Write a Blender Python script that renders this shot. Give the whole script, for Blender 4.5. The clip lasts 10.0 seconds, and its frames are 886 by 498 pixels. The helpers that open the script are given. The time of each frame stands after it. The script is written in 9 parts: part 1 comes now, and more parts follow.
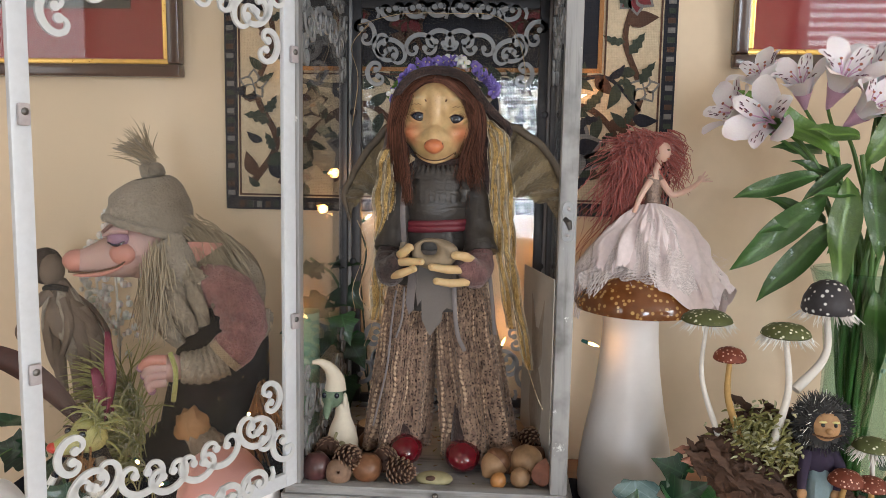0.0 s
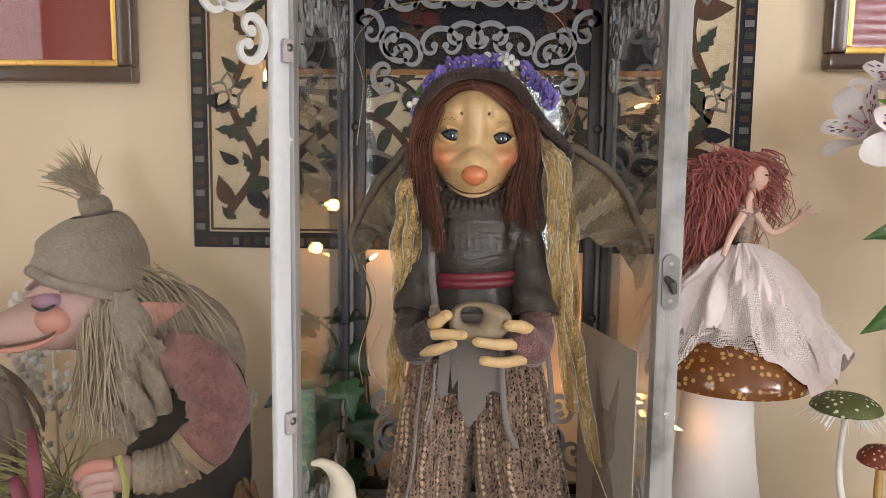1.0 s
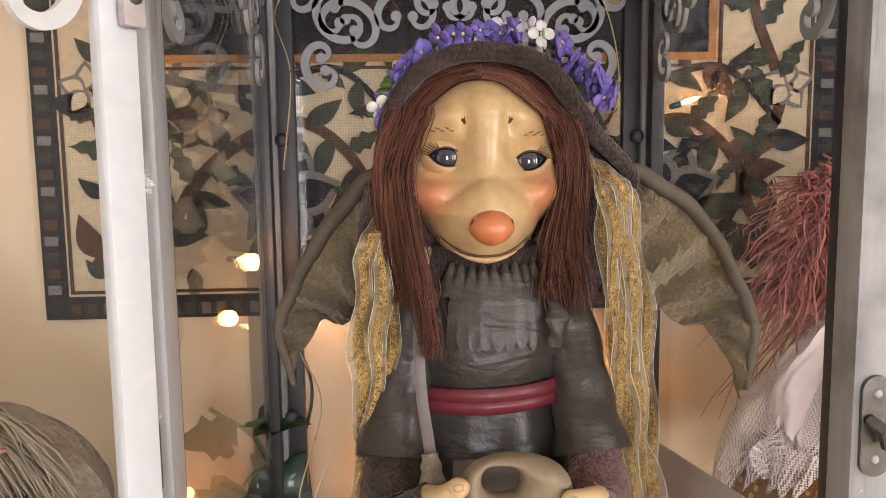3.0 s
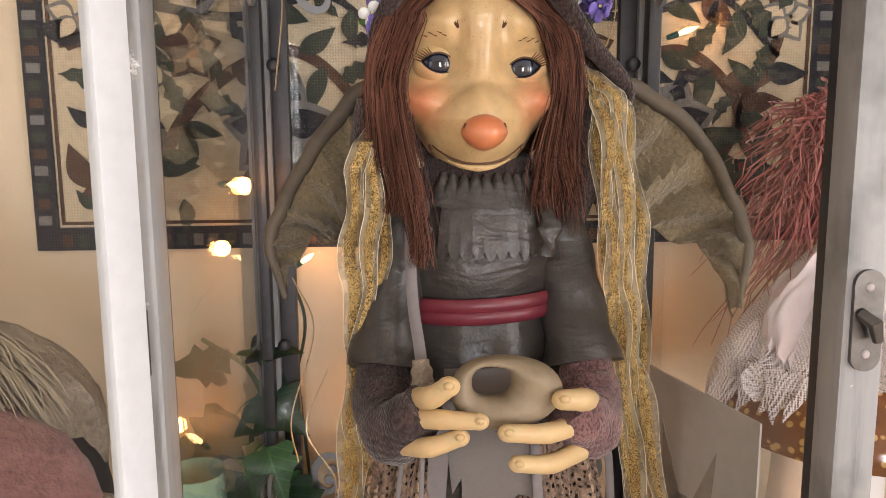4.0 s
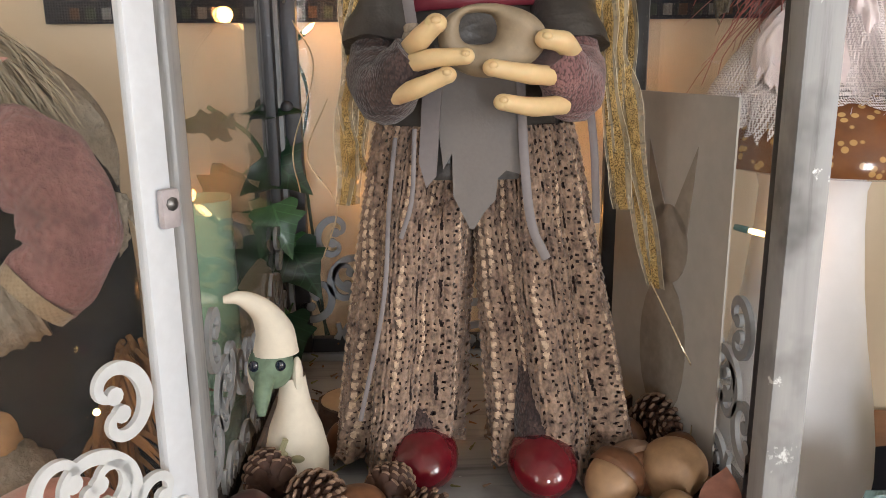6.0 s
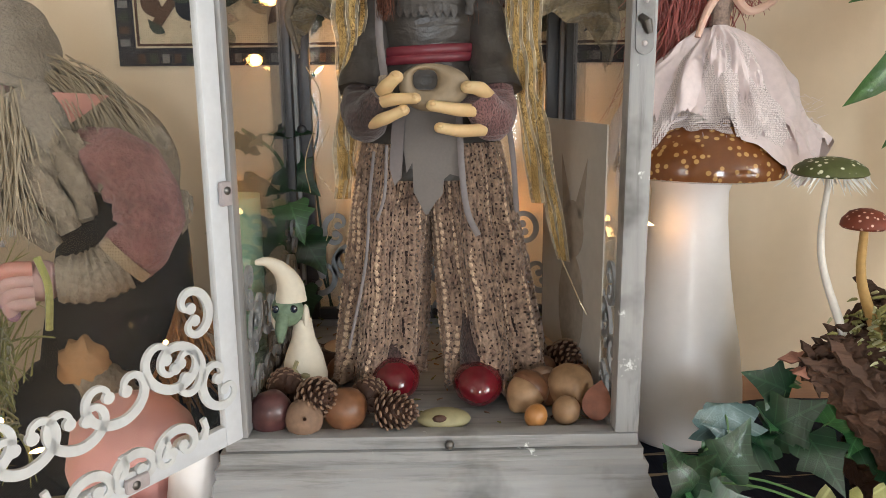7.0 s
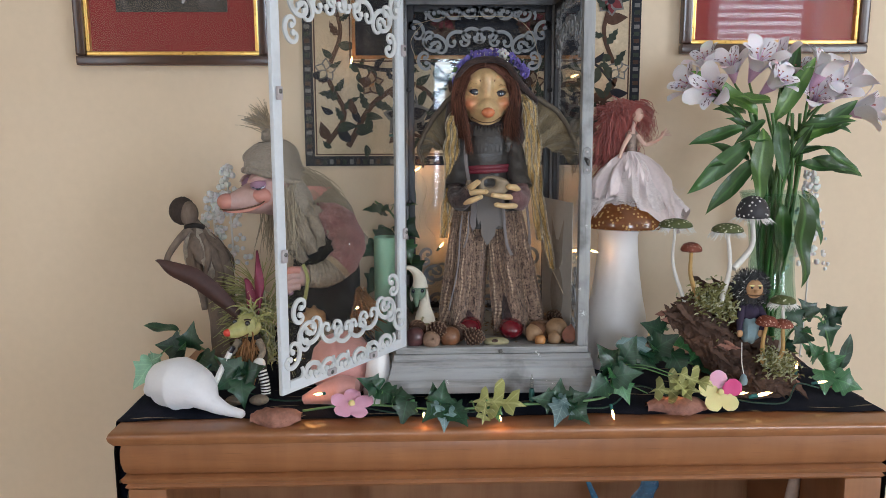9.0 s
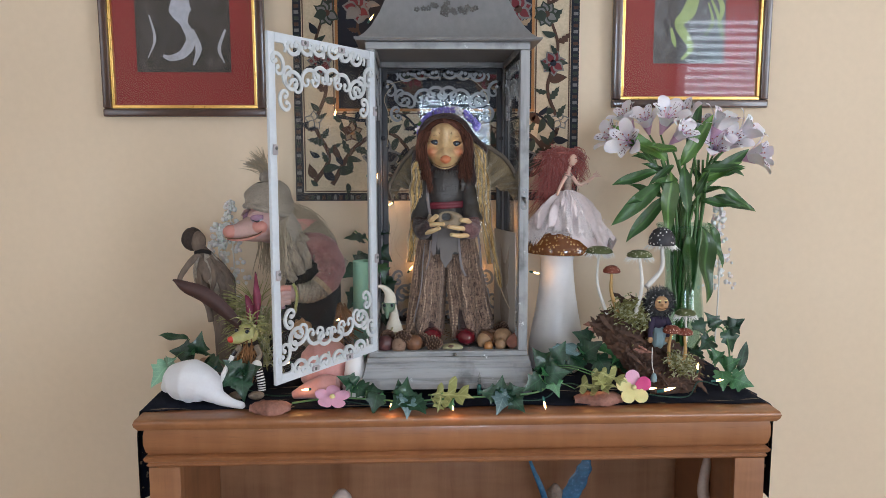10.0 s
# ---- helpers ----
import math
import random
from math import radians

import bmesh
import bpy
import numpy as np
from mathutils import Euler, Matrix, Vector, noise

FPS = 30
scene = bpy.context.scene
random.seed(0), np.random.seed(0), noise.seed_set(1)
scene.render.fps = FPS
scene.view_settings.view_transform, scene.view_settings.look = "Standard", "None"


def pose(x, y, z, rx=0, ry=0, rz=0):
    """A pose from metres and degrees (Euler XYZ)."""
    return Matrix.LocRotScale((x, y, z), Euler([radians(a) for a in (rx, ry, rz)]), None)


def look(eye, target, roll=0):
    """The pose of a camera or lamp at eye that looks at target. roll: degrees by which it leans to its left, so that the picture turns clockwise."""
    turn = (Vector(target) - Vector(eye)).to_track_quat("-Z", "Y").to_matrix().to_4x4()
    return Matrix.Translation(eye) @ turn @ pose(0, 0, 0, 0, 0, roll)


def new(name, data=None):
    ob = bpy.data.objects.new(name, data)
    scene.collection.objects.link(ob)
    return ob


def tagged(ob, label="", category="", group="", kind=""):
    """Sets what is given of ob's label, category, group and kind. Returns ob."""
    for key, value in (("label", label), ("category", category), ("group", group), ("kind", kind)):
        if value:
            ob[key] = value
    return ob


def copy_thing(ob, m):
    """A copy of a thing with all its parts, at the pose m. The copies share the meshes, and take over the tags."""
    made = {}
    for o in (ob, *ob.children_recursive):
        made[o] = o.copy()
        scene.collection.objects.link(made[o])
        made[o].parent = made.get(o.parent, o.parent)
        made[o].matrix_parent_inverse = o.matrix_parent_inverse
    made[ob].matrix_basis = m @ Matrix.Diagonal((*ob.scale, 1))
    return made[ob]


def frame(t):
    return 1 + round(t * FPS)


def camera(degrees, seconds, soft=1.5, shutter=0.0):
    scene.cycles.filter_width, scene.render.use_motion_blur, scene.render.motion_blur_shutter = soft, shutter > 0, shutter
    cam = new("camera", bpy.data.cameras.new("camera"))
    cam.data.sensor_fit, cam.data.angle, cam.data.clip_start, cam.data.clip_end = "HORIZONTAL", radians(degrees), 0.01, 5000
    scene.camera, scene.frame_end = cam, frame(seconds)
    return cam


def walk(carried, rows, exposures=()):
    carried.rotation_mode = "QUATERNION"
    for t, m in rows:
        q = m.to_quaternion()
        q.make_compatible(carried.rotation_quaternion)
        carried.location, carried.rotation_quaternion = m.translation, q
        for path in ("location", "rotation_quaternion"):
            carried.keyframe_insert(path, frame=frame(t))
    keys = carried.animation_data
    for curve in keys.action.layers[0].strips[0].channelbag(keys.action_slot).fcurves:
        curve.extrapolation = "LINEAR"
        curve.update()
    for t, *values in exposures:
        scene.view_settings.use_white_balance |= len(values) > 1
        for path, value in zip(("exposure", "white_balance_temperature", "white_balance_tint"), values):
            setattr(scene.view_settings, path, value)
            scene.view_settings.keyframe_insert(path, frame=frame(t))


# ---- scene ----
cam = camera(58.9, 10.0, soft=0.65)
PATH = [
    (0, (0.012, -0.026, 1.433), (-0.129, 1.955, 1.2), 1.0),
    (0.5, (-0.002, 0.06, 1.442), (-0.12, 2.043, 1.207), 1.0),
    (1, (-0.062, 0.191, 1.455), (-0.133, 2.178, 1.233), 0.7),
    (1.5, (-0.11, 0.305, 1.474), (-0.105, 2.293, 1.257), 0.4),
    (2, (-0.114, 0.399, 1.476), (-0.072, 2.388, 1.276), -0.1),
    (2.2, (-0.109, 0.419, 1.479), (-0.055, 2.408, 1.277), -0.4),
    (3.5, (-0.1, 0.467, 1.47), (0.013, 2.447, 1.206), -0.6),
    (4, (-0.099, 0.46, 1.446), (0.009, 2.434, 1.142), -0.4),
    (4.5, (-0.097, 0.45, 1.414), (-0.004, 2.414, 1.05), -0.5),
    (5, (-0.091, 0.442, 1.379), (-0.002, 2.397, 0.967), -0.5),
    (5.5, (-0.092, 0.437, 1.353), (-0.009, 2.382, 0.895), -0.7),
    (6, (-0.091, 0.419, 1.325), (-0.019, 2.361, 0.851), -0.6),
    (6.2, (-0.09, 0.4, 1.317), (-0.023, 2.343, 0.851), -0.5),
    (7.3, (-0.039, 0.146, 1.352), (-0.022, 2.105, 0.953), -0.4),
    (7.5, (-0.031, 0.087, 1.362), (-0.014, 2.05, 0.981), -0.2),
    (8, (-0.06, -0.064, 1.381), (-0.04, 1.904, 1.027), -0.3),
    (8.5, (-0.133, -0.274, 1.387), (-0.091, 1.701, 1.072), -0.2),
    (9, (-0.166, -0.407, 1.408), (-0.109, 1.572, 1.124), -0.2),
    (9.5, (-0.139, -0.543, 1.415), (-0.073, 1.442, 1.174), -0.1),
    (10, (-0.124, -0.672, 1.439), (-0.046, 1.314, 1.219), -0.1),
]
walk(cam, [(t, look(eye, target, roll)) for t, eye, target, roll in PATH], [(0, -0.08, 6300, 11), (1.2, 0.14, 6500, 14), (2.2, 0.36, 6700, 17), (4, 0.40, 6750, 17), (6.2, 0.3, 6400, 11), (7.5, 0.0, 6400, 8), (8.5, -0.17, 5900, 8), (10, -0.22, 5600, 9)])

# ---- light ----
scene.view_settings.exposure = 0.0
world = bpy.data.worlds.new("sky")
scene.world = world
world.use_nodes = True
wn = world.node_tree.nodes
sky = wn.new("ShaderNodeTexSky")
sky.sky_type, sky.sun_disc = "NISHITA", False
sky.sun_elevation, sky.sun_rotation = radians(40), radians(150)
wn["Background"].inputs["Strength"].default_value = 0.12
world.node_tree.links.new(sky.outputs[0], wn["Background"].inputs["Color"])


def window_lamp(x0, x1, z0, z1, y, power, colour):
    """Daylight that enters by one window opening."""
    data = bpy.data.lights.new("window_daylight", "AREA")
    data.shape, data.size, data.size_y = "RECTANGLE", x1 - x0, z1 - z0
    data.energy, data.color = power, colour
    ob = new("window_daylight", data)
    ob.matrix_world = look(((x0 + x1) / 2, y, (z0 + z1) / 2), ((x0 + x1) / 2, y + 1, (z0 + z1) / 2))
    return ob


BACK_Y = -2.6
WINDOWS = ((-0.07, 0.44, 0.95, 1.90), (1.74, 2.36, 0.95, 2.25))
window_lamp(*WINDOWS[0], BACK_Y - 0.14, 42, (0.84, 0.92, 1.0))
window_lamp(*WINDOWS[1], BACK_Y - 0.14, 16, (0.90, 0.95, 1.0))
# wide fill lamps added beyond the camera's right and left; no windows seen there
for side_x, side_y, power in ((2.86, -1.70, 76), (-2.56, -1.75, 20)):
    side = bpy.data.lights.new("side_fill", "AREA")
    side.shape, side.size, side.size_y, side.energy, side.color = "RECTANGLE", 1.5, 1.4, power, (0.95, 0.98, 1.0)
    new("side_fill", side).matrix_world = look((side_x, side_y, 1.55), (0, side_y + 0.2, 1.5))


def bulb_lamp(p, power):
    data = bpy.data.lights.new("bulb_light", "POINT")
    data.energy, data.color, data.shadow_soft_size = power, (1.0, 0.42, 0.11), 0.006
    new("bulb_light", data).location = p


# ---- building blocks ----
from itertools import product


class Shape:
    """Vertices and faces of one mesh, each face with its material."""

    def __init__(self):
        self.v, self.f, self.m = [], [], []

    def add(self, verts, faces, mat):
        o = len(self.v)
        self.v += [Vector(p) for p in verts]
        self.f += [tuple(i + o for i in f) for f in faces]
        self.m += [mat] * len(faces)
        return self

    def join(self, other, m=None):
        o = len(self.v)
        self.v += [(m @ p) if m else p.copy() for p in other.v]
        self.f += [tuple(i + o for i in f) for f in other.f]
        self.m += other.m
        return self

    def warp(self, fn):
        self.v = [Vector(fn(p)) for p in self.v]
        return self

    def ball(self, c, r, mat, seg=16, rings=10, fn=None, m=None):
        r = (r, r, r) if isinstance(r, (int, float)) else r
        c, vs, fs = Vector(c), [], []
        for i in range(rings + 1):
            a = math.pi * i / rings
            for j in range(seg):
                b = 2 * math.pi * j / seg
                n = Vector((math.sin(a) * math.cos(b), math.sin(a) * math.sin(b), math.cos(a)))
                k = fn(n) if fn else 1.0
                p = Vector((n.x * r[0] * k, n.y * r[1] * k, n.z * r[2] * k))
                vs.append(c + ((m @ p) if m else p))
        for i, j in product(range(rings), range(seg)):
            k = (j + 1) % seg
            fs.append((i * seg + j, (i + 1) * seg + j, (i + 1) * seg + k, i * seg + k))
        return self.add(vs, fs, mat)

    def tube(self, pts, rad, mat, seg=8, flat=1.0, side=None, ripple=None):
        """A tube along pts; rad: one radius or one for each point; flat: depth by width, the width lying along side."""
        pts = [Vector(p) for p in pts]
        n = len(pts)
        rad = [rad] * n if isinstance(rad, (int, float)) else list(rad)
        vs, fs = [], []
        t0 = (pts[1] - pts[0]).normalized()
        ref = Vector(side) if side else (Vector((0, 0, 1)) if abs(t0.z) < 0.9 else Vector((1, 0, 0)))
        u = (ref - t0 * ref.dot(t0)).normalized()
        for i, p in enumerate(pts):
            t = (pts[min(i + 1, n - 1)] - pts[max(i - 1, 0)]).normalized()
            u = (u - t * u.dot(t)).normalized()
            w = t.cross(u)
            for j in range(seg):
                a = 2 * math.pi * j / seg
                k = rad[i] * (ripple(a, i / (n - 1)) if ripple else 1)
                vs.append(p + u * math.cos(a) * k + w * math.sin(a) * k * flat)
        for i, j in product(range(n - 1), range(seg)):
            k = (j + 1) % seg
            fs.append((i * seg + j, i * seg + k, (i + 1) * seg + k, (i + 1) * seg + j))
        fs.append(tuple(range(seg))[::-1])
        fs.append(tuple((n - 1) * seg + j for j in range(seg)))
        return self.add(vs, fs, mat)

    def lathe(self, prof, c, mat, seg=28, ripple=None, sy=1.0):
        c, vs, fs, n = Vector(c), [], [], len(prof)
        for i, (r, z) in enumerate(prof):
            for j in range(seg):
                a = 2 * math.pi * j / seg
                k = r * (ripple(a, i / (n - 1)) if ripple else 1)
                vs.append(c + Vector((k * math.cos(a), k * math.sin(a) * sy, z)))
        for i, j in product(range(n - 1), range(seg)):
            k = (j + 1) % seg
            fs.append((i * seg + j, i * seg + k, (i + 1) * seg + k, (i + 1) * seg + j))
        return self.add(vs, fs, mat)

    def grid(self, fn, nu, nv, mat):
        vs = [fn(i / nu, j / nv) for i, j in product(range(nu + 1), range(nv + 1))]
        w = nv + 1
        fs = [(i * w + j, (i + 1) * w + j, (i + 1) * w + j + 1, i * w + j + 1) for i, j in product(range(nu), range(nv))]
        return self.add(vs, fs, mat)

    def box(self, lo, hi, mat, bev=0.0):
        bm = bmesh.new()
        bmesh.ops.create_cube(bm, size=1)
        lo, hi = Vector(lo), Vector(hi)
        for v in bm.verts:
            v.co = Vector([(lo[k] + hi[k]) / 2 + v.co[k] * (hi[k] - lo[k]) for k in range(3)])
        if bev:
            bmesh.ops.bevel(bm, geom=bm.edges[:], offset=bev, segments=2, affect="EDGES", profile=0.6)
        bm.verts.index_update()
        self.add([v.co.copy() for v in bm.verts], [tuple(v.index for v in f.verts) for f in bm.faces], mat)
        bm.free()
        return self

    def plate(self, outline, m, thick, mat):
        """A flat outline (x, y) given thickness along z, placed by m."""
        n = len(outline)
        vs = [m @ Vector((x, y, z)) for z in (thick / 2, -thick / 2) for x, y in outline]
        fs = [tuple(range(n)), tuple(range(2 * n - 1, n - 1, -1))]
        fs += [(i, n + i, n + (i + 1) % n, (i + 1) % n) for i in range(n)]
        return self.add(vs, fs, mat)

    def band(self, pts, widths, m, thick, mat):
        """A flat band along a line of (x, y) points, as cut from plate, placed by m."""
        pts = [Vector((x, y)) for x, y in pts]
        n, vs, fs = len(pts), [], []
        for i, p in enumerate(pts):
            t = (pts[min(i + 1, n - 1)] - pts[max(i - 1, 0)]).normalized()
            s, w = Vector((-t.y, t.x)), widths[i] / 2
            for q, z in ((p + s * w, thick / 2), (p - s * w, thick / 2), (p - s * w, -thick / 2), (p + s * w, -thick / 2)):
                vs.append(m @ Vector((q.x, q.y, z)))
        for i, j in product(range(n - 1), range(4)):
            k = (j + 1) % 4
            fs.append((i * 4 + j, (i + 1) * 4 + j, (i + 1) * 4 + k, i * 4 + k))
        fs += [(0, 1, 2, 3), tuple(4 * (n - 1) + j for j in (3, 2, 1, 0))]
        return self.add(vs, fs, mat)


BASE = {}


def to_mesh(name, shape, base=(0, 0, 0), angle=42):
    me = bpy.data.meshes.new(name)
    b = Vector(base)
    me.from_pydata([p - b for p in shape.v], [], shape.f)
    names = []
    for k in shape.m:
        if k not in names:
            names.append(k)
    for k in names:
        me.materials.append(MAT[k])
    where = {k: i for i, k in enumerate(names)}
    me.polygons.foreach_set("material_index", [where[k] for k in shape.m])
    me.polygons.foreach_set("use_smooth", [True] * len(shape.f))
    me.update()
    me.set_sharp_from_angle(angle=radians(angle))
    return me


def solid(name, shape, label, category, group="", kind="", base=(0, 0, 0), angle=42):
    """A thing that is one mesh."""
    ob = new(name, to_mesh(name, shape, base, angle))
    ob.location = base
    return tagged(ob, label, category, group, kind)


def thing(name, base, label, category, group="", kind=""):
    """An empty at the base of a thing, which holds its parts."""
    ob = new(name)
    ob.empty_display_size = 0.02
    ob.location = base
    BASE[ob.name] = Vector(base)
    return tagged(ob, label, category, group, kind)


def part(name, shape, parent, label="", kind="", angle=42):
    """One mesh under a thing or under a part."""
    base = BASE[parent.name]
    ob = new(name, to_mesh(name, shape, base, angle))
    ob.parent = parent
    BASE[ob.name] = base
    return tagged(ob, label, kind=kind)


def lerp(a, b, k):
    return a + (b - a) * k


def spline(pts, n=8):
    """A smooth line through points (Catmull-Rom)."""
    pts = [Vector(p) for p in pts]
    q = [pts[0] * 2 - pts[1]] + pts + [pts[-1] * 2 - pts[-2]]
    out = []
    for i in range(1, len(q) - 2):
        a, b, c, d = q[i - 1 : i + 3]
        for k in range(n):
            t = k / n
            out.append(0.5 * ((2 * b) + (c - a) * t + (2 * a - 5 * b + 4 * c - d) * t * t + (3 * b - a - 3 * c + d) * t**3))
    return out + [pts[-1]]


def taper(n, *radii):
    """Radii for n points, from a few given ones at even steps."""
    m = len(radii) - 1
    out = []
    for i in range(n):
        x = i / (n - 1) * m
        k = min(int(x), m - 1)
        out.append(lerp(radii[k], radii[k + 1], x - k))
    return out


# ---- materials ----
MAT = {}


class Nodes:
    def __init__(self, name):
        self.mat = bpy.data.materials.new(name)
        self.mat.use_nodes = True
        self.t = self.mat.node_tree
        self.b = self.t.nodes["Principled BSDF"]
        MAT[name] = self.mat

    def put(self, kind, **values):
        n = self.t.nodes.new("ShaderNode" + kind)
        for k, v in values.items():
            n.inputs[k.replace("_", " ")].default_value = v
        return n

    def link(self, a, b):
        self.t.links.new(a, b)

    def coords(self, scale=(1, 1, 1), turn=(0, 0, 0)):
        c = self.put("TexCoord")
        m = self.put("Mapping")
        m.inputs["Scale"].default_value = scale
        m.inputs["Rotation"].default_value = [radians(a) for a in turn]
        self.link(c.outputs["Object"], m.inputs["Vector"])
        return m.outputs[0]

    def noise(self, vec, scale, detail=4, rough=0.55, warp=0.0):
        n = self.put("TexNoise", Scale=scale, Detail=detail, Roughness=rough, Distortion=warp)
        self.link(vec, n.inputs["Vector"])
        return n.outputs["Fac"]

    def ramp(self, fac, stops):
        r = self.put("ValToRGB")
        e = r.color_ramp.elements
        while len(e) < len(stops):
            e.new(0.5)
        for x, (pos, col) in zip(e, stops):
            x.position, x.color = pos, (*col, 1)
        self.link(fac, r.inputs[0])
        return r.outputs[0]

    def mix(self, fac, a, b, how="MIX"):
        n = self.t.nodes.new("ShaderNodeMix")
        n.data_type, n.blend_type = "RGBA", how
        for value, socket in ((fac, n.inputs[0]), (a, n.inputs[6]), (b, n.inputs[7])):
            if isinstance(value, (int, float)):
                socket.default_value = value
            elif isinstance(value, tuple):
                socket.default_value = (*value, 1)
            else:
                self.link(value, socket)
        return n.outputs[2]

    def colour(self, socket):
        self.link(socket, self.b.inputs["Base Color"])

    def bump(self, height, strength=0.3, distance=0.001):
        n = self.put("Bump", Strength=strength, Distance=distance)
        if self.b.inputs["Normal"].is_linked:
            self.link(self.b.inputs["Normal"].links[0].from_socket, n.inputs["Normal"])
        self.link(height, n.inputs["Height"])
        self.link(n.outputs[0], self.b.inputs["Normal"])

    def set(self, **values):
        for k, v in values.items():
            self.b.inputs[k.replace("_", " ")].default_value = v


def shade(c, k):
    return tuple(min(1, max(0, x * k)) for x in c)


def plain(name, col, rough=0.6, vary=0.25, fine=120, broad=12, bump=0.15, depth=0.0006, metal=0.0, coat=0.0, sheen=0.0, glow=0.0, stretch=(1, 1, 1), second=None, pieces=0.0):
    """A surface with grain and broad patches in its own colour."""
    n = Nodes(name)
    v = n.coords(stretch)
    a = n.noise(v, broad, 3)
    b = n.noise(v, fine, 5)
    c = n.ramp(a, [(0.3, shade(col, 1 - vary)), (0.7, second or shade(col, 1 + vary))])
    c = n.mix(0.55, c, n.ramp(b, [(0.3, shade(col, 1 - vary)), (0.7, shade(col, 1 + vary * 0.8))]))
    if pieces:
        o = n.put("ObjectInfo")
        h = n.put("HueSaturation")
        k = n.put("MapRange")
        k.inputs["To Min"].default_value, k.inputs["To Max"].default_value = 1 - pieces, 1 + pieces
        n.link(o.outputs["Random"], k.inputs["Value"])
        n.link(k.outputs[0], h.inputs["Value"])
        n.link(c, h.inputs["Color"])
        c = h.outputs[0]
    n.colour(c)
    r = n.put("MapRange")
    r.inputs["To Min"].default_value, r.inputs["To Max"].default_value = max(0.03, rough - 0.1), min(1, rough + 0.1)
    n.link(b, r.inputs["Value"])
    n.link(r.outputs[0], n.b.inputs["Roughness"])
    n.set(Metallic=metal, Coat_Weight=coat, Sheen_Weight=sheen, Coat_Roughness=0.08)
    if bump:
        n.bump(b, bump, depth)
    if glow:
        n.set(Subsurface_Weight=glow, Subsurface_Scale=0.004)
    return n


def clear(name, tint, gloss_rough=0.02, ior=1.45, haze=0.0):
    """Thin glass: it lets light straight through and mirrors by the angle."""
    n = Nodes(name)
    n.t.nodes.remove(n.b)
    out = n.t.nodes["Material Output"]
    a, g, f, m = n.put("BsdfTransparent"), n.put("BsdfGlossy"), n.put("LayerWeight"), n.put("MixShader")
    a.inputs["Color"].default_value = (*tint, 1)
    g.inputs["Roughness"].default_value = gloss_rough
    f.inputs["Blend"].default_value = 0.5
    r0 = ((ior - 1) / (ior + 1)) ** 2
    p5, k5 = n.put("Math"), n.put("Math")
    p5.operation, k5.operation = "POWER", "MULTIPLY_ADD"
    p5.inputs[1].default_value, k5.inputs[1].default_value, k5.inputs[2].default_value = 5, 1 - r0, r0
    n.link(f.outputs["Facing"], p5.inputs[0])
    n.link(p5.outputs[0], k5.inputs[0])
    n.link(k5.outputs[0], m.inputs[0])
    n.link(a.outputs[0], m.inputs[1])
    n.link(g.outputs[0], m.inputs[2])
    last = m.outputs[0]
    if haze:
        d, k = n.put("BsdfDiffuse"), n.put("MixShader")
        d.inputs["Color"].default_value = (0.7, 0.72, 0.72, 1)
        s = n.noise(n.coords((1, 1, 0.35)), 14, 5, 0.6, 0.6)
        r = n.put("MapRange")
        r.inputs["From Min"].default_value, r.inputs["From Max"].default_value = 0.35, 0.75
        r.inputs["To Min"].default_value, r.inputs["To Max"].default_value = haze * 0.5, haze * 1.7
        n.link(s, r.inputs["Value"])
        n.link(r.outputs[0], k.inputs[0])
        n.link(last, k.inputs[1])
        n.link(d.outputs[0], k.inputs[2])
        last = k.outputs[0]
    n.link(last, out.inputs["Surface"])


def lamp_glass(name, col, strength):
    n = Nodes(name)
    n.set(Base_Color=(*col, 1), Emission_Color=(*col, 1), Emission_Strength=strength, Roughness=0.2)


# painted wall: fine roller texture and faint broad unevenness
n = Nodes("wall_paint")
v = n.coords()
c = n.ramp(n.noise(v, 1.6, 3), [(0.3, (0.71, 0.575, 0.415)), (0.7, (0.77, 0.625, 0.455))])
n.colour(n.mix(0.25, c, n.ramp(n.noise(v, 60, 4), [(0.3, (0.69, 0.56, 0.40)), (0.7, (0.79, 0.64, 0.465))])))
n.set(Roughness=0.75)
n.bump(n.noise(v, 260, 3), 0.12, 0.0008)

plain("ceiling_paint", (0.8, 0.79, 0.76), 0.85, 0.03, 90, 3)
plain("carpet", (0.42, 0.34, 0.25), 0.95, 0.2, 240, 8, 0.5, 0.003, sheen=0.3)
plain("white_trim", (0.8, 0.8, 0.78), 0.4, 0.04, 60, 6, 0.05)


def wood(name, dark, light, rough, coat, axis):
    """Stained veneer with a long grain along one axis, fine pores and cross figure."""
    n = Nodes(name)
    s = [26, 26, 26]
    s[axis] = 1.7
    v = n.coords(s)
    g = n.noise(v, 1.0, 6, 0.6, 0.7)
    c = n.ramp(g, [(0.28, dark), (0.5, tuple((a + b) / 2 for a, b in zip(dark, light))), (0.72, light)])
    s2 = [7, 7, 7]
    s2[axis] = 34
    fig = n.noise(n.coords(s2), 1.0, 3, 0.5, 0.4)
    c = n.mix(0.22, c, n.ramp(fig, [(0.35, shade(dark, 0.85)), (0.65, shade(light, 1.1))]))
    s3 = [420, 420, 420]
    s3[axis] = 22
    pores = n.noise(n.coords(s3), 1.0, 2)
    c = n.mix(n.ramp(pores, [(0.62, (0, 0, 0)), (0.75, (0.35, 0.35, 0.35))]), c, shade(dark, 0.6))
    n.colour(c)
    n.set(Roughness=rough, Coat_Weight=coat, Coat_Roughness=0.12)
    n.bump(pores, 0.1, 0.0003)


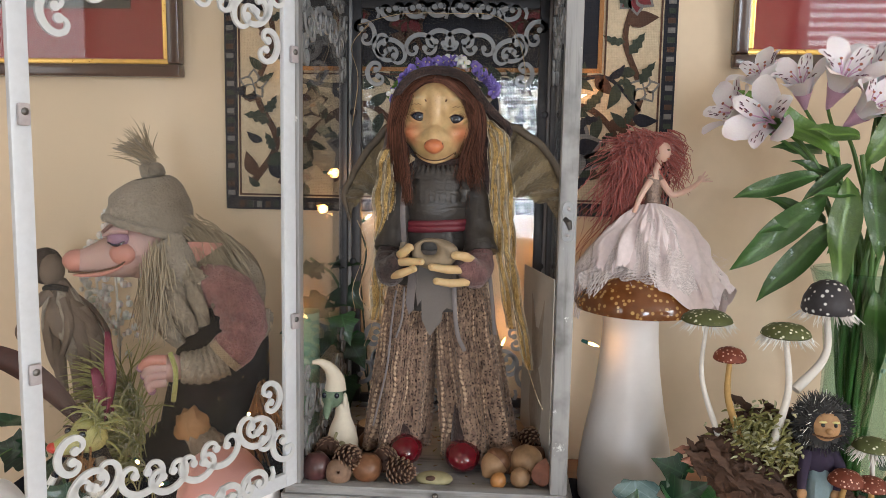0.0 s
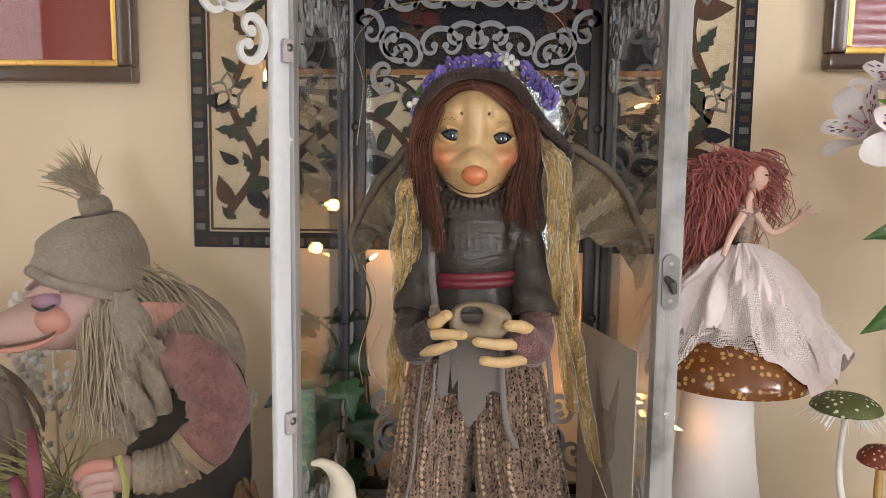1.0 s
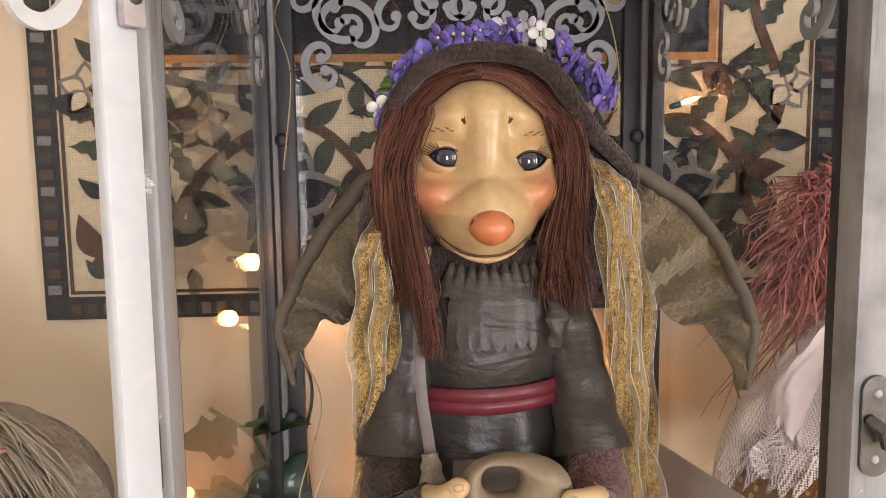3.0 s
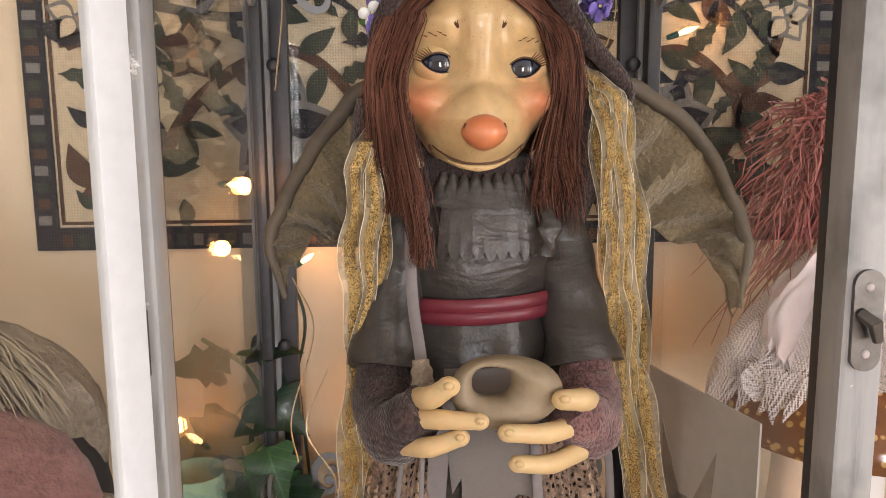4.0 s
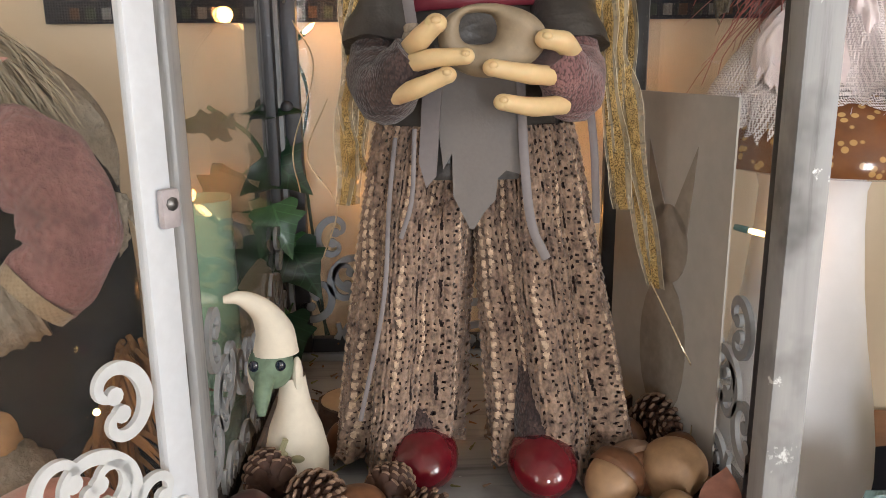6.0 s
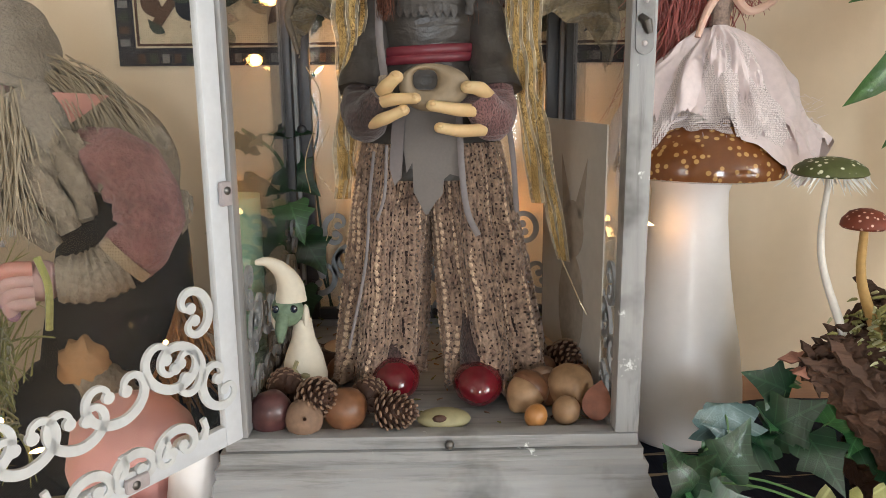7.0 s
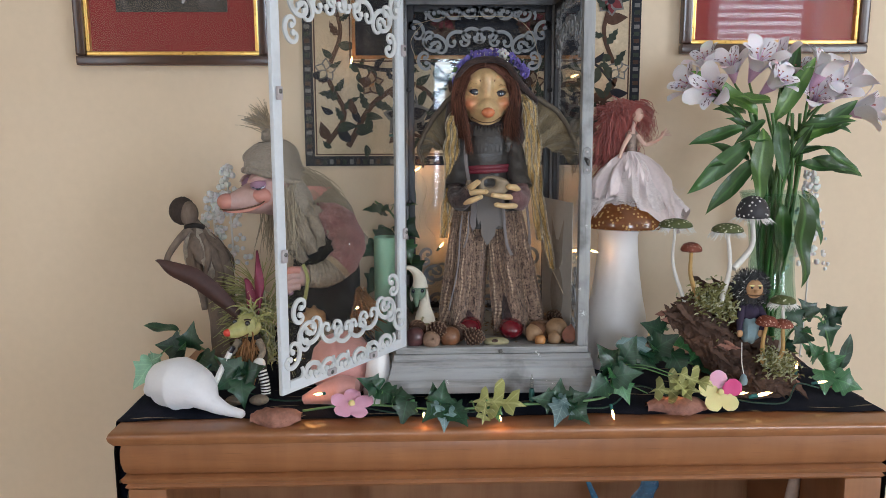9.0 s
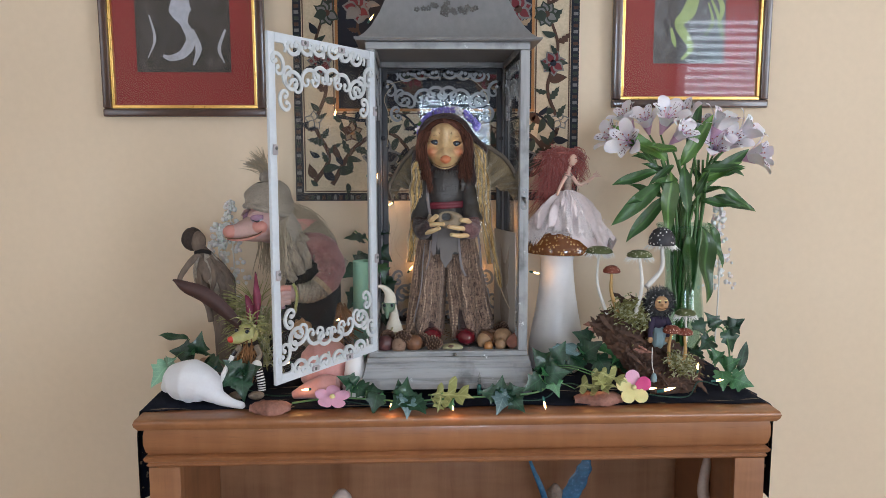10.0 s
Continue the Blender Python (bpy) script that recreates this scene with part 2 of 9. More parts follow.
wood("maple_x", (0.20, 0.075, 0.026), (0.34, 0.145, 0.056), 0.36, 0.35, 0)
wood("maple_z", (0.19, 0.075, 0.028), (0.33, 0.145, 0.058), 0.4, 0.25, 2)
wood("maple_back", (0.22, 0.10, 0.045), (0.36, 0.18, 0.085), 0.5, 0.1, 2)
wood("walnut_frame", (0.035, 0.014, 0.009), (0.075, 0.03, 0.018), 0.28, 0.5, 0)
plain("gold_lip", (0.75, 0.48, 0.14), 0.3, 0.2, 160, 30, 0.1, metal=0.9)


def weathered(name, light, dark, k):
    """Brushed grey paint, rubbed along its length, with chips."""
    n = Nodes(name)
    v = n.coords((90, 90, 7) if k == 2 else (7, 90, 90))
    g = n.noise(v, 1.0, 6, 0.65, 0.3)
    c = n.ramp(g, [(0.28, dark), (0.46, tuple(lerp(a, b, 0.75) for a, b in zip(dark, light))), (0.75, light)])
    chips = n.noise(n.coords(), 46, 5, 0.7)
    c = n.mix(n.ramp(chips, [(0.66, (0, 0, 0)), (0.7, (1, 1, 1))]), c, (0.78, 0.8, 0.8))
    dirt = n.noise(n.coords(), 17, 4)
    c = n.mix(n.ramp(dirt, [(0.56, (0, 0, 0)), (0.72, (0.7, 0.7, 0.7))]), c, shade(dark, 0.6))
    n.colour(c)
    n.set(Roughness=0.5)
    n.bump(g, 0.3, 0.0006)


weathered("grey_paint", (0.37, 0.375, 0.38), (0.13, 0.13, 0.13), 2)
weathered("grey_paint_x", (0.37, 0.375, 0.38), (0.13, 0.13, 0.13), 0)
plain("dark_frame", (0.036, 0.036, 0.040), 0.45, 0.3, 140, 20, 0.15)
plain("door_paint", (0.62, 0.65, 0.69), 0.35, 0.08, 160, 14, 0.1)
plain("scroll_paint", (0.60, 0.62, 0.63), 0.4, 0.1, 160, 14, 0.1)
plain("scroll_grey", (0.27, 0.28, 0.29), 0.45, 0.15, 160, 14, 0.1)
plain("roof_metal", (0.24, 0.24, 0.25), 0.42, 0.18, 90, 9, 0.12, metal=0.35, stretch=(1, 1, 0.3))
plain("old_metal", (0.16, 0.155, 0.15), 0.38, 0.35, 220, 40, 0.25, metal=0.8)
plain("clip_paint", (0.42, 0.38, 0.39), 0.45, 0.2, 200, 30)
clear("pane", (0.97, 0.98, 0.98), ior=1.32, haze=0.006)
clear("picture_glass", (0.98, 0.98, 0.98))
clear("vase_glass", (0.80, 0.91, 0.87), 0.03, 1.55)
plain("mat_red", (0.26, 0.018, 0.022), 0.8, 0.06, 300, 6, 0.1)


def weave(name, col, second=None, scale=900, rough=0.9):
    """Woven or stitched cloth: crossed threads in the relief and slight mottling."""
    n = plain(name, col, rough, 0.22, 220, 22, 0.0, sheen=0.25, second=second)
    v = n.coords()
    h = None
    for turn in ((0, 0, 0), (0, 90, 0)):
        w = n.put("TexWave", Scale=scale / 6.28, Distortion=0.6, Detail=1.0)
        n.link(n.coords((1, 1, 1), turn), w.inputs["Vector"])
        n.bump(w.outputs["Fac"], 0.25, 0.0007)
    return n


weave("tap_cream", (0.56, 0.46, 0.32))
weave("tap_green", (0.028, 0.040, 0.028), (0.055, 0.066, 0.048))
weave("tap_brown", (0.075, 0.036, 0.022))
weave("tap_navy", (0.011, 0.013, 0.022))
weave("tap_red", (0.15, 0.022, 0.028))
weave("tap_tan", (0.33, 0.24, 0.15))
weave("tap_grey", (0.17, 0.165, 0.16))
weave("tap_gold", (0.36, 0.17, 0.06))
n = weave("runner_cloth", (0.012, 0.016, 0.028), (0.03, 0.03, 0.05))
v = n.coords((7, 70, 70), (0, 0, 8))
dash = n.ramp(n.noise(v, 1.3, 2, 0.5, 0.4), [(0.66, (0, 0, 0)), (0.69, (1, 1, 1))])
n.colour(n.mix(dash, n.b.inputs["Base Color"].links[0].from_socket, (0.34, 0.27, 0.18)))
n.set(Sheen_Weight=0.0, Specular_IOR_Level=0.1)


def knit(name, dark, light, size=0.0042, columns=0.0):
    """Knitting: stitches in mottled yarn, the shade in the gaps between them put into the colour; columns: the width of
    alternating plain and bobbled ribs.
    """
    n = Nodes(name)
    v = n.coords((1, 1, 0.6))
    cell = n.put("TexVoronoi", Scale=1 / size)
    n.link(v, cell.inputs["Vector"])
    yarn = n.noise(n.coords((1, 1, 0.5)), 90, 4, 0.6)
    c = n.ramp(yarn, [(0.3, dark), (0.5, tuple(lerp(a, b, 0.5) for a, b in zip(dark, light))), (0.68, light)])
    stitch = n.put("TexWave", Scale=1 / 0.0021 / 6.28, Distortion=2.5, Detail=1.0)
    stitch.bands_direction = "Z"
    n.link(n.coords(), stitch.inputs["Vector"])
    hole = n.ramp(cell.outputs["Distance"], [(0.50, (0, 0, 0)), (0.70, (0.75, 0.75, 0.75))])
    if columns:
        w = n.put("TexWave", Scale=1 / columns / 6.28, Distortion=2.0, Detail=1.0)
        w.inputs["Detail Scale"].default_value = 0.6
        n.link(n.coords((1, 0.6, 0.12), (0, 0, 12)), w.inputs["Vector"])
        bob = n.ramp(w.outputs["Fac"], [(0.35, (0, 0, 0)), (0.65, (1, 1, 1))])
        rib = n.ramp(stitch.outputs["Fac"], [(0.2, tuple(lerp(a, b, 0.06) for a, b in zip(dark, light))), (0.7, tuple(lerp(a, b, 0.5) for a, b in zip(dark, light)))])
        c = n.mix(n.mix(0.35, bob, n.ramp(n.noise(n.coords(), 45, 3), [(0.4, (0, 0, 0)), (0.6, (1, 1, 1))])), rib, n.mix(0.5, c, light))
    # shade of the recesses between stitches, painted as darker yarn
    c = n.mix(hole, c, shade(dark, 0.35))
    n.colour(c)
    n.set(Roughness=0.9, Sheen_Weight=0.25)
    inv = n.put("Math")
    inv.operation = "SUBTRACT"
    inv.inputs[0].default_value = 1.0
    n.link(cell.outputs["Distance"], inv.inputs[1])
    n.bump(inv.outputs[0], 0.9, size * 0.5)
    n.bump(stitch.outputs["Fac"], 0.35, 0.0007)


n = plain("knit_yarn", (0.190, 0.118, 0.090), 0.9, 0.85, 480, 190, 0.6, 0.0008, sheen=0.2, stretch=(1, 1, 0.6), second=(0.48, 0.345, 0.24))
plain("yarn_pale", (0.45, 0.325, 0.225), 0.9, 0.5, 480, 190, 0.5, 0.0006, sheen=0.2)
knit("knit_brown", (0.028, 0.015, 0.014), (0.075, 0.042, 0.036), 0.0012)
knit("knit_mauve", (0.12, 0.055, 0.055), (0.26, 0.13, 0.125), 0.0011)
n = plain("leather", (0.046, 0.040, 0.036), 0.38, 0.25, 200, 30, 0.0)
cr = n.put("TexVoronoi", Scale=620)
n.link(n.coords(), cr.inputs["Vector"])
n.bump(cr.outputs["Distance"], 0.2, 0.0005)
n.bump(n.noise(n.coords((0.6, 0.6, 1.6)), 60, 2, 0.4, 1.2), 0.35, 0.004)
plain("leather_flap", (0.135, 0.118, 0.108), 0.6, 0.12, 500, 30, 0.2, 0.0005)
plain("leather_pale", (0.17, 0.15, 0.15), 0.55, 0.15, 260, 30, 0.2)
plain("belt_red", (0.15, 0.018, 0.03), 0.4, 0.2, 160, 30, 0.15)
plain("ear_skin", (0.175, 0.128, 0.066), 0.75, 0.55, 420, 26, 0.9, 0.003, second=(0.30, 0.23, 0.125), sheen=0.3)
plain("ear_rim", (0.10, 0.078, 0.055), 0.7, 0.3, 200, 30, 0.4, 0.0015)
plain("hair_auburn", (0.098, 0.040, 0.027), 0.6, 0.45, 300, 60, 0.1, stretch=(1, 1, 0.1), second=(0.16, 0.070, 0.046)).set(Specular_IOR_Level=0.22)
plain("hair_copper", (0.20, 0.085, 0.055), 0.6, 0.35, 300, 60, 0.1, stretch=(1, 1, 0.1), second=(0.21, 0.09, 0.06)).set(Specular_IOR_Level=0.22)
plain("hair_dark", (0.022, 0.009, 0.007), 0.6, 0.35, 300, 60, 0.1, stretch=(1, 1, 0.1)).set(Specular_IOR_Level=0.2)
plain("fingers", (0.62, 0.44, 0.23), 0.5, 0.1, 160, 40, 0.1, glow=0.1)
plain("nose_orange", (0.60, 0.20, 0.085), 0.35, 0.18, 200, 60, 0.08, coat=0.2, glow=0.1)
plain("eye_black", (0.008, 0.014, 0.030), 0.05, 0.1, 60, 30, 0.0, coat=1.0)
plain("mouth_line", (0.10, 0.045, 0.02), 0.6, 0.1, 60, 30, 0.0)
plain("shoe_red", (0.12, 0.006, 0.012), 0.16, 0.25, 120, 30, 0.1, coat=0.6)
plain("ribbon_gold", (0.50, 0.32, 0.11), 0.28, 0.75, 1500, 300, 0.9, 0.0012, metal=0.7, second=(0.8, 0.62, 0.3))
plain("ribbon_sheer", (0.40, 0.31, 0.19), 0.45, 0.3, 300, 60, 0.2, second=(0.55, 0.45, 0.28)).set(Alpha=0.5)
plain("ribbon_edge", (0.62, 0.55, 0.42), 0.4, 0.2, 300, 60, 0.2)
plain("petal_violet", (0.20, 0.15, 0.50), 0.6, 0.25, 260, 90, 0.1)
plain("petal_white", (0.78, 0.76, 0.74), 0.55, 0.06, 200, 40, 0.1, glow=0.15)
plain("stone", (0.26, 0.20, 0.13), 0.6, 0.2, 200, 30, 0.3, 0.001)
# ceramic and fairy
n = plain("cap_glaze", (0.19, 0.062, 0.016), 0.2, 0.25, 120, 18, 0.05, coat=0.8)
dots = n.put("TexVoronoi", Scale=150, Randomness=0.9)
n.link(n.coords(), dots.inputs["Vector"])
mask = n.ramp(dots.outputs["Distance"], [(0.28, (1, 1, 1)), (0.36, (0, 0, 0))])
n.colour(n.mix(mask, n.b.inputs["Base Color"].links[0].from_socket, (0.55, 0.31, 0.10)))
plain("stem_white", (0.86, 0.83, 0.82), 0.45, 0.04, 70, 8, 0.06, coat=0.15)
plain("fairy_skin", (0.68, 0.45, 0.36), 0.5, 0.06, 100, 30, 0.05, glow=0.1)
plain("fairy_hair", (0.34, 0.075, 0.06), 0.7, 0.3, 260, 50, 0.2, second=(0.48, 0.14, 0.12), sheen=0.5)
plain("tulle_pink", (0.76, 0.64, 0.64), 0.8, 0.12, 200, 25, 0.15, sheen=0.6, second=(0.84, 0.76, 0.76))
n = Nodes("tulle_net")
net = n.put("TexVoronoi", Scale=700, Randomness=0.15)
n.link(n.coords(), net.inputs["Vector"])
n.link(n.ramp(net.outputs["Distance"], [(0.40, (0.12, 0.12, 0.12)), (0.52, (1, 1, 1))]), n.b.inputs["Alpha"])
n.set(Base_Color=(0.82, 0.74, 0.73, 1), Roughness=0.8)
plain("bodice", (0.30, 0.22, 0.18), 0.5, 0.5, 500, 160, 0.6, 0.002, metal=0.3)
n = plain("wing_film", (0.75, 0.62, 0.66), 0.25, 0.15, 200, 60, 0.1, coat=0.5)
n.set(Alpha=0.55)
# plants
for nm, col, sec in (("ivy_dark", (0.008, 0.036, 0.015), (0.020, 0.075, 0.030)), ("ivy_mid", (0.03, 0.12, 0.035), (0.06, 0.18, 0.06)), ("leaf_fresh", (0.055, 0.13, 0.018), (0.11, 0.21, 0.035)),
                     ("leaf_deep", (0.024, 0.075, 0.014), (0.05, 0.125, 0.025)), ("oak_yellow", (0.29, 0.30, 0.085), (0.42, 0.41, 0.19)), ("ivy_blue", (0.07, 0.13, 0.13), (0.16, 0.23, 0.23)),
                     ("felt_green", (0.22, 0.42, 0.27), (0.30, 0.5, 0.34))):
    n = plain(nm, col, 0.36, 0.2, 40, 4, 0.15, 0.02, coat=0.25, second=sec, pieces=0.3)
    sep, ab = n.put("SeparateXYZ"), n.put("Math")
    n.link(n.put("TexCoord").outputs["Object"], sep.inputs[0])
    ab.operation = "ABSOLUTE"
    n.link(sep.outputs["X"], ab.inputs[0])
    lat = n.put("Math")
    lat.operation = "MULTIPLY_ADD"
    lat.inputs[1].default_value = -0.8
    n.link(ab.outputs[0], lat.inputs[0])
    n.link(sep.outputs["Y"], lat.inputs[2])
    tri = n.put("Math")
    tri.operation = "PINGPONG"
    tri.inputs[1].default_value = 0.11
    n.link(lat.outputs[0], tri.inputs[0])
    if nm.startswith("leaf"):
        tri = ab
    vein = n.mix(n.ramp(ab.outputs[0], [(0.012, (0.55, 0.55, 0.55)), (0.03, (0, 0, 0))]), n.ramp(tri.outputs[0], [(0.006, (0.3, 0.3, 0.3)), (0.018, (0, 0, 0))]), (0.6, 0.6, 0.6))
    n.colour(n.mix(vein, n.b.inputs["Base Color"].links[0].from_socket, tuple(min(1, x * 1.7 + 0.015) for x in sec)))
plain("stalk_green", (0.08, 0.17, 0.04), 0.5, 0.2, 120, 20, 0.1)
plain("vine_green", (0.10, 0.20, 0.07), 0.55, 0.2, 200, 20, 0.1)
n = plain("lily_petal", (0.80, 0.74, 0.78), 0.5, 0.05, 240, 30, 0.1, glow=0.15, second=(0.84, 0.82, 0.82))
plain("lily_blush", (0.62, 0.38, 0.54), 0.5, 0.15, 200, 40, 0.1)
plain("lily_streak", (0.10, 0.02, 0.05), 0.6, 0.1, 100, 30, 0.0)
plain("anther", (0.35, 0.12, 0.08), 0.7, 0.2, 200, 60, 0.1)
plain("bark", (0.055, 0.028, 0.018), 0.85, 0.5, 120, 22, 0.9, 0.005, stretch=(0.4, 1, 1), second=(0.18, 0.095, 0.06))
plain("bark_pink", (0.30, 0.14, 0.10), 0.75, 0.4, 150, 40, 0.6, 0.003)
plain("moss", (0.20, 0.19, 0.06), 0.95, 0.5, 300, 60, 0.3, second=(0.34, 0.33, 0.13))
plain("moss_pale", (0.42, 0.42, 0.26), 0.95, 0.35, 300, 60, 0.3)
plain("felt_white", (0.80, 0.80, 0.84), 0.95, 0.03, 240, 20, 0.3, 0.001, sheen=0.6)
plain("felt_pink", (0.66, 0.33, 0.30), 0.9, 0.1, 200, 12, 0.2, sheen=0.3)
plain("stem_felt", (0.74, 0.71, 0.66), 0.9, 0.08, 300, 30, 0.4)
plain("stem_ochre", (0.45, 0.28, 0.10), 0.8, 0.2, 300, 30, 0.3)


def spotted(name, col, spot, scale):
    n = plain(name, col, 0.6, 0.3, 240, 40, 0.3, 0.001)
    d = n.put("TexVoronoi", Scale=scale, Randomness=0.8)
    n.link(n.coords(), d.inputs["Vector"])
    n.colour(n.mix(n.ramp(d.outputs["Distance"], [(0.2, (1, 1, 1)), (0.3, (0, 0, 0))]), n.b.inputs["Base Color"].links[0].from_socket, spot))


spotted("cap_dark", (0.035, 0.032, 0.038), (0.75, 0.75, 0.72), 150)
spotted("cap_green", (0.085, 0.10, 0.03), (0.75, 0.75, 0.6), 190)
spotted("cap_red", (0.17, 0.035, 0.016), (0.75, 0.5, 0.4), 260)
plain("feather_white", (0.78, 0.77, 0.74), 0.9, 0.05, 300, 40, 0.1)
plain("fur_black", (0.02, 0.02, 0.022), 0.85, 0.4, 300, 60, 0.2, sheen=0.3)
plain("doll_tan", (0.40, 0.23, 0.11), 0.7, 0.25, 200, 60, 0.3)
plain("doll_blue", (0.20, 0.28, 0.31), 0.9, 0.15, 260, 40, 0.4)
plain("doll_purple", (0.03, 0.02, 0.045), 0.9, 0.3, 260, 40, 0.4)
plain("twig_grey", (0.17, 0.125, 0.095), 0.85, 0.4, 220, 50, 0.5, 0.002, stretch=(1, 1, 0.4))
plain("hat_felt", (0.30, 0.255, 0.205), 0.92, 0.3, 240, 34, 0.8, 0.004, sheen=0.2)
plain("hat_dark", (0.05, 0.035, 0.028), 0.9, 0.4, 300, 90, 0.7, 0.002)
plain("troll_skin", (0.47, 0.31, 0.27), 0.55, 0.14, 150, 22, 0.2, glow=0.1, second=(0.56, 0.34, 0.36))
plain("troll_blush", (0.52, 0.235, 0.19), 0.5, 0.12, 150, 30, 0.15, glow=0.1)
plain("troll_lid", (0.30, 0.17, 0.24), 0.6, 0.15, 150, 30, 0.15)
plain("cloth_rose", (0.27, 0.125, 0.115), 0.92, 0.5, 260, 40, 0.8, 0.004, sheen=0.2)
plain("cloth_sand", (0.27, 0.22, 0.165), 0.92, 0.4, 240, 45, 0.8, 0.004)
plain("cloth_black", (0.014, 0.011, 0.010), 0.9, 0.4, 200, 30, 0.3)
plain("hair_ash", (0.36, 0.29, 0.20), 0.6, 0.3, 300, 60, 0.2, stretch=(1, 1, 0.2))
plain("fluff_green", (0.34, 0.34, 0.10), 0.95, 0.4, 300, 50, 0.2, second=(0.42, 0.40, 0.16), sheen=0.5)
plain("elf_face", (0.42, 0.42, 0.12), 0.5, 0.25, 160, 50, 0.15, second=(0.62, 0.55, 0.35))
plain("elf_nose", (0.62, 0.05, 0.03), 0.3, 0.1, 100, 30, 0.05, coat=0.4)
plain("elf_ear", (0.055, 0.022, 0.018), 0.6, 0.4, 200, 40, 0.3)
plain("elf_ear_pink", (0.19, 0.025, 0.055), 0.6, 0.3, 200, 40, 0.3)
plain("rust_fur", (0.25, 0.12, 0.045), 0.95, 0.4, 300, 40, 0.3)
plain("paper_green", (0.30, 0.52, 0.36), 0.8, 0.08, 160, 12, 0.15)
plain("goose_white", (0.66, 0.60, 0.49), 0.8, 0.08, 200, 40, 0.25)
plain("goose_green", (0.14, 0.20, 0.13), 0.6, 0.35, 200, 50, 0.2)
plain("cone_brown", (0.075, 0.035, 0.022), 0.7, 0.35, 260, 60, 0.3)
plain("cone_tip", (0.24, 0.15, 0.10), 0.75, 0.25, 260, 60, 0.3)
plain("nut_brown", (0.15, 0.065, 0.03), 0.42, 0.35, 160, 40, 0.2, coat=0.1, pieces=0.3)
plain("nut_tan", (0.30, 0.18, 0.095), 0.5, 0.25, 160, 40, 0.2, pieces=0.2)
plain("nut_gold", (0.42, 0.19, 0.06), 0.3, 0.2, 160, 40, 0.1, coat=0.3)
plain("shell_plum", (0.085, 0.032, 0.032), 0.4, 0.4, 120, 60, 0.2, coat=0.2)
plain("stone_olive", (0.30, 0.27, 0.15), 0.6, 0.2, 160, 60, 0.2)
plain("wood_slice", (0.42, 0.30, 0.19), 0.75, 0.15, 200, 60, 0.2)
plain("dry_leaf", (0.24, 0.095, 0.06), 0.75, 0.3, 160, 50, 0.3)
plain("orchid_pink", (0.80, 0.38, 0.56), 0.5, 0.12, 140, 40, 0.1, glow=0.15, second=(0.86, 0.62, 0.7))
plain("orchid_yellow", (0.75, 0.66, 0.30), 0.5, 0.12, 140, 40, 0.1, glow=0.15)
plain("orchid_magenta", (0.62, 0.06, 0.22), 0.5, 0.12, 140, 40, 0.1)
plain("cord_green", (0.012, 0.045, 0.032), 0.45, 0.2, 160, 40, 0.1)
plain("socket_teal", (0.02, 0.11, 0.10), 0.4, 0.2, 160, 40, 0.1)
lamp_glass("bulb_lit", (1.0, 0.60, 0.22), 8)
clear("bulb_off", (0.9, 0.9, 0.88), 0.05)
plain("fine_wire", (0.55, 0.45, 0.30), 0.3, 0.1, 100, 30, 0.0, metal=0.9)
plain("card_paper", (0.42, 0.40, 0.37), 0.6, 0.1, 120, 12, 0.05)
plain("card_ink", (0.29, 0.255, 0.215), 0.7, 0.2, 160, 40, 0.0)
plain("blue_wing", (0.015, 0.07, 0.15), 0.25, 0.4, 160, 40, 0.2, coat=0.6, second=(0.05, 0.2, 0.36))
plain("pale_ceramic", (0.55, 0.45, 0.40), 0.4, 0.15, 120, 30, 0.1)
# doll face: yellow-ochre with rosy cheeks and freckles
DOLL_BASE = Vector((-0.058, 0.86, 1.086))
n = plain("doll_face", (0.58, 0.385, 0.185), 0.34, 0.2, 150, 42, 0.12, coat=0.15, glow=0.08, second=(0.66, 0.47, 0.25))
c = n.b.inputs["Base Color"].links[0].from_socket
tc = n.put("TexCoord")
for p in ((-0.0900, 0.838, 1.4580), (-0.0295, 0.838, 1.4575)):
    d = n.put("VectorMath")
    d.operation = "DISTANCE"
    d.inputs[1].default_value = Vector(p) - DOLL_BASE
    n.link(tc.outputs["Object"], d.inputs[0])
    sc = n.put("Math")
    sc.operation = "MULTIPLY"
    sc.inputs[1].default_value = 46
    n.link(d.outputs["Value"], sc.inputs[0])
    c = n.mix(n.ramp(sc.outputs[0], [(0.15, (0.8, 0.8, 0.8)), (0.9, (0, 0, 0))]), c, (0.64, 0.20, 0.10))
fr = n.put("TexVoronoi", Scale=420)
n.link(tc.outputs["Object"], fr.inputs["Vector"])
c = n.mix(n.ramp(fr.outputs["Distance"], [(0.10, (0.5, 0.5, 0.5)), (0.17, (0, 0, 0))]), c, (0.26, 0.13, 0.05))
n.colour(c)

# ---- room ----
WALL_Y = 1.085
X0, X1, CEIL = -2.6, 2.9, 2.5


def wall(name, lo, hi):
    return solid(name, Shape().box(lo, hi, "wall_paint"), "smooth tan painted plaster wall", "wall", kind="structure")


wall("wall_north", (X0 - 0.1, WALL_Y, 0), (X1 + 0.1, WALL_Y + 0.12, CEIL))
wall("wall_west", (X0 - 0.12, BACK_Y - 0.1, 0), (X0, WALL_Y, CEIL))
wall("wall_east", (X1, BACK_Y - 0.1, 0), (X1 + 0.12, WALL_Y, CEIL))
south = Shape()
xs = [X0] + [v for w in WINDOWS for v in w[:2]] + [X1]
for i in range(0, len(xs), 2):
    south.box((xs[i], BACK_Y - 0.12, 0), (xs[i + 1], BACK_Y, CEIL), "wall_paint")
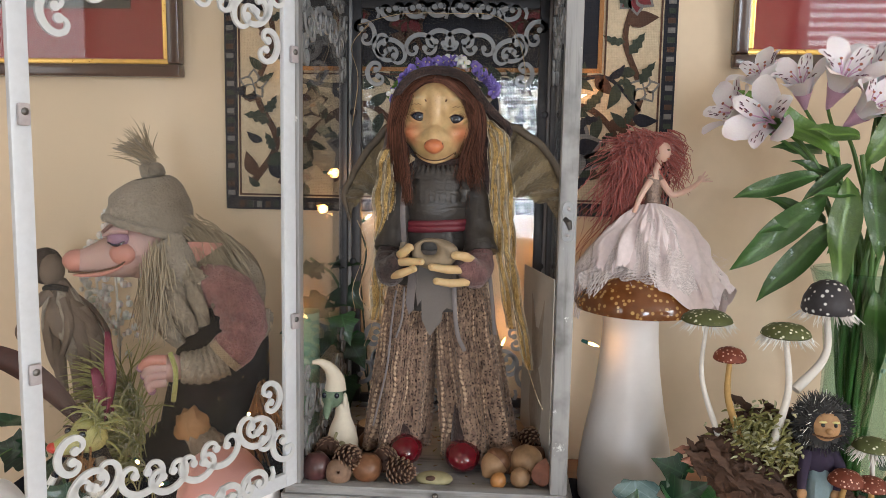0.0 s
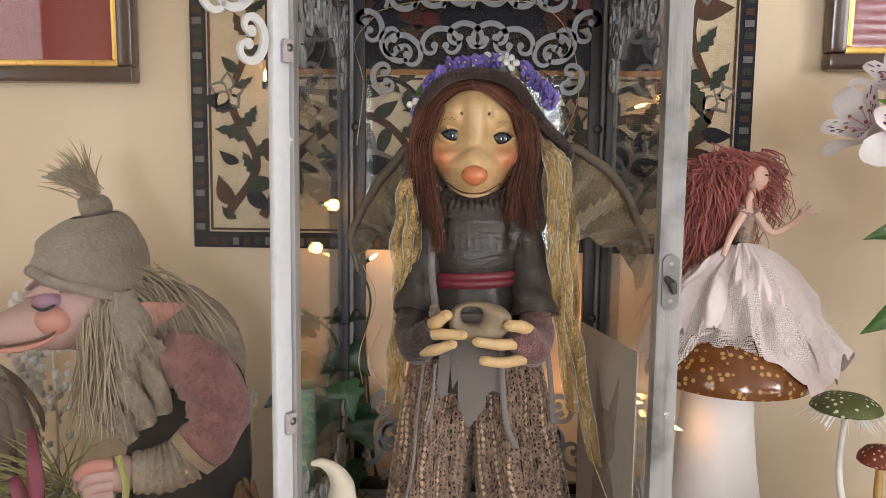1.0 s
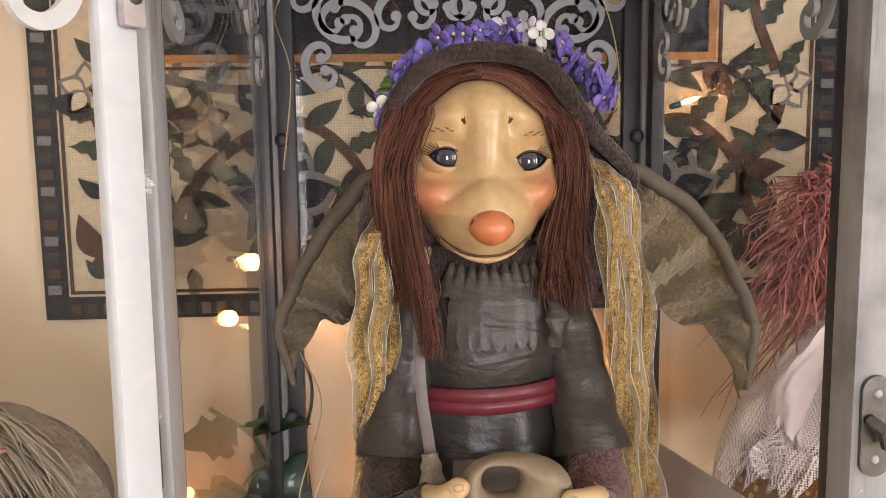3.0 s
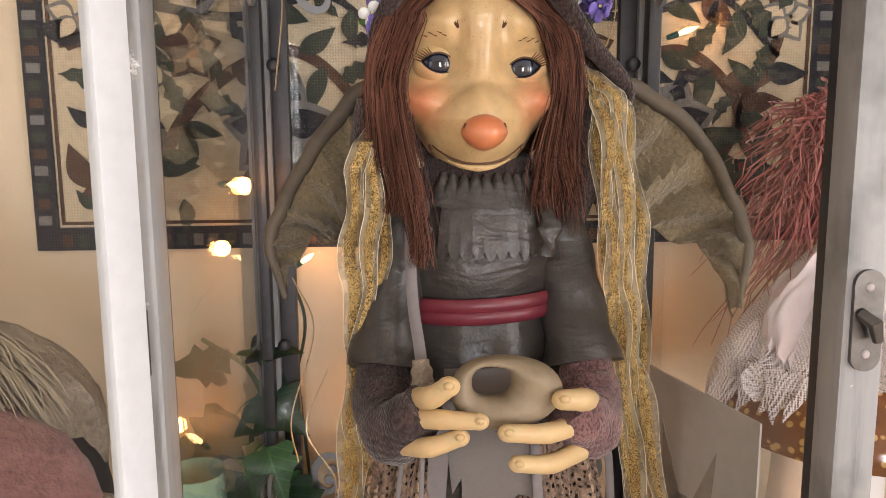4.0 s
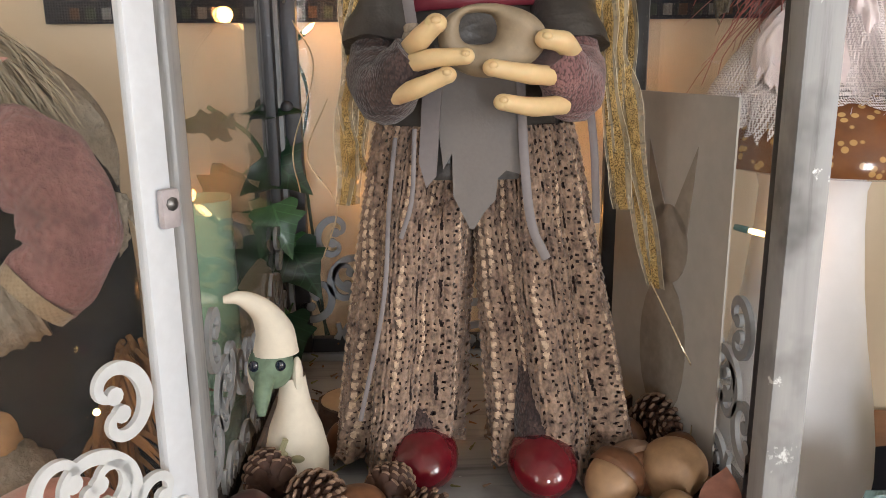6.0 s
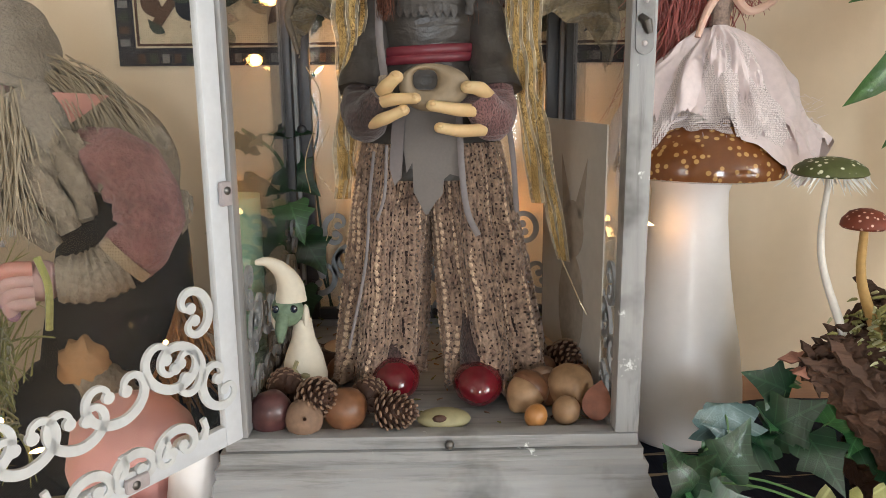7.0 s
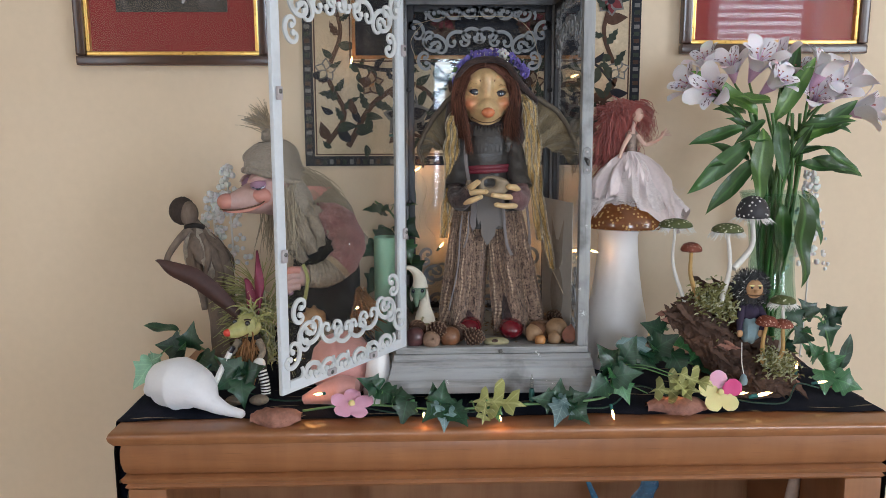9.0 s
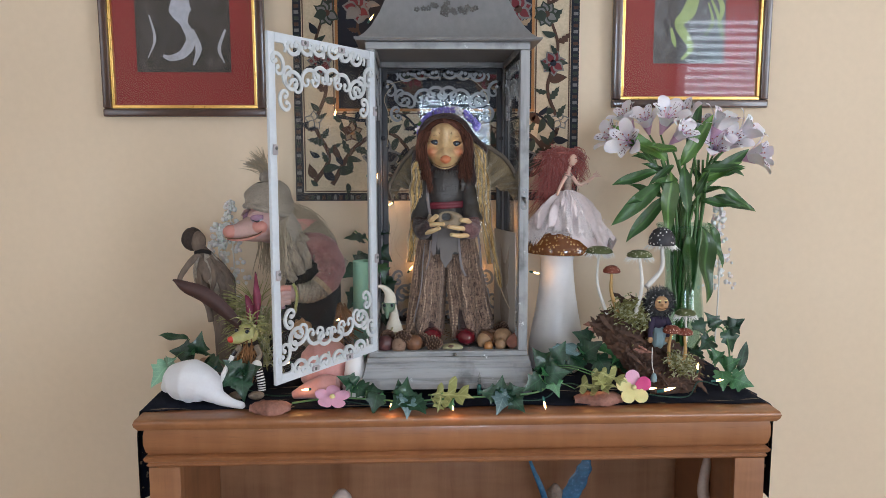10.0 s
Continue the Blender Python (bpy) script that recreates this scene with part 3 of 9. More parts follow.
for a, b, c, d in WINDOWS:
    south.box((a, BACK_Y - 0.12, 0), (b, BACK_Y, c), "wall_paint")
    south.box((a, BACK_Y - 0.12, d), (b, BACK_Y, CEIL), "wall_paint")
solid("wall_south", south, "smooth tan painted plaster wall with two windows", "wall", kind="structure")
solid("floor", Shape().box((X0, BACK_Y, -0.1), (X1, WALL_Y, 0), "carpet"), "beige carpeted floor", "floor", kind="structure")
solid("ceiling", Shape().box((X0, BACK_Y, CEIL), (X1, WALL_Y, CEIL + 0.1), "ceiling_paint"), "white painted ceiling", "ceiling", kind="structure")
for k, (a, b, c, d) in enumerate(WINDOWS):
    w = thing("window_%d" % (k + 1), ((a + b) / 2, BACK_Y, c), "white framed window with open slatted blinds", "window", kind="structure")
    for lo, hi in (((a - 0.06, c - 0.06), (b + 0.06, c)), ((a - 0.06, d), (b + 0.06, d + 0.06)), ((a - 0.06, c), (a, d)), ((b, c), (b + 0.06, d))):
        part("window_frame", Shape().box((lo[0], BACK_Y, lo[1]), (hi[0], BACK_Y + 0.03, hi[1]), "white_trim", 0.003), w)
    part("glazing_bar", Shape().box((a, BACK_Y - 0.1, (c + d) / 2 - 0.02), (b, BACK_Y - 0.07, (c + d) / 2 + 0.02), "white_trim"), w)
    z = c + 0.03
    while z < d:
        lean = Matrix.Translation((0, BACK_Y - 0.0375, z)) @ pose(0, 0, 0, 24 if k else 10) @ Matrix.Translation((0, 0.0375 - BACK_Y, -z))
        part("slat", Shape().box((a + 0.01, BACK_Y - 0.06, z), (b - 0.01, BACK_Y - 0.015, z + 0.003), "white_trim").warp(lambda q: lean @ q), w)
        z += 0.052

# invented frames on the solid side walls, one round each added fill lamp
for k, (x, y) in enumerate(((X1, -1.70), (X0, -1.75))):
    w = thing("window_%d" % (k + 3), (x, y, 0.85), "added white frame round an unseen side fill lamp", "window", kind="structure")
    d = -0.03 if x > 0 else 0.03
    for a, b, c, e in ((-0.81, 0.81, 0.79, 0.85), (-0.81, 0.81, 2.25, 2.31), (-0.81, -0.75, 0.85, 2.25), (0.75, 0.81, 0.85, 2.25)):
        part("window_frame", Shape().box((min(x, x + d), y + a, c), (max(x, x + d), y + b, e), "white_trim", 0.003), w)

# ---- bookcase ----
TOP = 1.003
case = thing("bookcase", (-0.04, 0.83, 0), "medium brown stained wooden bookcase with moulded top", "bookcase")


def moulding(x0, x1, y0, y1, prof, mat):
    """A profile (out, z) run round the front and both sides."""
    s, vs, fs = Shape(), [], []
    for o, z in prof:
        vs += [(x0 - o, y1, z), (x0 - o, y0 - o, z), (x1 + o, y0 - o, z), (x1 + o, y1, z)]
    for i, j in product(range(len(prof) - 1), range(3)):
        fs.append((i * 4 + j, i * 4 + j + 1, i * 4 + j + 5, i * 4 + j + 4))
    fs += [(0, 1, 2, 3)[::-1], tuple(4 * (len(prof) - 1) + j for j in range(4))]
    fs += [tuple(i * 4 + 3 for i in range(len(prof))), tuple(i * 4 for i in range(len(prof)))[::-1]]
    return s.add(vs, fs, mat)


BX0, BX1, BY0, BY1 = -0.589, 0.510, 0.659, 1.075
part("top", moulding(BX0, BX1, BY0, BY1, [(0.0, TOP - 0.022), (0.008, TOP - 0.021), (0.013, TOP - 0.014), (0.0145, TOP - 0.008), (0.012, TOP - 0.002), (0.008, TOP), (-0.02, TOP)], "maple_x"), case)
part("apron", moulding(BX0, BX1, BY0, BY1, [(-0.006, 0.934), (-0.001, 0.94), (0.002, 0.954), (0.002, 0.97), (0.0, TOP - 0.0222)], "maple_x"), case)
part("moulding", moulding(BX0, BX1, BY0, BY1, [(-0.012, 0.911), (-0.004, 0.912), (-0.001, 0.916), (-0.004, 0.920), (0.001, 0.923), (0.003, 0.929), (-0.004, 0.9338)], "maple_x"), case)
for a, b in ((BX0 + 0.004, BX0 + 0.058), (BX1 - 0.058, BX1 - 0.004)):
    part("stile", Shape().box((a, BY0 + 0.004, 0), (b, BY0 + 0.026, 0.9108), "maple_z", 0.0015), case)
for a, b in ((BX0 + 0.005, BX0 + 0.025), (BX1 - 0.025, BX1 - 0.005)):
    part("side_panel", Shape().box((a, BY0 + 0.0262, 0), (b, BY1, 0.9108), "maple_z"), case)
part("back_panel", Shape().box((BX0 + 0.026, BY1 - 0.014, 0), (BX1 - 0.026, BY1 - 0.004, 0.9108), "maple_back"), case)
for z in (0.62, 0.32, 0.06):
    part("shelf", Shape().box((BX0 + 0.026, BY0 + 0.03, z - 0.02), (BX1 - 0.026, BY1 - 0.015, z), "maple_x", 0.001), case)

# ---- lantern ----
LX, LY = -0.0585, 0.891
H = 0.146
FLOOR, SILL, HEAD = 1.086, 1.092, 1.638
lantern = thing("lantern", (LX, LY, TOP), "large weathered grey wooden lantern with open glazed front door", "lantern")


def square_rings(prof, mat):
    """A square turned form: (half width, z) from the bottom up."""
    s, vs, fs = Shape(), [], []
    for h, z in prof:
        vs += [(LX - h, LY - h, z), (LX + h, LY - h, z), (LX + h, LY + h, z), (LX - h, LY + h, z)]
    for i, j in product(range(len(prof) - 1), range(4)):
        k = (j + 1) % 4
        fs.append((i * 4 + j, i * 4 + k, i * 4 + 4 + k, i * 4 + 4 + j))
    fs += [(3, 2, 1, 0), tuple(4 * (len(prof) - 1) + j for j in range(4))]
    return s.add(vs, fs, mat)


part("base", square_rings([(0.160, TOP + 0.022), (0.164, TOP + 0.023), (0.165, TOP + 0.033), (0.163, TOP + 0.038), (0.158, TOP + 0.043), (0.155, TOP + 0.050), (0.154, TOP + 0.058), (0.152, TOP + 0.061), (0.1525, TOP + 0.068), (0.149, TOP + 0.071), (0.149, FLOOR - 0.004)], "grey_paint_x"), lantern, angle=20)
for sx, sy in product((-1, 1), (-1, 1)):
    part("foot", Shape().lathe([(0.010, TOP + 0.0035), (0.016, TOP + 0.007), (0.017, TOP + 0.014), (0.012, TOP + 0.0225)], (LX + sx * 0.14, LY + sy * 0.14, 0), "dark_frame", 18), lantern)
part("inner_floor", Shape().box((LX - 0.13, LY - 0.13, FLOOR - 0.0038), (LX + 0.13, LY + 0.13, FLOOR), "grey_paint_x"), lantern, "grey painted boards scattered with moss")
for lo, hi in (((LX - H, LY - H, FLOOR - 0.0038), (LX + H, LY - H + 0.0158, SILL)), ((LX - H, LY + H - 0.0158, FLOOR - 0.0038), (LX + H, LY + H, SILL)),
               ((LX - H, LY - H + 0.016, FLOOR - 0.0038), (LX - H + 0.0158, LY + H - 0.016, SILL)), ((LX + H - 0.0158, LY - H + 0.016, FLOOR - 0.0038), (LX + H, LY + H - 0.016, SILL))):
    part("sill", Shape().box(lo, hi, "grey_paint_x", 0.0015), lantern)
    part("head_rail", Shape().box((lo[0], lo[1], HEAD), (hi[0], hi[1], HEAD + 0.012), "grey_paint_x", 0.0012), lantern)
for sx, sy in product((-1, 1), (-1, 1)):
    a, b = LX + sx * (H - 0.0085), LY + sy * (H - 0.0085)
    part("post", Shape().box((a - 0.0085, b - 0.0085, SILL + 0.0002), (a + 0.0085, b + 0.0085, HEAD - 0.0002), "grey_paint", 0.0018), lantern)
roof = part("roof", square_rings([(0.140, HEAD + 0.0122), (0.163, HEAD + 0.013), (0.165, HEAD + 0.017), (0.158, HEAD + 0.019), (0.148, HEAD + 0.027), (0.136, HEAD + 0.042), (0.122, HEAD + 0.067), (0.108, HEAD + 0.1), (0.095, HEAD + 0.14), (0.085, HEAD + 0.18), (0.084, HEAD + 0.19), (0.089, HEAD + 0.193), (0.089, HEAD + 0.2), (0.07, HEAD + 0.206), (0.02, HEAD + 0.23)], "roof_metal"), lantern, "grey metal pagoda roof", angle=20)
part("rim_wire", Shape().tube([(LX - 0.165, LY - 0.165, HEAD + 0.0165), (LX + 0.165, LY - 0.165, HEAD + 0.0165)], 0.002, "roof_metal"), roof)
ring = [(LX + 0.035 * math.cos(a), LY, HEAD + 0.262 + 0.035 * math.sin(a)) for a in [2 * math.pi * i / 24 for i in range(25)]]
part("ring", Shape().tube(ring, 0.003, "old_metal"), roof)


def volute(x, y, heading, size, turn, grow=1.0, reach=1.0, n=26):
    """Half a C-scroll: a line that leaves (x, y) and winds up ever tighter."""
    pts, a, ds = [(x, y)], heading, size * 4.2 * reach / n
    for i in range(n):
        s = i / n
        a += turn * ds / size * (0.5 + grow * 2.2 * s * s)
        x, y = x + math.cos(a) * ds, y + math.sin(a) * ds
        pts.append((x, y))
    return pts


def c_scroll(s, x, y, heading, size, turn, m, thick, mat, w=0.0052):
    """A C-scroll with a bead at either end, as one cut band."""
    a = volute(x, y, heading, size, turn)
    b = volute(x, y, heading + math.pi, size * 0.86, -turn)
    pts = b[::-1] + a[1:]
    k = len(pts)
    s.band(pts, [w * (0.55 + 0.6 * math.sin(math.pi * i / (k - 1))) for i in range(k)], m, thick, mat)
    for q in (a[-1], b[-1]):
        s.plate([(q[0] + w * 0.72 * math.cos(t), q[1] + w * 0.72 * math.sin(t)) for t in [2 * math.pi * i / 10 for i in range(10)]], m, thick * 1.04, mat)


def fretwork(w, m, thick, mat):
    """Scrolls that fill the two corners of an opening of width w and hang in a swag between them; y from 0 at the rail."""
    s = Shape()
    for side in (0, 1):
        f = (lambda x: x) if side == 0 else (lambda x: w - x)
        h = (lambda a: a) if side == 0 else (lambda a: math.pi - a)
        t = 1 if side == 0 else -1
        for x, y, a, size, turn in ((0.019, 0.056, 62, 0.0125, -1), (0.013, 0.022, 50, 0.011, 1), (0.042, 0.041, 15, 0.0135, 1),
                                    (0.040, 0.014, 0, 0.010, -1), (0.074, 0.034, -12, 0.0135, 1), (0.071, 0.011, 0, 0.0095, -1),
                                    (0.103, 0.028, 0, 0.012, 1), (0.100, 0.009, 0, 0.009, -1), (0.008, 0.084, 86, 0.010, -1)):
            if x < w * 0.5 + 0.004:
                c_scroll(s, f(x), y, h(radians(a)), size, turn * t, m, thick, mat)
    for x in (0.02, 0.05, 0.08, 0.11, w - 0.02, w - 0.05, w - 0.08):
        if x < w:
            s.band([(x, -0.001), (x + 0.003, 0.006), (x + 0.001, 0.013)], [0.006, 0.004, 0.004], m, thick, mat)
    return s


def leaf_panel(parent, m, w, h, frame_mat, scroll_mat, bar, thick, name):
    """A glazed leaf in its own plane: x across, y up; bars, pane and fretwork."""
    leaf = thing(name, (0, 0, 0), "", "")
    leaf.parent = parent
    leaf.location = -BASE[parent.name]
    BASE[leaf.name] = Vector((0, 0, 0))
    for lo, hi in (((0, 0), (bar, h)), ((w - bar, 0), (w, h)), ((bar, 0), (w - bar, bar)), ((bar, h - bar), (w - bar, h))):
        part("frame_bar", Shape().box((lo[0], lo[1], -thick / 2), (hi[0], hi[1], thick / 2), frame_mat, 0.0012).warp(lambda p: m @ p), leaf)
    pane = part("pane", Shape().box((bar, bar, -0.0008), (w - bar, h - bar, 0.0008), "pane").warp(lambda p: m @ p), leaf, "clear glass pane")
    pane.visible_shadow = False
    iw = w - 2 * bar
    low = m @ pose(bar, bar, 0.0032)
    high = m @ Matrix.Translation((bar, h - bar, 0.0032)) @ Matrix.Diagonal((1, -1, 1, 1))
    part("lower_fretwork", fretwork(iw, low, 0.0026, scroll_mat), leaf)
    part("upper_fretwork", fretwork(iw, high, 0.0026, scroll_mat), leaf)
    return leaf


PW, PH = 2 * (H - 0.0172), HEAD - SILL - 0.001
plane_y = Matrix(((1, 0, 0, LX - PW / 2), (0, 0, -1, LY + H - 0.009), (0, 1, 0, SILL + 0.0005), (0, 0, 0, 1)))
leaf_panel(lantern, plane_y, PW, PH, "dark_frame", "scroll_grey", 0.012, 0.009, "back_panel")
for sx, nm in ((-1, "side_panel"), (1, "side_panel")):
    m = Matrix(((0, 0, sx * -1, LX + sx * (H - 0.009)), (sx, 0, 0, LY - sx * PW / 2), (0, 1, 0, SILL + 0.0005), (0, 0, 0, 1)))
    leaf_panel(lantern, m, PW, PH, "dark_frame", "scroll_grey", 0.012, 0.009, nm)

# the open door, hinged on the front corner post
HX, HY, DX, DY = -0.1905, 0.7355, -0.336, 0.512
dw = math.hypot(DX - HX, DY - HY)
ux, uy = (HX - DX) / dw, (HY - DY) / dw
door_m = Matrix(((ux, 0, uy, DX), (uy, 0, -ux, DY), (0, 1, 0, 1.098), (0, 0, 0, 1)))
door = leaf_panel(lantern, door_m, dw, 0.533, "door_paint", "scroll_paint", 0.0145, 0.006, "door")
tagged(door, "open glazed door with white scroll fretwork")
for x, y, r in ((0.008, 0.36, 0), (0.008, 0.17, 0), (dw - 0.004, 0.43, 0), (dw - 0.004, 0.17, 0), (0.09, 0.008, 90), (0.18, 0.008, 90), (0.08, 0.524, 90), (0.17, 0.524, 90)):
    clip = Shape().box((-0.0045, -0.008, 0.0), (0.0045, 0.008, 0.004), "clip_paint", 0.0018)
    clip.join(Shape().ball((0, 0.002, 0.004), (0.003, 0.003, 0.0016), "old_metal", 8, 5))
    part("glass_clip", clip.warp(lambda p: door_m @ pose(x, y, 0.0036, 0, 0, r) @ p), door)
for z in (1.19, 1.37, 1.54):
    part("hinge", Shape().tube([(-0.1930, 0.7405, z - 0.012), (-0.1930, 0.7405, z + 0.012)], 0.0030, "old_metal", 10), lantern)
# latch plate with a hook on the free front post
lx, ly, lz = LX + H - 0.0085, LY - H, 1.372
plate = Shape()
out = [(0.006 * math.cos(a), (0.014 if math.sin(a) > 0 else -0.014) + 0.006 * math.sin(a)) for a in [2 * math.pi * i / 20 for i in range(20)]]
plate.plate(out, Matrix(((1, 0, 0, lx), (0, 0, 1, ly - 0.0012), (0, 1, 0, lz), (0, 0, 0, 1))), 0.002, "old_metal")
latch = part("latch_plate", plate, lantern, "dark worn metal latch plate")
for dz, r in ((0.013, 0.0018), (-0.013, 0.0018)):
    part("screw", Shape().ball((lx, ly - 0.0022, lz + dz), (r, 0.001, r), "clip_paint", 10, 6), latch)
part("catch", Shape().tube([(lx - 0.003, ly - 0.002, lz + 0.003), (lx, ly - 0.007, lz), (lx + 0.002, ly - 0.006, lz - 0.007)], [0.0025, 0.003, 0.002], "old_metal", 8), latch)
part("door_stop", Shape().ball((LX + 0.012, LY - H - 0.002, SILL - 0.006), (0.0035, 0.003, 0.0035), "old_metal", 10, 6), lantern)
for sx in (-1, 1):
    for z in (1.29, 1.49):
        part("glass_clip", Shape().ball((LX + sx * (H - 0.02), LY + H - 0.018, z), (0.005, 0.002, 0.005), "dark_frame", 10, 6), lantern)
# pierced flower cluster pressed into the roof front
blossom = Shape()
for i in range(34):
    a, b = random.uniform(-1, 1), random.uniform(-1, 1)
    if abs(b) > 1 - abs(a) * 0.8:
        continue
    x, z = LX + a * 0.055, HEAD + 0.073 + b * 0.014
    y = LY - lerp(0.122, 0.108, (z - HEAD - 0.067) / 0.033) - 0.001
    for j in range(5):
        t = j * 2 * math.pi / 5 + i
        blossom.ball((x + 0.0032 * math.cos(t), y - 0.0006, z + 0.0032 * math.sin(t)), (0.0022, 0.0014, 0.0022), "old_metal", 6, 4)
part("pressed_flowers", blossom, roof)

# ---- pictures on the wall ----


def picture(x0, x1, z0, z1, px0, px1, pz0, art, label):
    t = 0.024
    p = thing("framed_picture", ((x0 + x1) / 2, WALL_Y, z0), label, "picture", "pictures on the wall")
    y = WALL_Y - 0.001
    tilt = Matrix.Translation((0, y, z0)) @ pose(0, 0, 0, 1.4) @ Matrix.Translation((0, -y, -z0))

    def put(name, s, lab="", parent=None):
        return part(name, s.warp(lambda q: tilt @ q), parent or p, lab)

    g = t - 0.006
    for a, b, c, d in ((x0, x1, z0, z0 + g), (x0, x1, z1 - g, z1), (x0, x0 + g, z0 + g, z1 - g), (x1 - g, x1, z0 + g, z1 - g)):
        s = Shape().box((a, y - 0.022, c), (b, y, d), "walnut_frame", 0.004)
        put("frame_rail", s)
    k = x0 + g, x1 - g, z0 + g, z1 - g
    w = 0.007
    for a, b, c, d in ((k[0], k[1], k[2], k[2] + w), (k[0], k[1], k[3] - w, k[3]), (k[0], k[0] + w, k[2] + w, k[3] - w), (k[1] - w, k[1], k[2] + w, k[3] - w)):
        put("gold_slip", Shape().box((a, y - 0.017, c), (b, y - 0.004, d), "gold_lip", 0.002), "gilt inner slip")
    pz1 = z1 - (pz0 - z0)
    put("mat_board", Shape().box((k[0], y - 0.006, k[2]), (k[1], y - 0.003, k[3]), "mat_red"), "deep red mount")
    put("print", Shape().box((px0, y - 0.0075, pz0), (px1, y - 0.0062, pz1), art), "dark woodland print")
    pale = Shape()
    for way, r in PALE[art]:
        q = spline([(lerp(px0, px1, cx), y - 0.0077, pz0 + cz) for cx, cz in way], 7)
        pale.tube(q, taper(len(q), r * 0.016, r * 0.03, r * 0.008), art + "_pale", 8, 1 / 0.03, (0, 1, 0))
    put("pale_shape", pale)
    gl = put("glass", Shape().box((k[0] + 0.002, y - 0.0105, k[2] + 0.002), (k[1] - 0.002, y - 0.0095, k[3] - 0.002), "picture_glass"))
    gl.visible_shadow = False
    return p


PALE = {"print_dark": ((((0.42, 0.16), (0.5, 0.11), (0.58, 0.07), (0.5, 0.04), (0.36, 0.03), (0.28, 0.035)), 0.011), (((0.5, 0.17), (0.48, 0.13), (0.52, 0.10)), 0.024), (((0.6, 0.09), (0.66, 0.05), (0.6, 0.015)), 0.007), (((0.95, 0.09), (0.88, 0.05), (0.93, 0.02)), 0.004), (((0.15, 0.12), (0.2, 0.07), (0.12, 0.03)), 0.003)),
        "print_green": ((((0.55, 0.16), (0.42, 0.11), (0.34, 0.085), (0.48, 0.05), (0.52, 0.03), (0.40, 0.008)), 0.010), (((0.62, 0.16), (0.52, 0.11), (0.40, 0.085)), 0.009), (((0.24, 0.075), (0.28, 0.05), (0.31, 0.035)), 0.005), (((0.78, 0.14), (0.9, 0.10), (0.98, 0.05)), 0.004), (((0.75, 0.13), (0.82, 0.09), (0.72, 0.06)), 0.003), (((0.85, 0.15), (0.95, 0.12), (0.90, 0.08)), 0.006))}
for nm, a, b, c in (("print_dark", (0.012, 0.013, 0.013), (0.06, 0.055, 0.055), (0.45, 0.46, 0.52)), ("print_green", (0.03, 0.032, 0.035), (0.12, 0.12, 0.135), (0.36, 0.45, 0.17))):
    n = Nodes(nm)
    q = n.coords((1, 1, 0.5), (0, 30, 0))
    n.colour(n.ramp(n.noise(q, 38, 6, 0.6, 1.6), [(0.35, a), (0.6, b), (0.75, shade(b, 2.6))]))
    n.set(Roughness=0.7)
    plain(nm + "_pale", c, 0.7, 0.25, 120, 40, 0.0)
picture(-0.786, -0.439, 1.538, 2.05, -0.713, -0.513, 1.633, "print_dark", "dark wooden frame with red mount and woodland print")
picture(0.318, 0.666, 1.558, 2.07, 0.409, 0.567, 1.655, "print_green", "dark wooden frame with red mount and green print")


# ---- tapestry ----
TX0, TX1, TZ0, TZ1 = -0.380, 0.245, 1.354, 1.97
TY = WALL_Y - 0.006
tap = thing("tapestry", (-0.07, WALL_Y, TZ0), "woven floral tapestry with dark border hung on the wall", "tapestry")
FLAT = Matrix(((1, 0, 0, 0), (0, 0, -1, TY - 0.0015), (0, 1, 0, 0), (0, 0, 0, 1)))


def hung(x0, x1, z0, z1, d, mat):
    return Shape().box((x0, TY - d, z0), (x1, TY + 0.0045, z1), mat)


part("ground_cloth", hung(TX0 + 0.018, TX1 - 0.018, TZ0 + 0.018, TZ1 - 0.018, 0.0, "tap_cream"), tap, "cream woven ground")
for a, b, c, d in ((TX0, TX1, TZ0, TZ0 + 0.018), (TX0, TX1, TZ1 - 0.018, TZ1), (TX0, TX0 + 0.018, TZ0 + 0.018, TZ1 - 0.018), (TX1 - 0.018, TX1, TZ0 + 0.018, TZ1 - 0.018)):
    part("border", hung(a, b, c, d, 0.001, "tap_navy"), tap, "navy border with small blocks")
blocks = Shape()
for i in range(46):
    z = TZ0 + 0.02 + i * 0.0128
    for x in (TX0 + 0.003, TX1 - 0.013):
        blocks.box((x, TY - 0.0018, z), (x + 0.010, TY - 0.0009, z + 0.007), ("tap_grey", "tap_brown", "tap_green")[i % 3])
for i in range(48):
    x = TX0 + 0.02 + i * 0.0125
    blocks.box((x, TY - 0.0018, TZ0 + 0.003), (x + 0.007, TY - 0.0009, TZ0 + 0.012), ("tap_brown", "tap_green", "tap_grey")[i % 3])
part("border_weave", blocks, tap, kind="stuff")
PX0, PX1, PZ0 = -0.283, 0.140, 1.556
part("centre_field", hung(PX0, PX1, PZ0, TZ1 - 0.07, 0.0012, "tap_navy"), tap, "dark navy centre field")
lines = Shape()
for k, w, mt in ((0.0, 0.006, "tap_gold"), (0.009, 0.0022, "tap_brown")):
    for a, b, c, d in ((PX0 - k - w, PX0 - k, PZ0 - k - w, TZ1 - 0.07), (PX1 + k, PX1 + k + w, PZ0 - k - w, TZ1 - 0.07), (PX0 - k, PX1 + k, PZ0 - k - w, PZ0 - k)):
        lines.box((a, TY - 0.0026, c), (b, TY - 0.0005, d), mt)
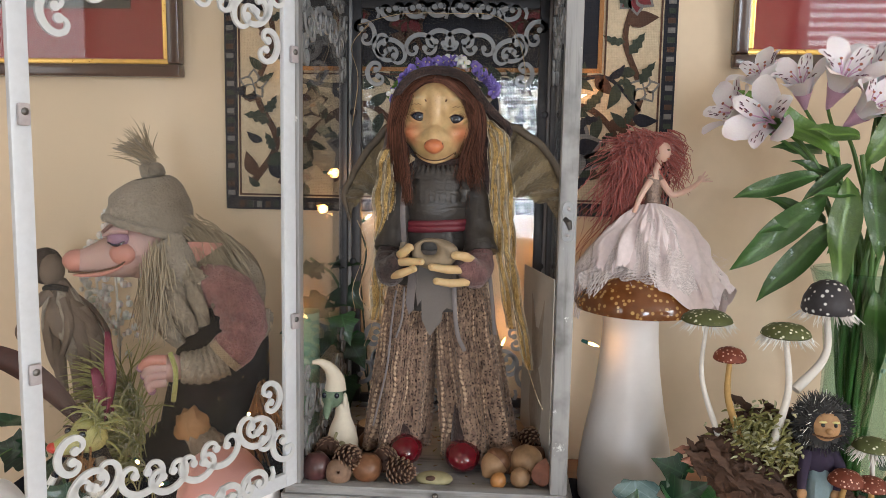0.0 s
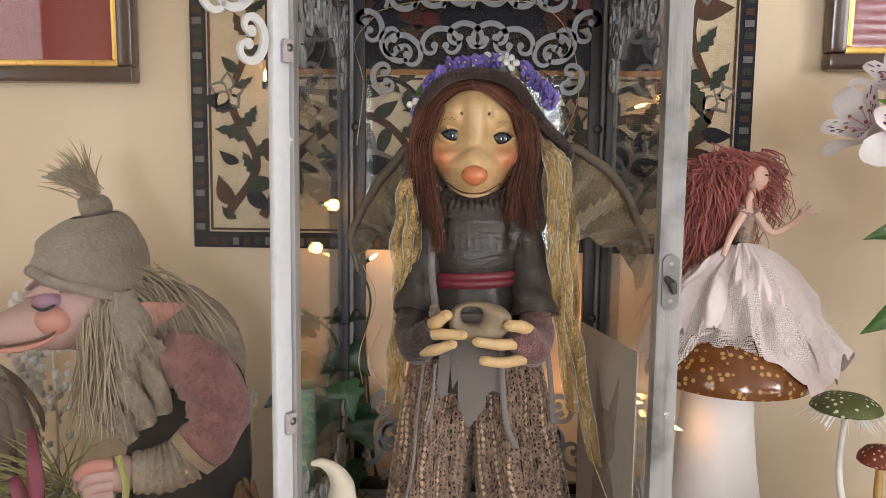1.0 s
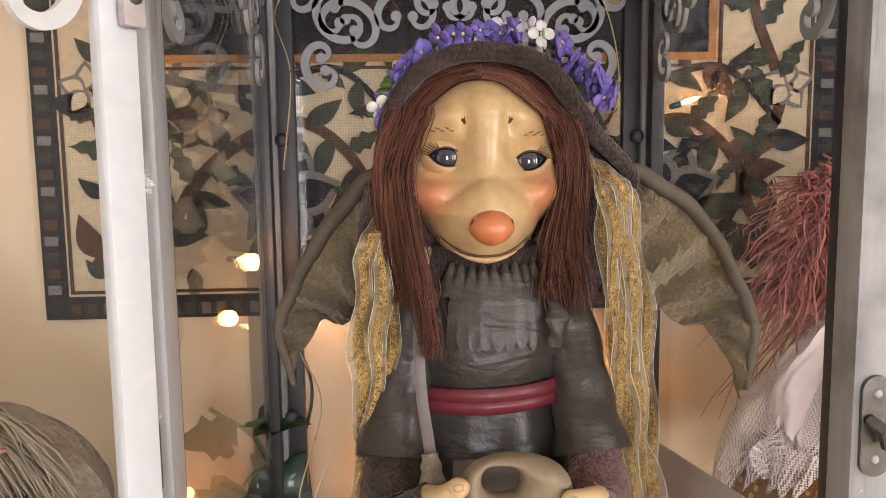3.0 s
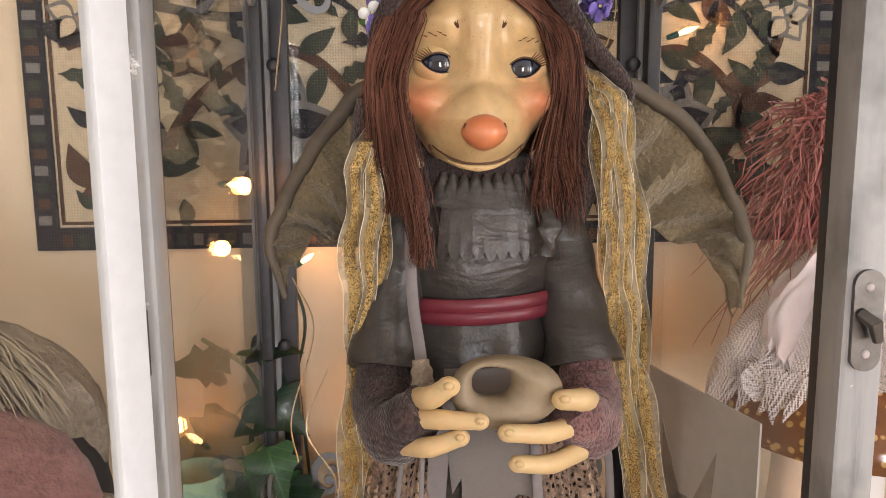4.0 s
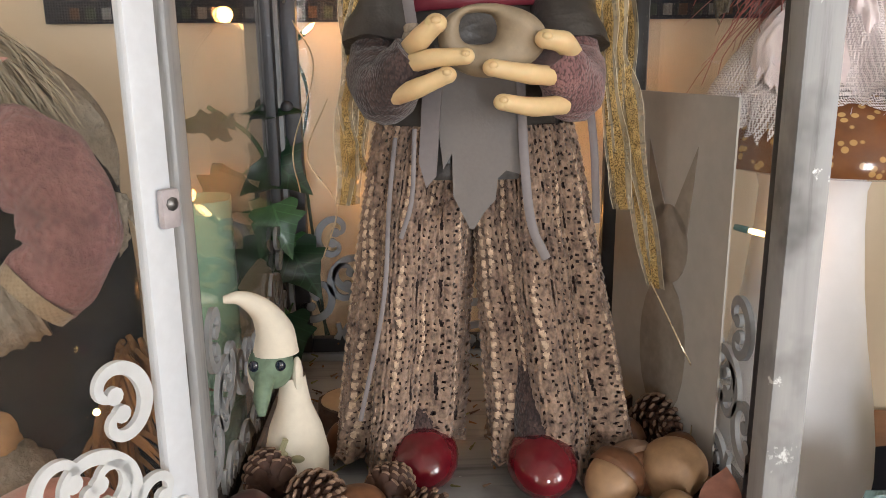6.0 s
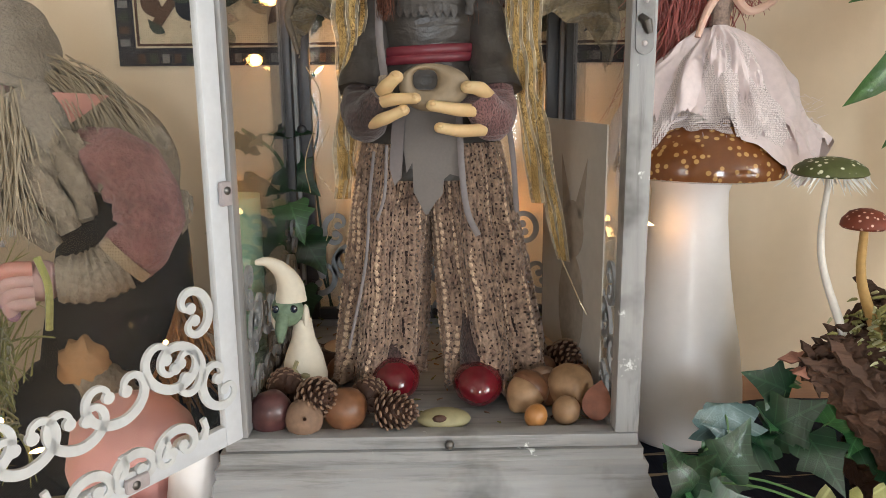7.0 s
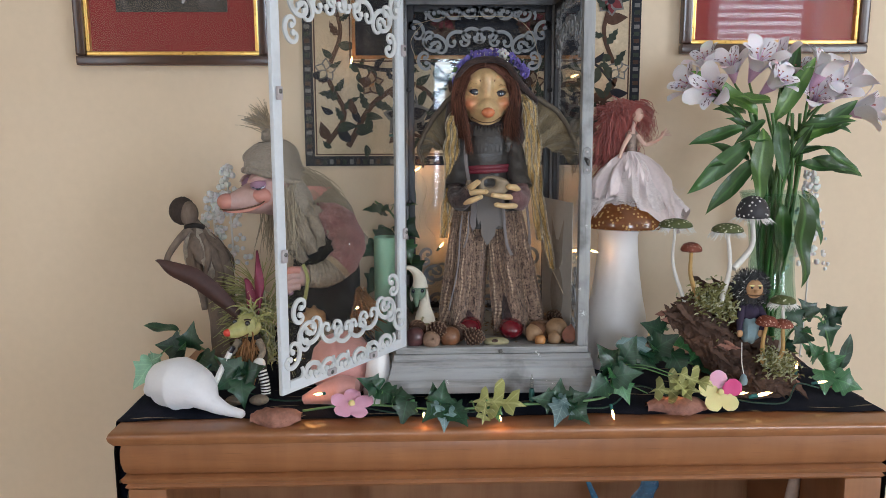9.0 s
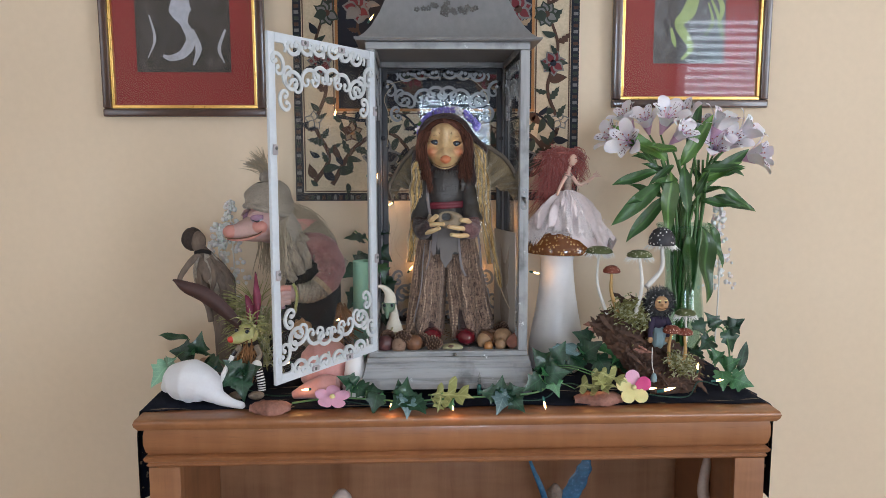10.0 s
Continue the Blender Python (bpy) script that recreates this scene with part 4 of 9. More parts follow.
for a, b, c, d in ((TX0 + 0.020, TX0 + 0.0225, TZ0 + 0.02, TZ1 - 0.02), (TX1 - 0.0225, TX1 - 0.020, TZ0 + 0.02, TZ1 - 0.02), (TX0 + 0.0225, TX1 - 0.0225, TZ0 + 0.02, TZ0 + 0.0225)):
    lines.box((a, TY - 0.0012, c), (b, TY + 0.001, d), "tap_brown")
part("line_border", lines, tap, "rust and gold lines round the field")
rng = random.Random(5)
LAYER = [0]


def lay(outline, x, z, a, k, mat, s):
    """One woven motif, lifted a hair above those before it."""
    LAYER[0] = (LAYER[0] + 1) % 9
    m = Matrix.Translation((0, -0.00012 * LAYER[0], 0)) @ FLAT @ pose(x, z, 0, 0, 0, math.degrees(a)) @ Matrix.Diagonal((k, k, 1, 1))
    s.plate(outline, m, 0.0012, mat)


def leaf_outline(fat=0.42, bend=0.12, teeth=0):
    top, low = [], []
    for i in range(9):
        t = i / 8
        w = fat * math.sin(math.pi * t ** 0.8) * (1 - 0.25 * t)
        if teeth and i % 2 and 0 < i < 8:
            w *= 0.6
        b = bend * math.sin(math.pi * t)
        top.append((t, b + w / 2))
        low.append((t, b - w / 2))
    return top[:-1] + low[:0:-1]


ROUND = [(0.5 * math.cos(i * math.pi / 6), 0.5 * math.sin(i * math.pi / 6)) for i in range(12)]


def woven_flower(s, x, z, r, petals, mat, heart, rim=None):
    for j in range(petals):
        a = 2 * math.pi * j / petals + 0.3
        if rim:
            lay(leaf_outline(0.9, 0), x, z, a, r * 1.12, rim, s)
        lay(leaf_outline(0.75, 0), x + 0.1 * r * math.cos(a), z + 0.1 * r * math.sin(a), a, r * 0.85, mat, s)
    lay(ROUND, x, z, 0, r * 0.55, heart, s)


def woven_stem(s, pts, w, leaf_mats, step, size, mat="tap_brown"):
    """A winding stem with leaves to either hand."""
    line = [(p.x, p.y) for p in spline([Vector((x, z, 0)) for x, z in pts], 10)]
    m = Matrix.Translation((0, 0.0002, 0)) @ FLAT
    s.band(line, [w * (1 - 0.5 * i / len(line)) for i in range(len(line))], m, 0.0014, mat)
    k, side = step / 2, 1
    run = 0
    for (x0, z0), (x1, z1) in zip(line, line[1:]):
        run += math.hypot(x1 - x0, z1 - z0)
        if run > k:
            k += step
            a = math.atan2(z1 - z0, x1 - x0) + side * rng.uniform(0.7, 1.3)
            side = -side
            lay(leaf_outline(rng.uniform(0.42, 0.6), rng.uniform(-0.12, 0.12), rng.random() < 0.4), x1, z1, a, size * rng.uniform(0.7, 1.2), rng.choice(leaf_mats), s)


vines = Shape()
G = ["tap_green", "tap_green", "tap_green", "tap_navy", "tap_brown"]
for cx, sg in ((-0.322, 1), (0.188, -1)):
    woven_stem(vines, [(cx - 0.02 * sg, 1.39), (cx + 0.016 * sg, 1.45), (cx - 0.012 * sg, 1.52), (cx + 0.012 * sg, 1.60), (cx - 0.01 * sg, 1.69), (cx + 0.012 * sg, 1.78), (cx, 1.93)], 0.010, G, 0.021, 0.036)
    for z, kind in ((1.53, 0), (1.655, 1), (1.76, 2), (1.86, 0)):
        x = cx + (0.016 if kind != 1 else 0.0) * sg * (1 if z > 1.6 else -1)
        if kind == 0:
            woven_flower(vines, x, z, 0.020, 5, "tap_cream", "tap_tan", "tap_grey")
        elif kind == 1:
            woven_flower(vines, x, z, 0.026, 7, "tap_red", "tap_navy", "tap_grey")
        else:
            woven_flower(vines, x, z, 0.026, 8, "tap_grey", "tap_brown", "tap_green")
part("side_weave", vines, tap, "brown vines with dark green leaves", kind="stuff")
low = Shape()
for cx, sg in ((-0.20, 1), (-0.02, -1), (0.10, 1)):
    woven_stem(low, [(cx - 0.10 * sg, 1.39), (cx - 0.05 * sg, 1.47), (cx + 0.02 * sg, 1.505), (cx + 0.07 * sg, 1.46), (cx + 0.045 * sg, 1.41), (cx, 1.42)], 0.011, G, 0.017, 0.036)
    woven_stem(low, [(cx - 0.09 * sg, 1.54), (cx - 0.02 * sg, 1.53), (cx + 0.05 * sg, 1.545), (cx + 0.10 * sg, 1.50)], 0.008, G, 0.017, 0.032, "tap_navy")
    woven_flower(low, cx + 0.01 * sg, 1.445, 0.040, 7, "tap_navy", "tap_grey", "tap_grey")
    woven_flower(low, cx - 0.055 * sg, 1.505, 0.022, 5, "tap_tan", "tap_gold", "tap_brown")
    woven_flower(low, cx + 0.085 * sg, 1.405, 0.02, 6, "tap_red", "tap_tan", "tap_navy")
for i in range(40):
    lay(leaf_outline(0.5, 0.1, i % 2), rng.uniform(-0.34, 0.20), rng.uniform(1.385, 1.545), rng.uniform(0, 6.3), rng.uniform(0.018, 0.034), rng.choice(G), low)
part("lower_weave", low, tap, "scrolling stems with navy blossoms", kind="stuff")
field = Shape()
for cx, sg in ((-0.22, 1), (-0.10, -1), (0.02, 1), (0.09, -1)):
    woven_stem(field, [(cx, 1.58), (cx + 0.03 * sg, 1.65), (cx - 0.02 * sg, 1.73), (cx + 0.02 * sg, 1.82), (cx, 1.88)], 0.007, ["tap_tan", "tap_grey", "tap_green", "tap_brown"], 0.019, 0.034)
    woven_flower(field, cx + 0.02 * sg, 1.62, 0.026, 6, "tap_red", "tap_gold", "tap_brown")
    woven_flower(field, cx - 0.02 * sg, 1.77, 0.03, 7, "tap_red", "tap_brown", "tap_grey")
part("field_weave", field, tap, "red blossoms on tan stems", kind="stuff")

# ---- cloth runner along the top ----
run = Shape()


def runner_at(u, v):
    x = lerp(-0.66, 0.585, u)
    y = lerp(0.690, 1.0, v) + 0.004 * math.sin(x * 23)
    z = TOP + 0.0022 + 0.0008 * math.sin(x * 60 + y * 40)
    for edge, sg in ((-0.606, -1), (0.527, 1)):
        over = (x - edge) * sg
        if over > 0:
            return (edge + sg * (0.004 + 0.012 * math.sin(y * 50) ** 2), y, z - 0.006 - over * 3.2)
    return (x, y, z)


run.grid(runner_at, 90, 16, "runner_cloth")
run.grid(lambda u, v: Vector(runner_at(u, v)) - Vector((0, 0, 0.0012)), 90, 16, "runner_cloth")
solid("table_runner", run, "dark navy woven runner lying across the bookcase top", "runner", base=(-0.04, 0.85, TOP))

# ---- the standing doll in the lantern: one plain mesh ----
rng = random.Random(11)
d = Shape()
CX = -0.058
for x, y in ((-0.088, 0.818), (-0.022, 0.806)):
    d.ball((x, y + 0.011, 1.1035), (0.0200, 0.028, 0.0172), "shoe_red", 22, 14)
    d.tube([(x, y + 0.02, 1.11), (x, y + 0.04, 1.16)], 0.014, "knit_brown", 10)


def trouser(top_x, hem_x, top_r, hem_r, phase):
    """One wide knitted leg: hanging folds, ribs, bobbles and open eyelets over a dark lining, ragged hem."""
    cols, rows = 88, 66
    na, nz = cols * 4, rows * 4

    def at(i, j, swell):
        t, a = i / nz, 2 * math.pi * j / na
        cx, r = lerp(top_x, hem_x, t ** 0.9), lerp(top_r, hem_r, t ** 0.75)
        fold = 1 + (0.03 + 0.17 * t) * math.sin(6 * a + phase + 0.8 * math.sin(3 * t)) + 0.05 * t * math.sin(11 * a + 2 * phase)
        z = lerp(1.290, 1.095, t) + (0.004 * math.sin(9 * a + phase) + 0.003 * math.sin(23 * a)) * max(0, 20 * t - 19)
        r = r * fold * (1.03 if t > 0.99 else 1.0) + swell
        return (cx + r * math.cos(a), 0.862 + 0.92 * r * math.sin(a) - 0.008 * t, z)

    def stitch(i, j):
        """Swell of the yarn, and whether the spot is a bobble or a hole."""
        c, row = j / 4 + 0.7 * math.sin(i * 0.03 + phase) + 0.3 * math.sin(i * 0.11), i / 4 + 0.5 * math.sin(j * 0.06) + 0.2 * math.sin(j * 0.31)
        g = c % 6 + 2
        if g < 4:
            return 0.0015 * abs(math.sin(math.pi * g)) * (0.7 + 0.3 * math.cos(2 * math.pi * row + 2 * g)) - 0.0007 * (g > 2), 2 if abs(g - 3) < 0.3 and math.sin(row * 2.1 + 5 * math.sin(row * 0.37 + c)) > 0.3 else 0
        lane = int((g - 4) / 2)
        u, v = (g - 4) % 2 - 1, (row + 2 * lane + 3 * int(c / 6)) % 4 - 2
        bob = math.exp(-u * u / 0.40) * (0.70 + 0.30 * math.cos(math.pi * v + 2.2 * abs(u)))
        eye = max(math.exp(-((u - 0.75) ** 2 + (abs(v) - 1.35) ** 2) / 0.10), math.exp(-((u + 0.75) ** 2 + (abs(v) - 1.35) ** 2) / 0.10))
        return 0.0017 * bob - 0.0006 * eye + 0.0003 * math.sin(6.28 * row), 1 if bob > 0.45 and math.sin(3.9 * int(c / 2) + 0.9 * math.sin(row * 0.21 + c) + phase) > 0.25 else (2 if eye > 0.5 else 0)

    vs, soft, pale = [], [], []
    kinds = {}
    for i in range(nz + 1):
        for j in range(na):
            h, k = stitch(i, j)
            vs.append(at(i, j, h))
            kinds[i, j] = k
    for i, j in product(range(nz), range(na)):
        k = (j + 1) % na
        kind = kinds[i, j]
        if kind == 2:
            continue
        (pale if kind == 1 else soft).append((i * na + j, (i + 1) * na + j, (i + 1) * na + k, i * na + k))
    d.add(vs, soft, "knit_yarn")
    o = len(d.v) - len(vs)
    d.f += [tuple(q + o for q in f) for f in pale]
    d.m += ["yarn_pale"] * len(pale)
    n1, n2 = 44, 88
    inner = [at(i * nz * 0.95 / n1, j * na / n2, -0.0045) for i in range(n1 + 1) for j in range(n2)]
    d.add(inner, [(i * n2 + j, (i + 1) * n2 + j, (i + 1) * n2 + (j + 1) % n2, i * n2 + (j + 1) % n2) for i, j in product(range(n1), range(n2))], "knit_brown")


trouser(-0.082, -0.103, 0.029, 0.0335, -0.6)
trouser(-0.031, -0.004, 0.029, 0.0405, -1.3)
d.lathe([(0.051, 1.262), (0.0525, 1.275), (0.050, 1.30), (0.044, 1.33), (0.040, 1.345), (0.0385, 1.352), (0.0375, 1.358), (0.0395, 1.364), (0.0405, 1.37), (0.0412, 1.376), (0.041, 1.381), (0.0412, 1.387), (0.0413, 1.393), (0.0415, 1.398), (0.038, 1.408), (0.026, 1.416), (0.020, 1.42)], (CX, 0.868, 0), "leather", 48,
        lambda a, t: 1 + (0.05 * (1 - t) ** 2) * math.sin(9 * a) + 0.016 * math.sin(5 * a + 9 * t) + 0.02 * math.sin(34 * t + 2.2 * math.sin(3 * a)) * math.exp(-((t - 0.62) / 0.2) ** 2), 0.76)
for z, r, k in ((1.3592, 0.0412, 0.0040), (1.3535, 0.0416, 0.0036)):
    ring = [(CX + 0.001 + r * math.cos(a), 0.868 + r * 0.80 * math.sin(a), z + 0.002 * math.cos(a)) for a in [2 * math.pi * i / 40 for i in range(41)]]
    d.tube(ring, k, "belt_red", 8, 0.45, (0, 0, 1))
# scalloped yoke and collar
def leather_strip(z0, z1, r0, r1, a0, a1, scallop, up):
    """A bent leather strip with a scalloped upper or lower edge and real thickness."""
    for lift in (0.0, -0.0016):
        vs, nj = [], 96
        for i in range(9):
            t = i / 8
            for j in range(nj + 1):
                a = math.pi * lerp(a0, a1, j / nj)
                r = lerp(r0, r1, t ** 0.6) + lift
                k = (1 - t) if up else t
                z = lerp(z0, z1, t) + (1 if up else -1) * scallop * k ** 3 * abs(math.sin(j * math.pi / 10.7)) + 0.0006 * math.sin(j * 0.21)
                vs.append((CX + r * math.cos(a), 0.868 + (r * 0.76 + 0.0025) * math.sin(a), z))
        d.add(vs, [(i * (nj + 1) + j, i * (nj + 1) + j + 1, (i + 1) * (nj + 1) + j + 1, (i + 1) * (nj + 1) + j) for i, j in product(range(8), range(nj))], "leather")


leather_strip(1.412, 1.387, 0.0385, 0.0458, 1.33, 1.70, 0.0045, False)
leather_strip(1.4195, 1.408, 0.0345, 0.0425, 1.28, 1.74, 0.0050, True)
for s in (-1, 1):
    q = spline([(CX + s * 0.029, 0.842, 1.412), (CX + s * 0.0315, 0.834, 1.398), (CX + s * 0.030, 0.833, 1.384)], 8)
    d.tube(q, taper(len(q), 0.002, 0.0050, 0.0025), "leather", 14, 0.4, (1, 0, 0.2), lambda a, t: 1 + 0.25 * math.sin(2 * a + 15 * t))
d.tube([(CX, 0.868, 1.405), (CX, 0.866, 1.432)], [0.034, 0.027], "knit_brown", 40, 0.85, (1, 0, 0), lambda a, t: 1 + 0.05 * math.sin(20 * a))
# apron flap with torn edge, and thongs
flap = [(-0.022, 0.02), (-0.021, -0.020), (-0.0185, -0.042), (-0.014, -0.034), (-0.0135, -0.056), (-0.005, -0.073), (-0.003, -0.0735), (0.003, -0.064), (0.0085, -0.058), (0.0095, -0.047), (0.014, -0.043), (0.021, -0.045), (0.023, -0.018), (0.024, 0.02)]
d.plate(flap, Matrix.Translation((CX + 0.001, 0.824, 1.311)) @ pose(0, 0, 0, 86, 0, 0), 0.0018, "leather_flap")
d.plate([(-0.006, 0), (-0.008, -0.045), (-0.004, -0.058), (0.001, -0.052), (0.004, 0)], Matrix.Translation((-0.079, 0.8215, 1.318)) @ pose(0, 0, 0, 84, 0, -14), 0.0015, "leather_pale")
for pts, r in (([(-0.094, 0.838, 1.41), (-0.094, 0.83, 1.37), (-0.090, 0.815, 1.338)], 0.0028), ([(-0.100, 0.828, 1.285), (-0.104, 0.822, 1.25), (-0.108, 0.815, 1.20), (-0.122, 0.81, 1.135)], 0.0012),
               ([(-0.036, 0.823, 1.318), (-0.034, 0.816, 1.27), (-0.03, 0.815, 1.24), (-0.022, 0.815, 1.222)], 0.0024), ([(-0.09, 0.82, 1.29), (-0.092, 0.815, 1.255), (-0.098, 0.812, 1.235)], 0.0012), ([(0.0, 0.84, 1.32), (0.006, 0.838, 1.28), (0.010, 0.842, 1.235)], 0.0022)):
    q = spline(pts, 8)
    d.tube(q, r, "leather_pale", 6, 0.35, (1, 0, 0))
d.tube(spline([(-0.0905, 0.812, 1.340), (-0.0895, 0.808, 1.328), (-0.0885, 0.807, 1.318)], 5), taper(11, 0.004, 0.0058, 0.0052), "cloth_sand", 10, ripple=lambda a, t: 1 + 0.12 * math.sin(40 * t))
# arms, cuffs and fingers
for sg in (-1, 1):
    X = lambda o: CX + sg * o
    q = spline([(X(0.034), 0.868, 1.406), (X(0.042), 0.862, 1.385), (X(0.047), 0.850, 1.355), (X(0.050), 0.838, 1.328)], 8)
    d.tube(q, taper(len(q), 0.0145, 0.0165, 0.016, 0.0168, 0.0195), "leather", 26, 0.95, None, lambda a, t: 1 + 0.045 * math.sin(22 * t + 2 * a) * (0.4 + t) + 0.05 * (t > 0.98) * math.sin(7 * a))
    q = spline([(X(0.0500), 0.838, 1.334), (X(0.0505), 0.828, 1.318), (X(0.046), 0.805, 1.309), (X(0.038), 0.792, 1.318), (X(0.031), 0.788, 1.326)], 8)
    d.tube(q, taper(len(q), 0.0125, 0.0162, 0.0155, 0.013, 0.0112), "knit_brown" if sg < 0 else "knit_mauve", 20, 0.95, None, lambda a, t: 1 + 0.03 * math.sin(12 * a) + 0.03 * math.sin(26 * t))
FING = (((-0.098, 0.790, 1.320), (-0.083, 0.776, 1.3245), (-0.0675, 0.770, 1.3255), 0.0044), ((-0.099, 0.790, 1.308), (-0.088, 0.777, 1.312), (-0.0755, 0.773, 1.3175), 0.0046), ((-0.092, 0.792, 1.328), (-0.0865, 0.779, 1.3335), (-0.080, 0.774, 1.3395), 0.0052),
        ((-0.020, 0.790, 1.316), (-0.038, 0.775, 1.3175), (-0.0555, 0.769, 1.3205), 0.0046), ((-0.020, 0.790, 1.303), (-0.036, 0.777, 1.303), (-0.0505, 0.772, 1.3055), 0.0045), ((-0.017, 0.790, 1.326), (-0.023, 0.778, 1.331), (-0.0315, 0.774, 1.3325), 0.0052))
for a, b, c, r in FING:
    q = spline([a, b, c], 7)
    d.tube(q, [r * (1.04 - 0.2 * i / (len(q) - 1) + 0.06 * math.exp(-((i - 7) / 1.5) ** 2)) for i in range(len(q))], "fingers", 12)
    d.ball(c, (r * 0.98, r * 0.84, r * 0.84), "fingers", 14, 10)
    d.ball((c[0], c[1] - r * 0.62, c[2] + r * 0.22), (r * 0.5, r * 0.3, r * 0.4), "doll_face", 10, 6)
# head
HC = Vector((CX, 0.872, 1.473))
FX = -0.060
HEAD_Z = (1.4200, 1.4218, 1.4255, 1.4308, 1.4370, 1.4430, 1.4490, 1.4560, 1.4660, 1.4800, 1.4950, 1.5060, 1.5150, 1.5210, 1.5240)
HEAD_W = (0.0010, 0.0080, 0.0150, 0.0210, 0.0258, 0.0300, 0.0350, 0.0400, 0.0412, 0.0400, 0.0370, 0.0312, 0.0235, 0.0140, 0.0010)


def half_width(z):
    """Half the width of the head at a height: pointed chin, broad muzzle, full cheeks."""
    for i in range(len(HEAD_Z) - 1):
        if z <= HEAD_Z[i + 1]:
            t = max(0.0, (z - HEAD_Z[i]) / (HEAD_Z[i + 1] - HEAD_Z[i]))
            w = [HEAD_W[min(max(i + k, 0), len(HEAD_W) - 1)] for k in (-1, 0, 1, 2)]
            return max(0.0008, 0.5 * (2 * w[1] + (w[2] - w[0]) * t + (2 * w[0] - 5 * w[1] + 4 * w[2] - w[3]) * t * t + (3 * w[1] - w[0] - 3 * w[2] + w[3]) * t**3))
    return 0.0008


def bump_at(u, z, cu, cz, su, sz):
    return math.exp(-((u - cu) / su) ** 2 - ((z - cz) / sz) ** 2)


def face_y(x, z):
    """How far forward the modelled face lies at (x, z)."""
    u, w = x - FX, half_width(z)
    g = math.sqrt(max(0.0, 1 - (u / w) ** 2))
    deep = 0.036 * min(1.0, w / 0.036) ** 0.75
    tall = 0.0205 + (0.007 * math.exp(-(u / 0.015) ** 2) if z > 1.4395 else 0.0)
    q = (u / 0.0285) ** 2 + ((z - 1.4395) / tall) ** 2
    out = 0.0115 * max(0.0, 1 - q) ** 0.7 + 0.0065 * math.exp(-1.1 * q)
    out += 0.0045 * math.exp(-(u / 0.0125) ** 2) * math.exp(-((z - 1.472) / 0.020) ** 4) + 0.0045 * bump_at(u, z, 0, 1.503, 0.014, 0.009)
    for s in (-1, 1):
        out -= 0.0085 * bump_at(u, z, s * 0.0200, 1.4758, 0.0115, 0.0090)
        out += 0.0045 * bump_at(u, z, s * 0.0235, 1.4955, 0.014, 0.0070)
        out -= 0.0034 * bump_at(u, z, s * 0.0105, 1.4935, 0.0042, 0.010)
        out += 0.0095 * bump_at(u, z, s * 0.0295, 1.4590, 0.0110, 0.0090)
        out -= 0.0014 * bump_at(u, z, s * 0.024, 1.4665, 0.014, 0.0018)
    return HC.y - deep * g - out * min(1.0, g * 3)


head, hv, nz, na = Shape(), [], 110, 128
for i in range(nz + 1):
    z = lerp(HEAD_Z[0], HEAD_Z[-1], 0.5 - 0.5 * math.cos(math.pi * i / nz))
    w = half_width(z)
    for j in range(na):
        a = 2 * math.pi * j / na
        x = FX + w * math.cos(a)
        hv.append((x, face_y(x, z), z) if math.sin(a) < 0 else (x, HC.y + 0.9 * w * math.sin(a), z))
head.add(hv, [(i * na + j, i * na + (j + 1) % na, (i + 1) * na + (j + 1) % na, (i + 1) * na + j) for i, j in product(range(nz), range(na))], "doll_face")
d.join(head)


def face_at(x, z, proud=0.0):
    """The point of the face's surface straight ahead of (x, z)."""
    return Vector((x, face_y(x, z) - proud, z))


nose_y = face_y(FX, 1.4435)
d.ball((FX, nose_y - 0.0018, 1.4435), (0.0107, 0.0098, 0.0084), "nose_orange", 32, 22, lambda n: 1 - 0.16 * max(0, -n.z) * abs(n.x) + 0.05 * n.z)
for s in (-1, 1):
    d.ball((FX + s * 0.0088, nose_y - 0.0050, 1.4462), (0.0011, 0.0011, 0.0022), "mouth_line", 8, 6)
mouth = [face_at(FX - 0.001 + 0.0215 * u, 1.4292 + 0.0085 * abs(u) ** 2.2, 0.0001) for u in [-1 + i / 14 for i in range(29)]]
d.tube(mouth, taper(29, 0.0006, 0.0010, 0.0006), "mouth_line", 6)
lip = [p + Vector((0, 0.0002, -0.0021)) for p in mouth[4:-4]]
d.tube(lip, taper(len(lip), 0.0004, 0.0018, 0.0004), "doll_face", 8)
for s in (-1, 1):
    d.ball(face_at(FX - 0.001 + s * 0.0222, 1.4372), (0.0014, 0.0008, 0.0020), "mouth_line", 8, 6)


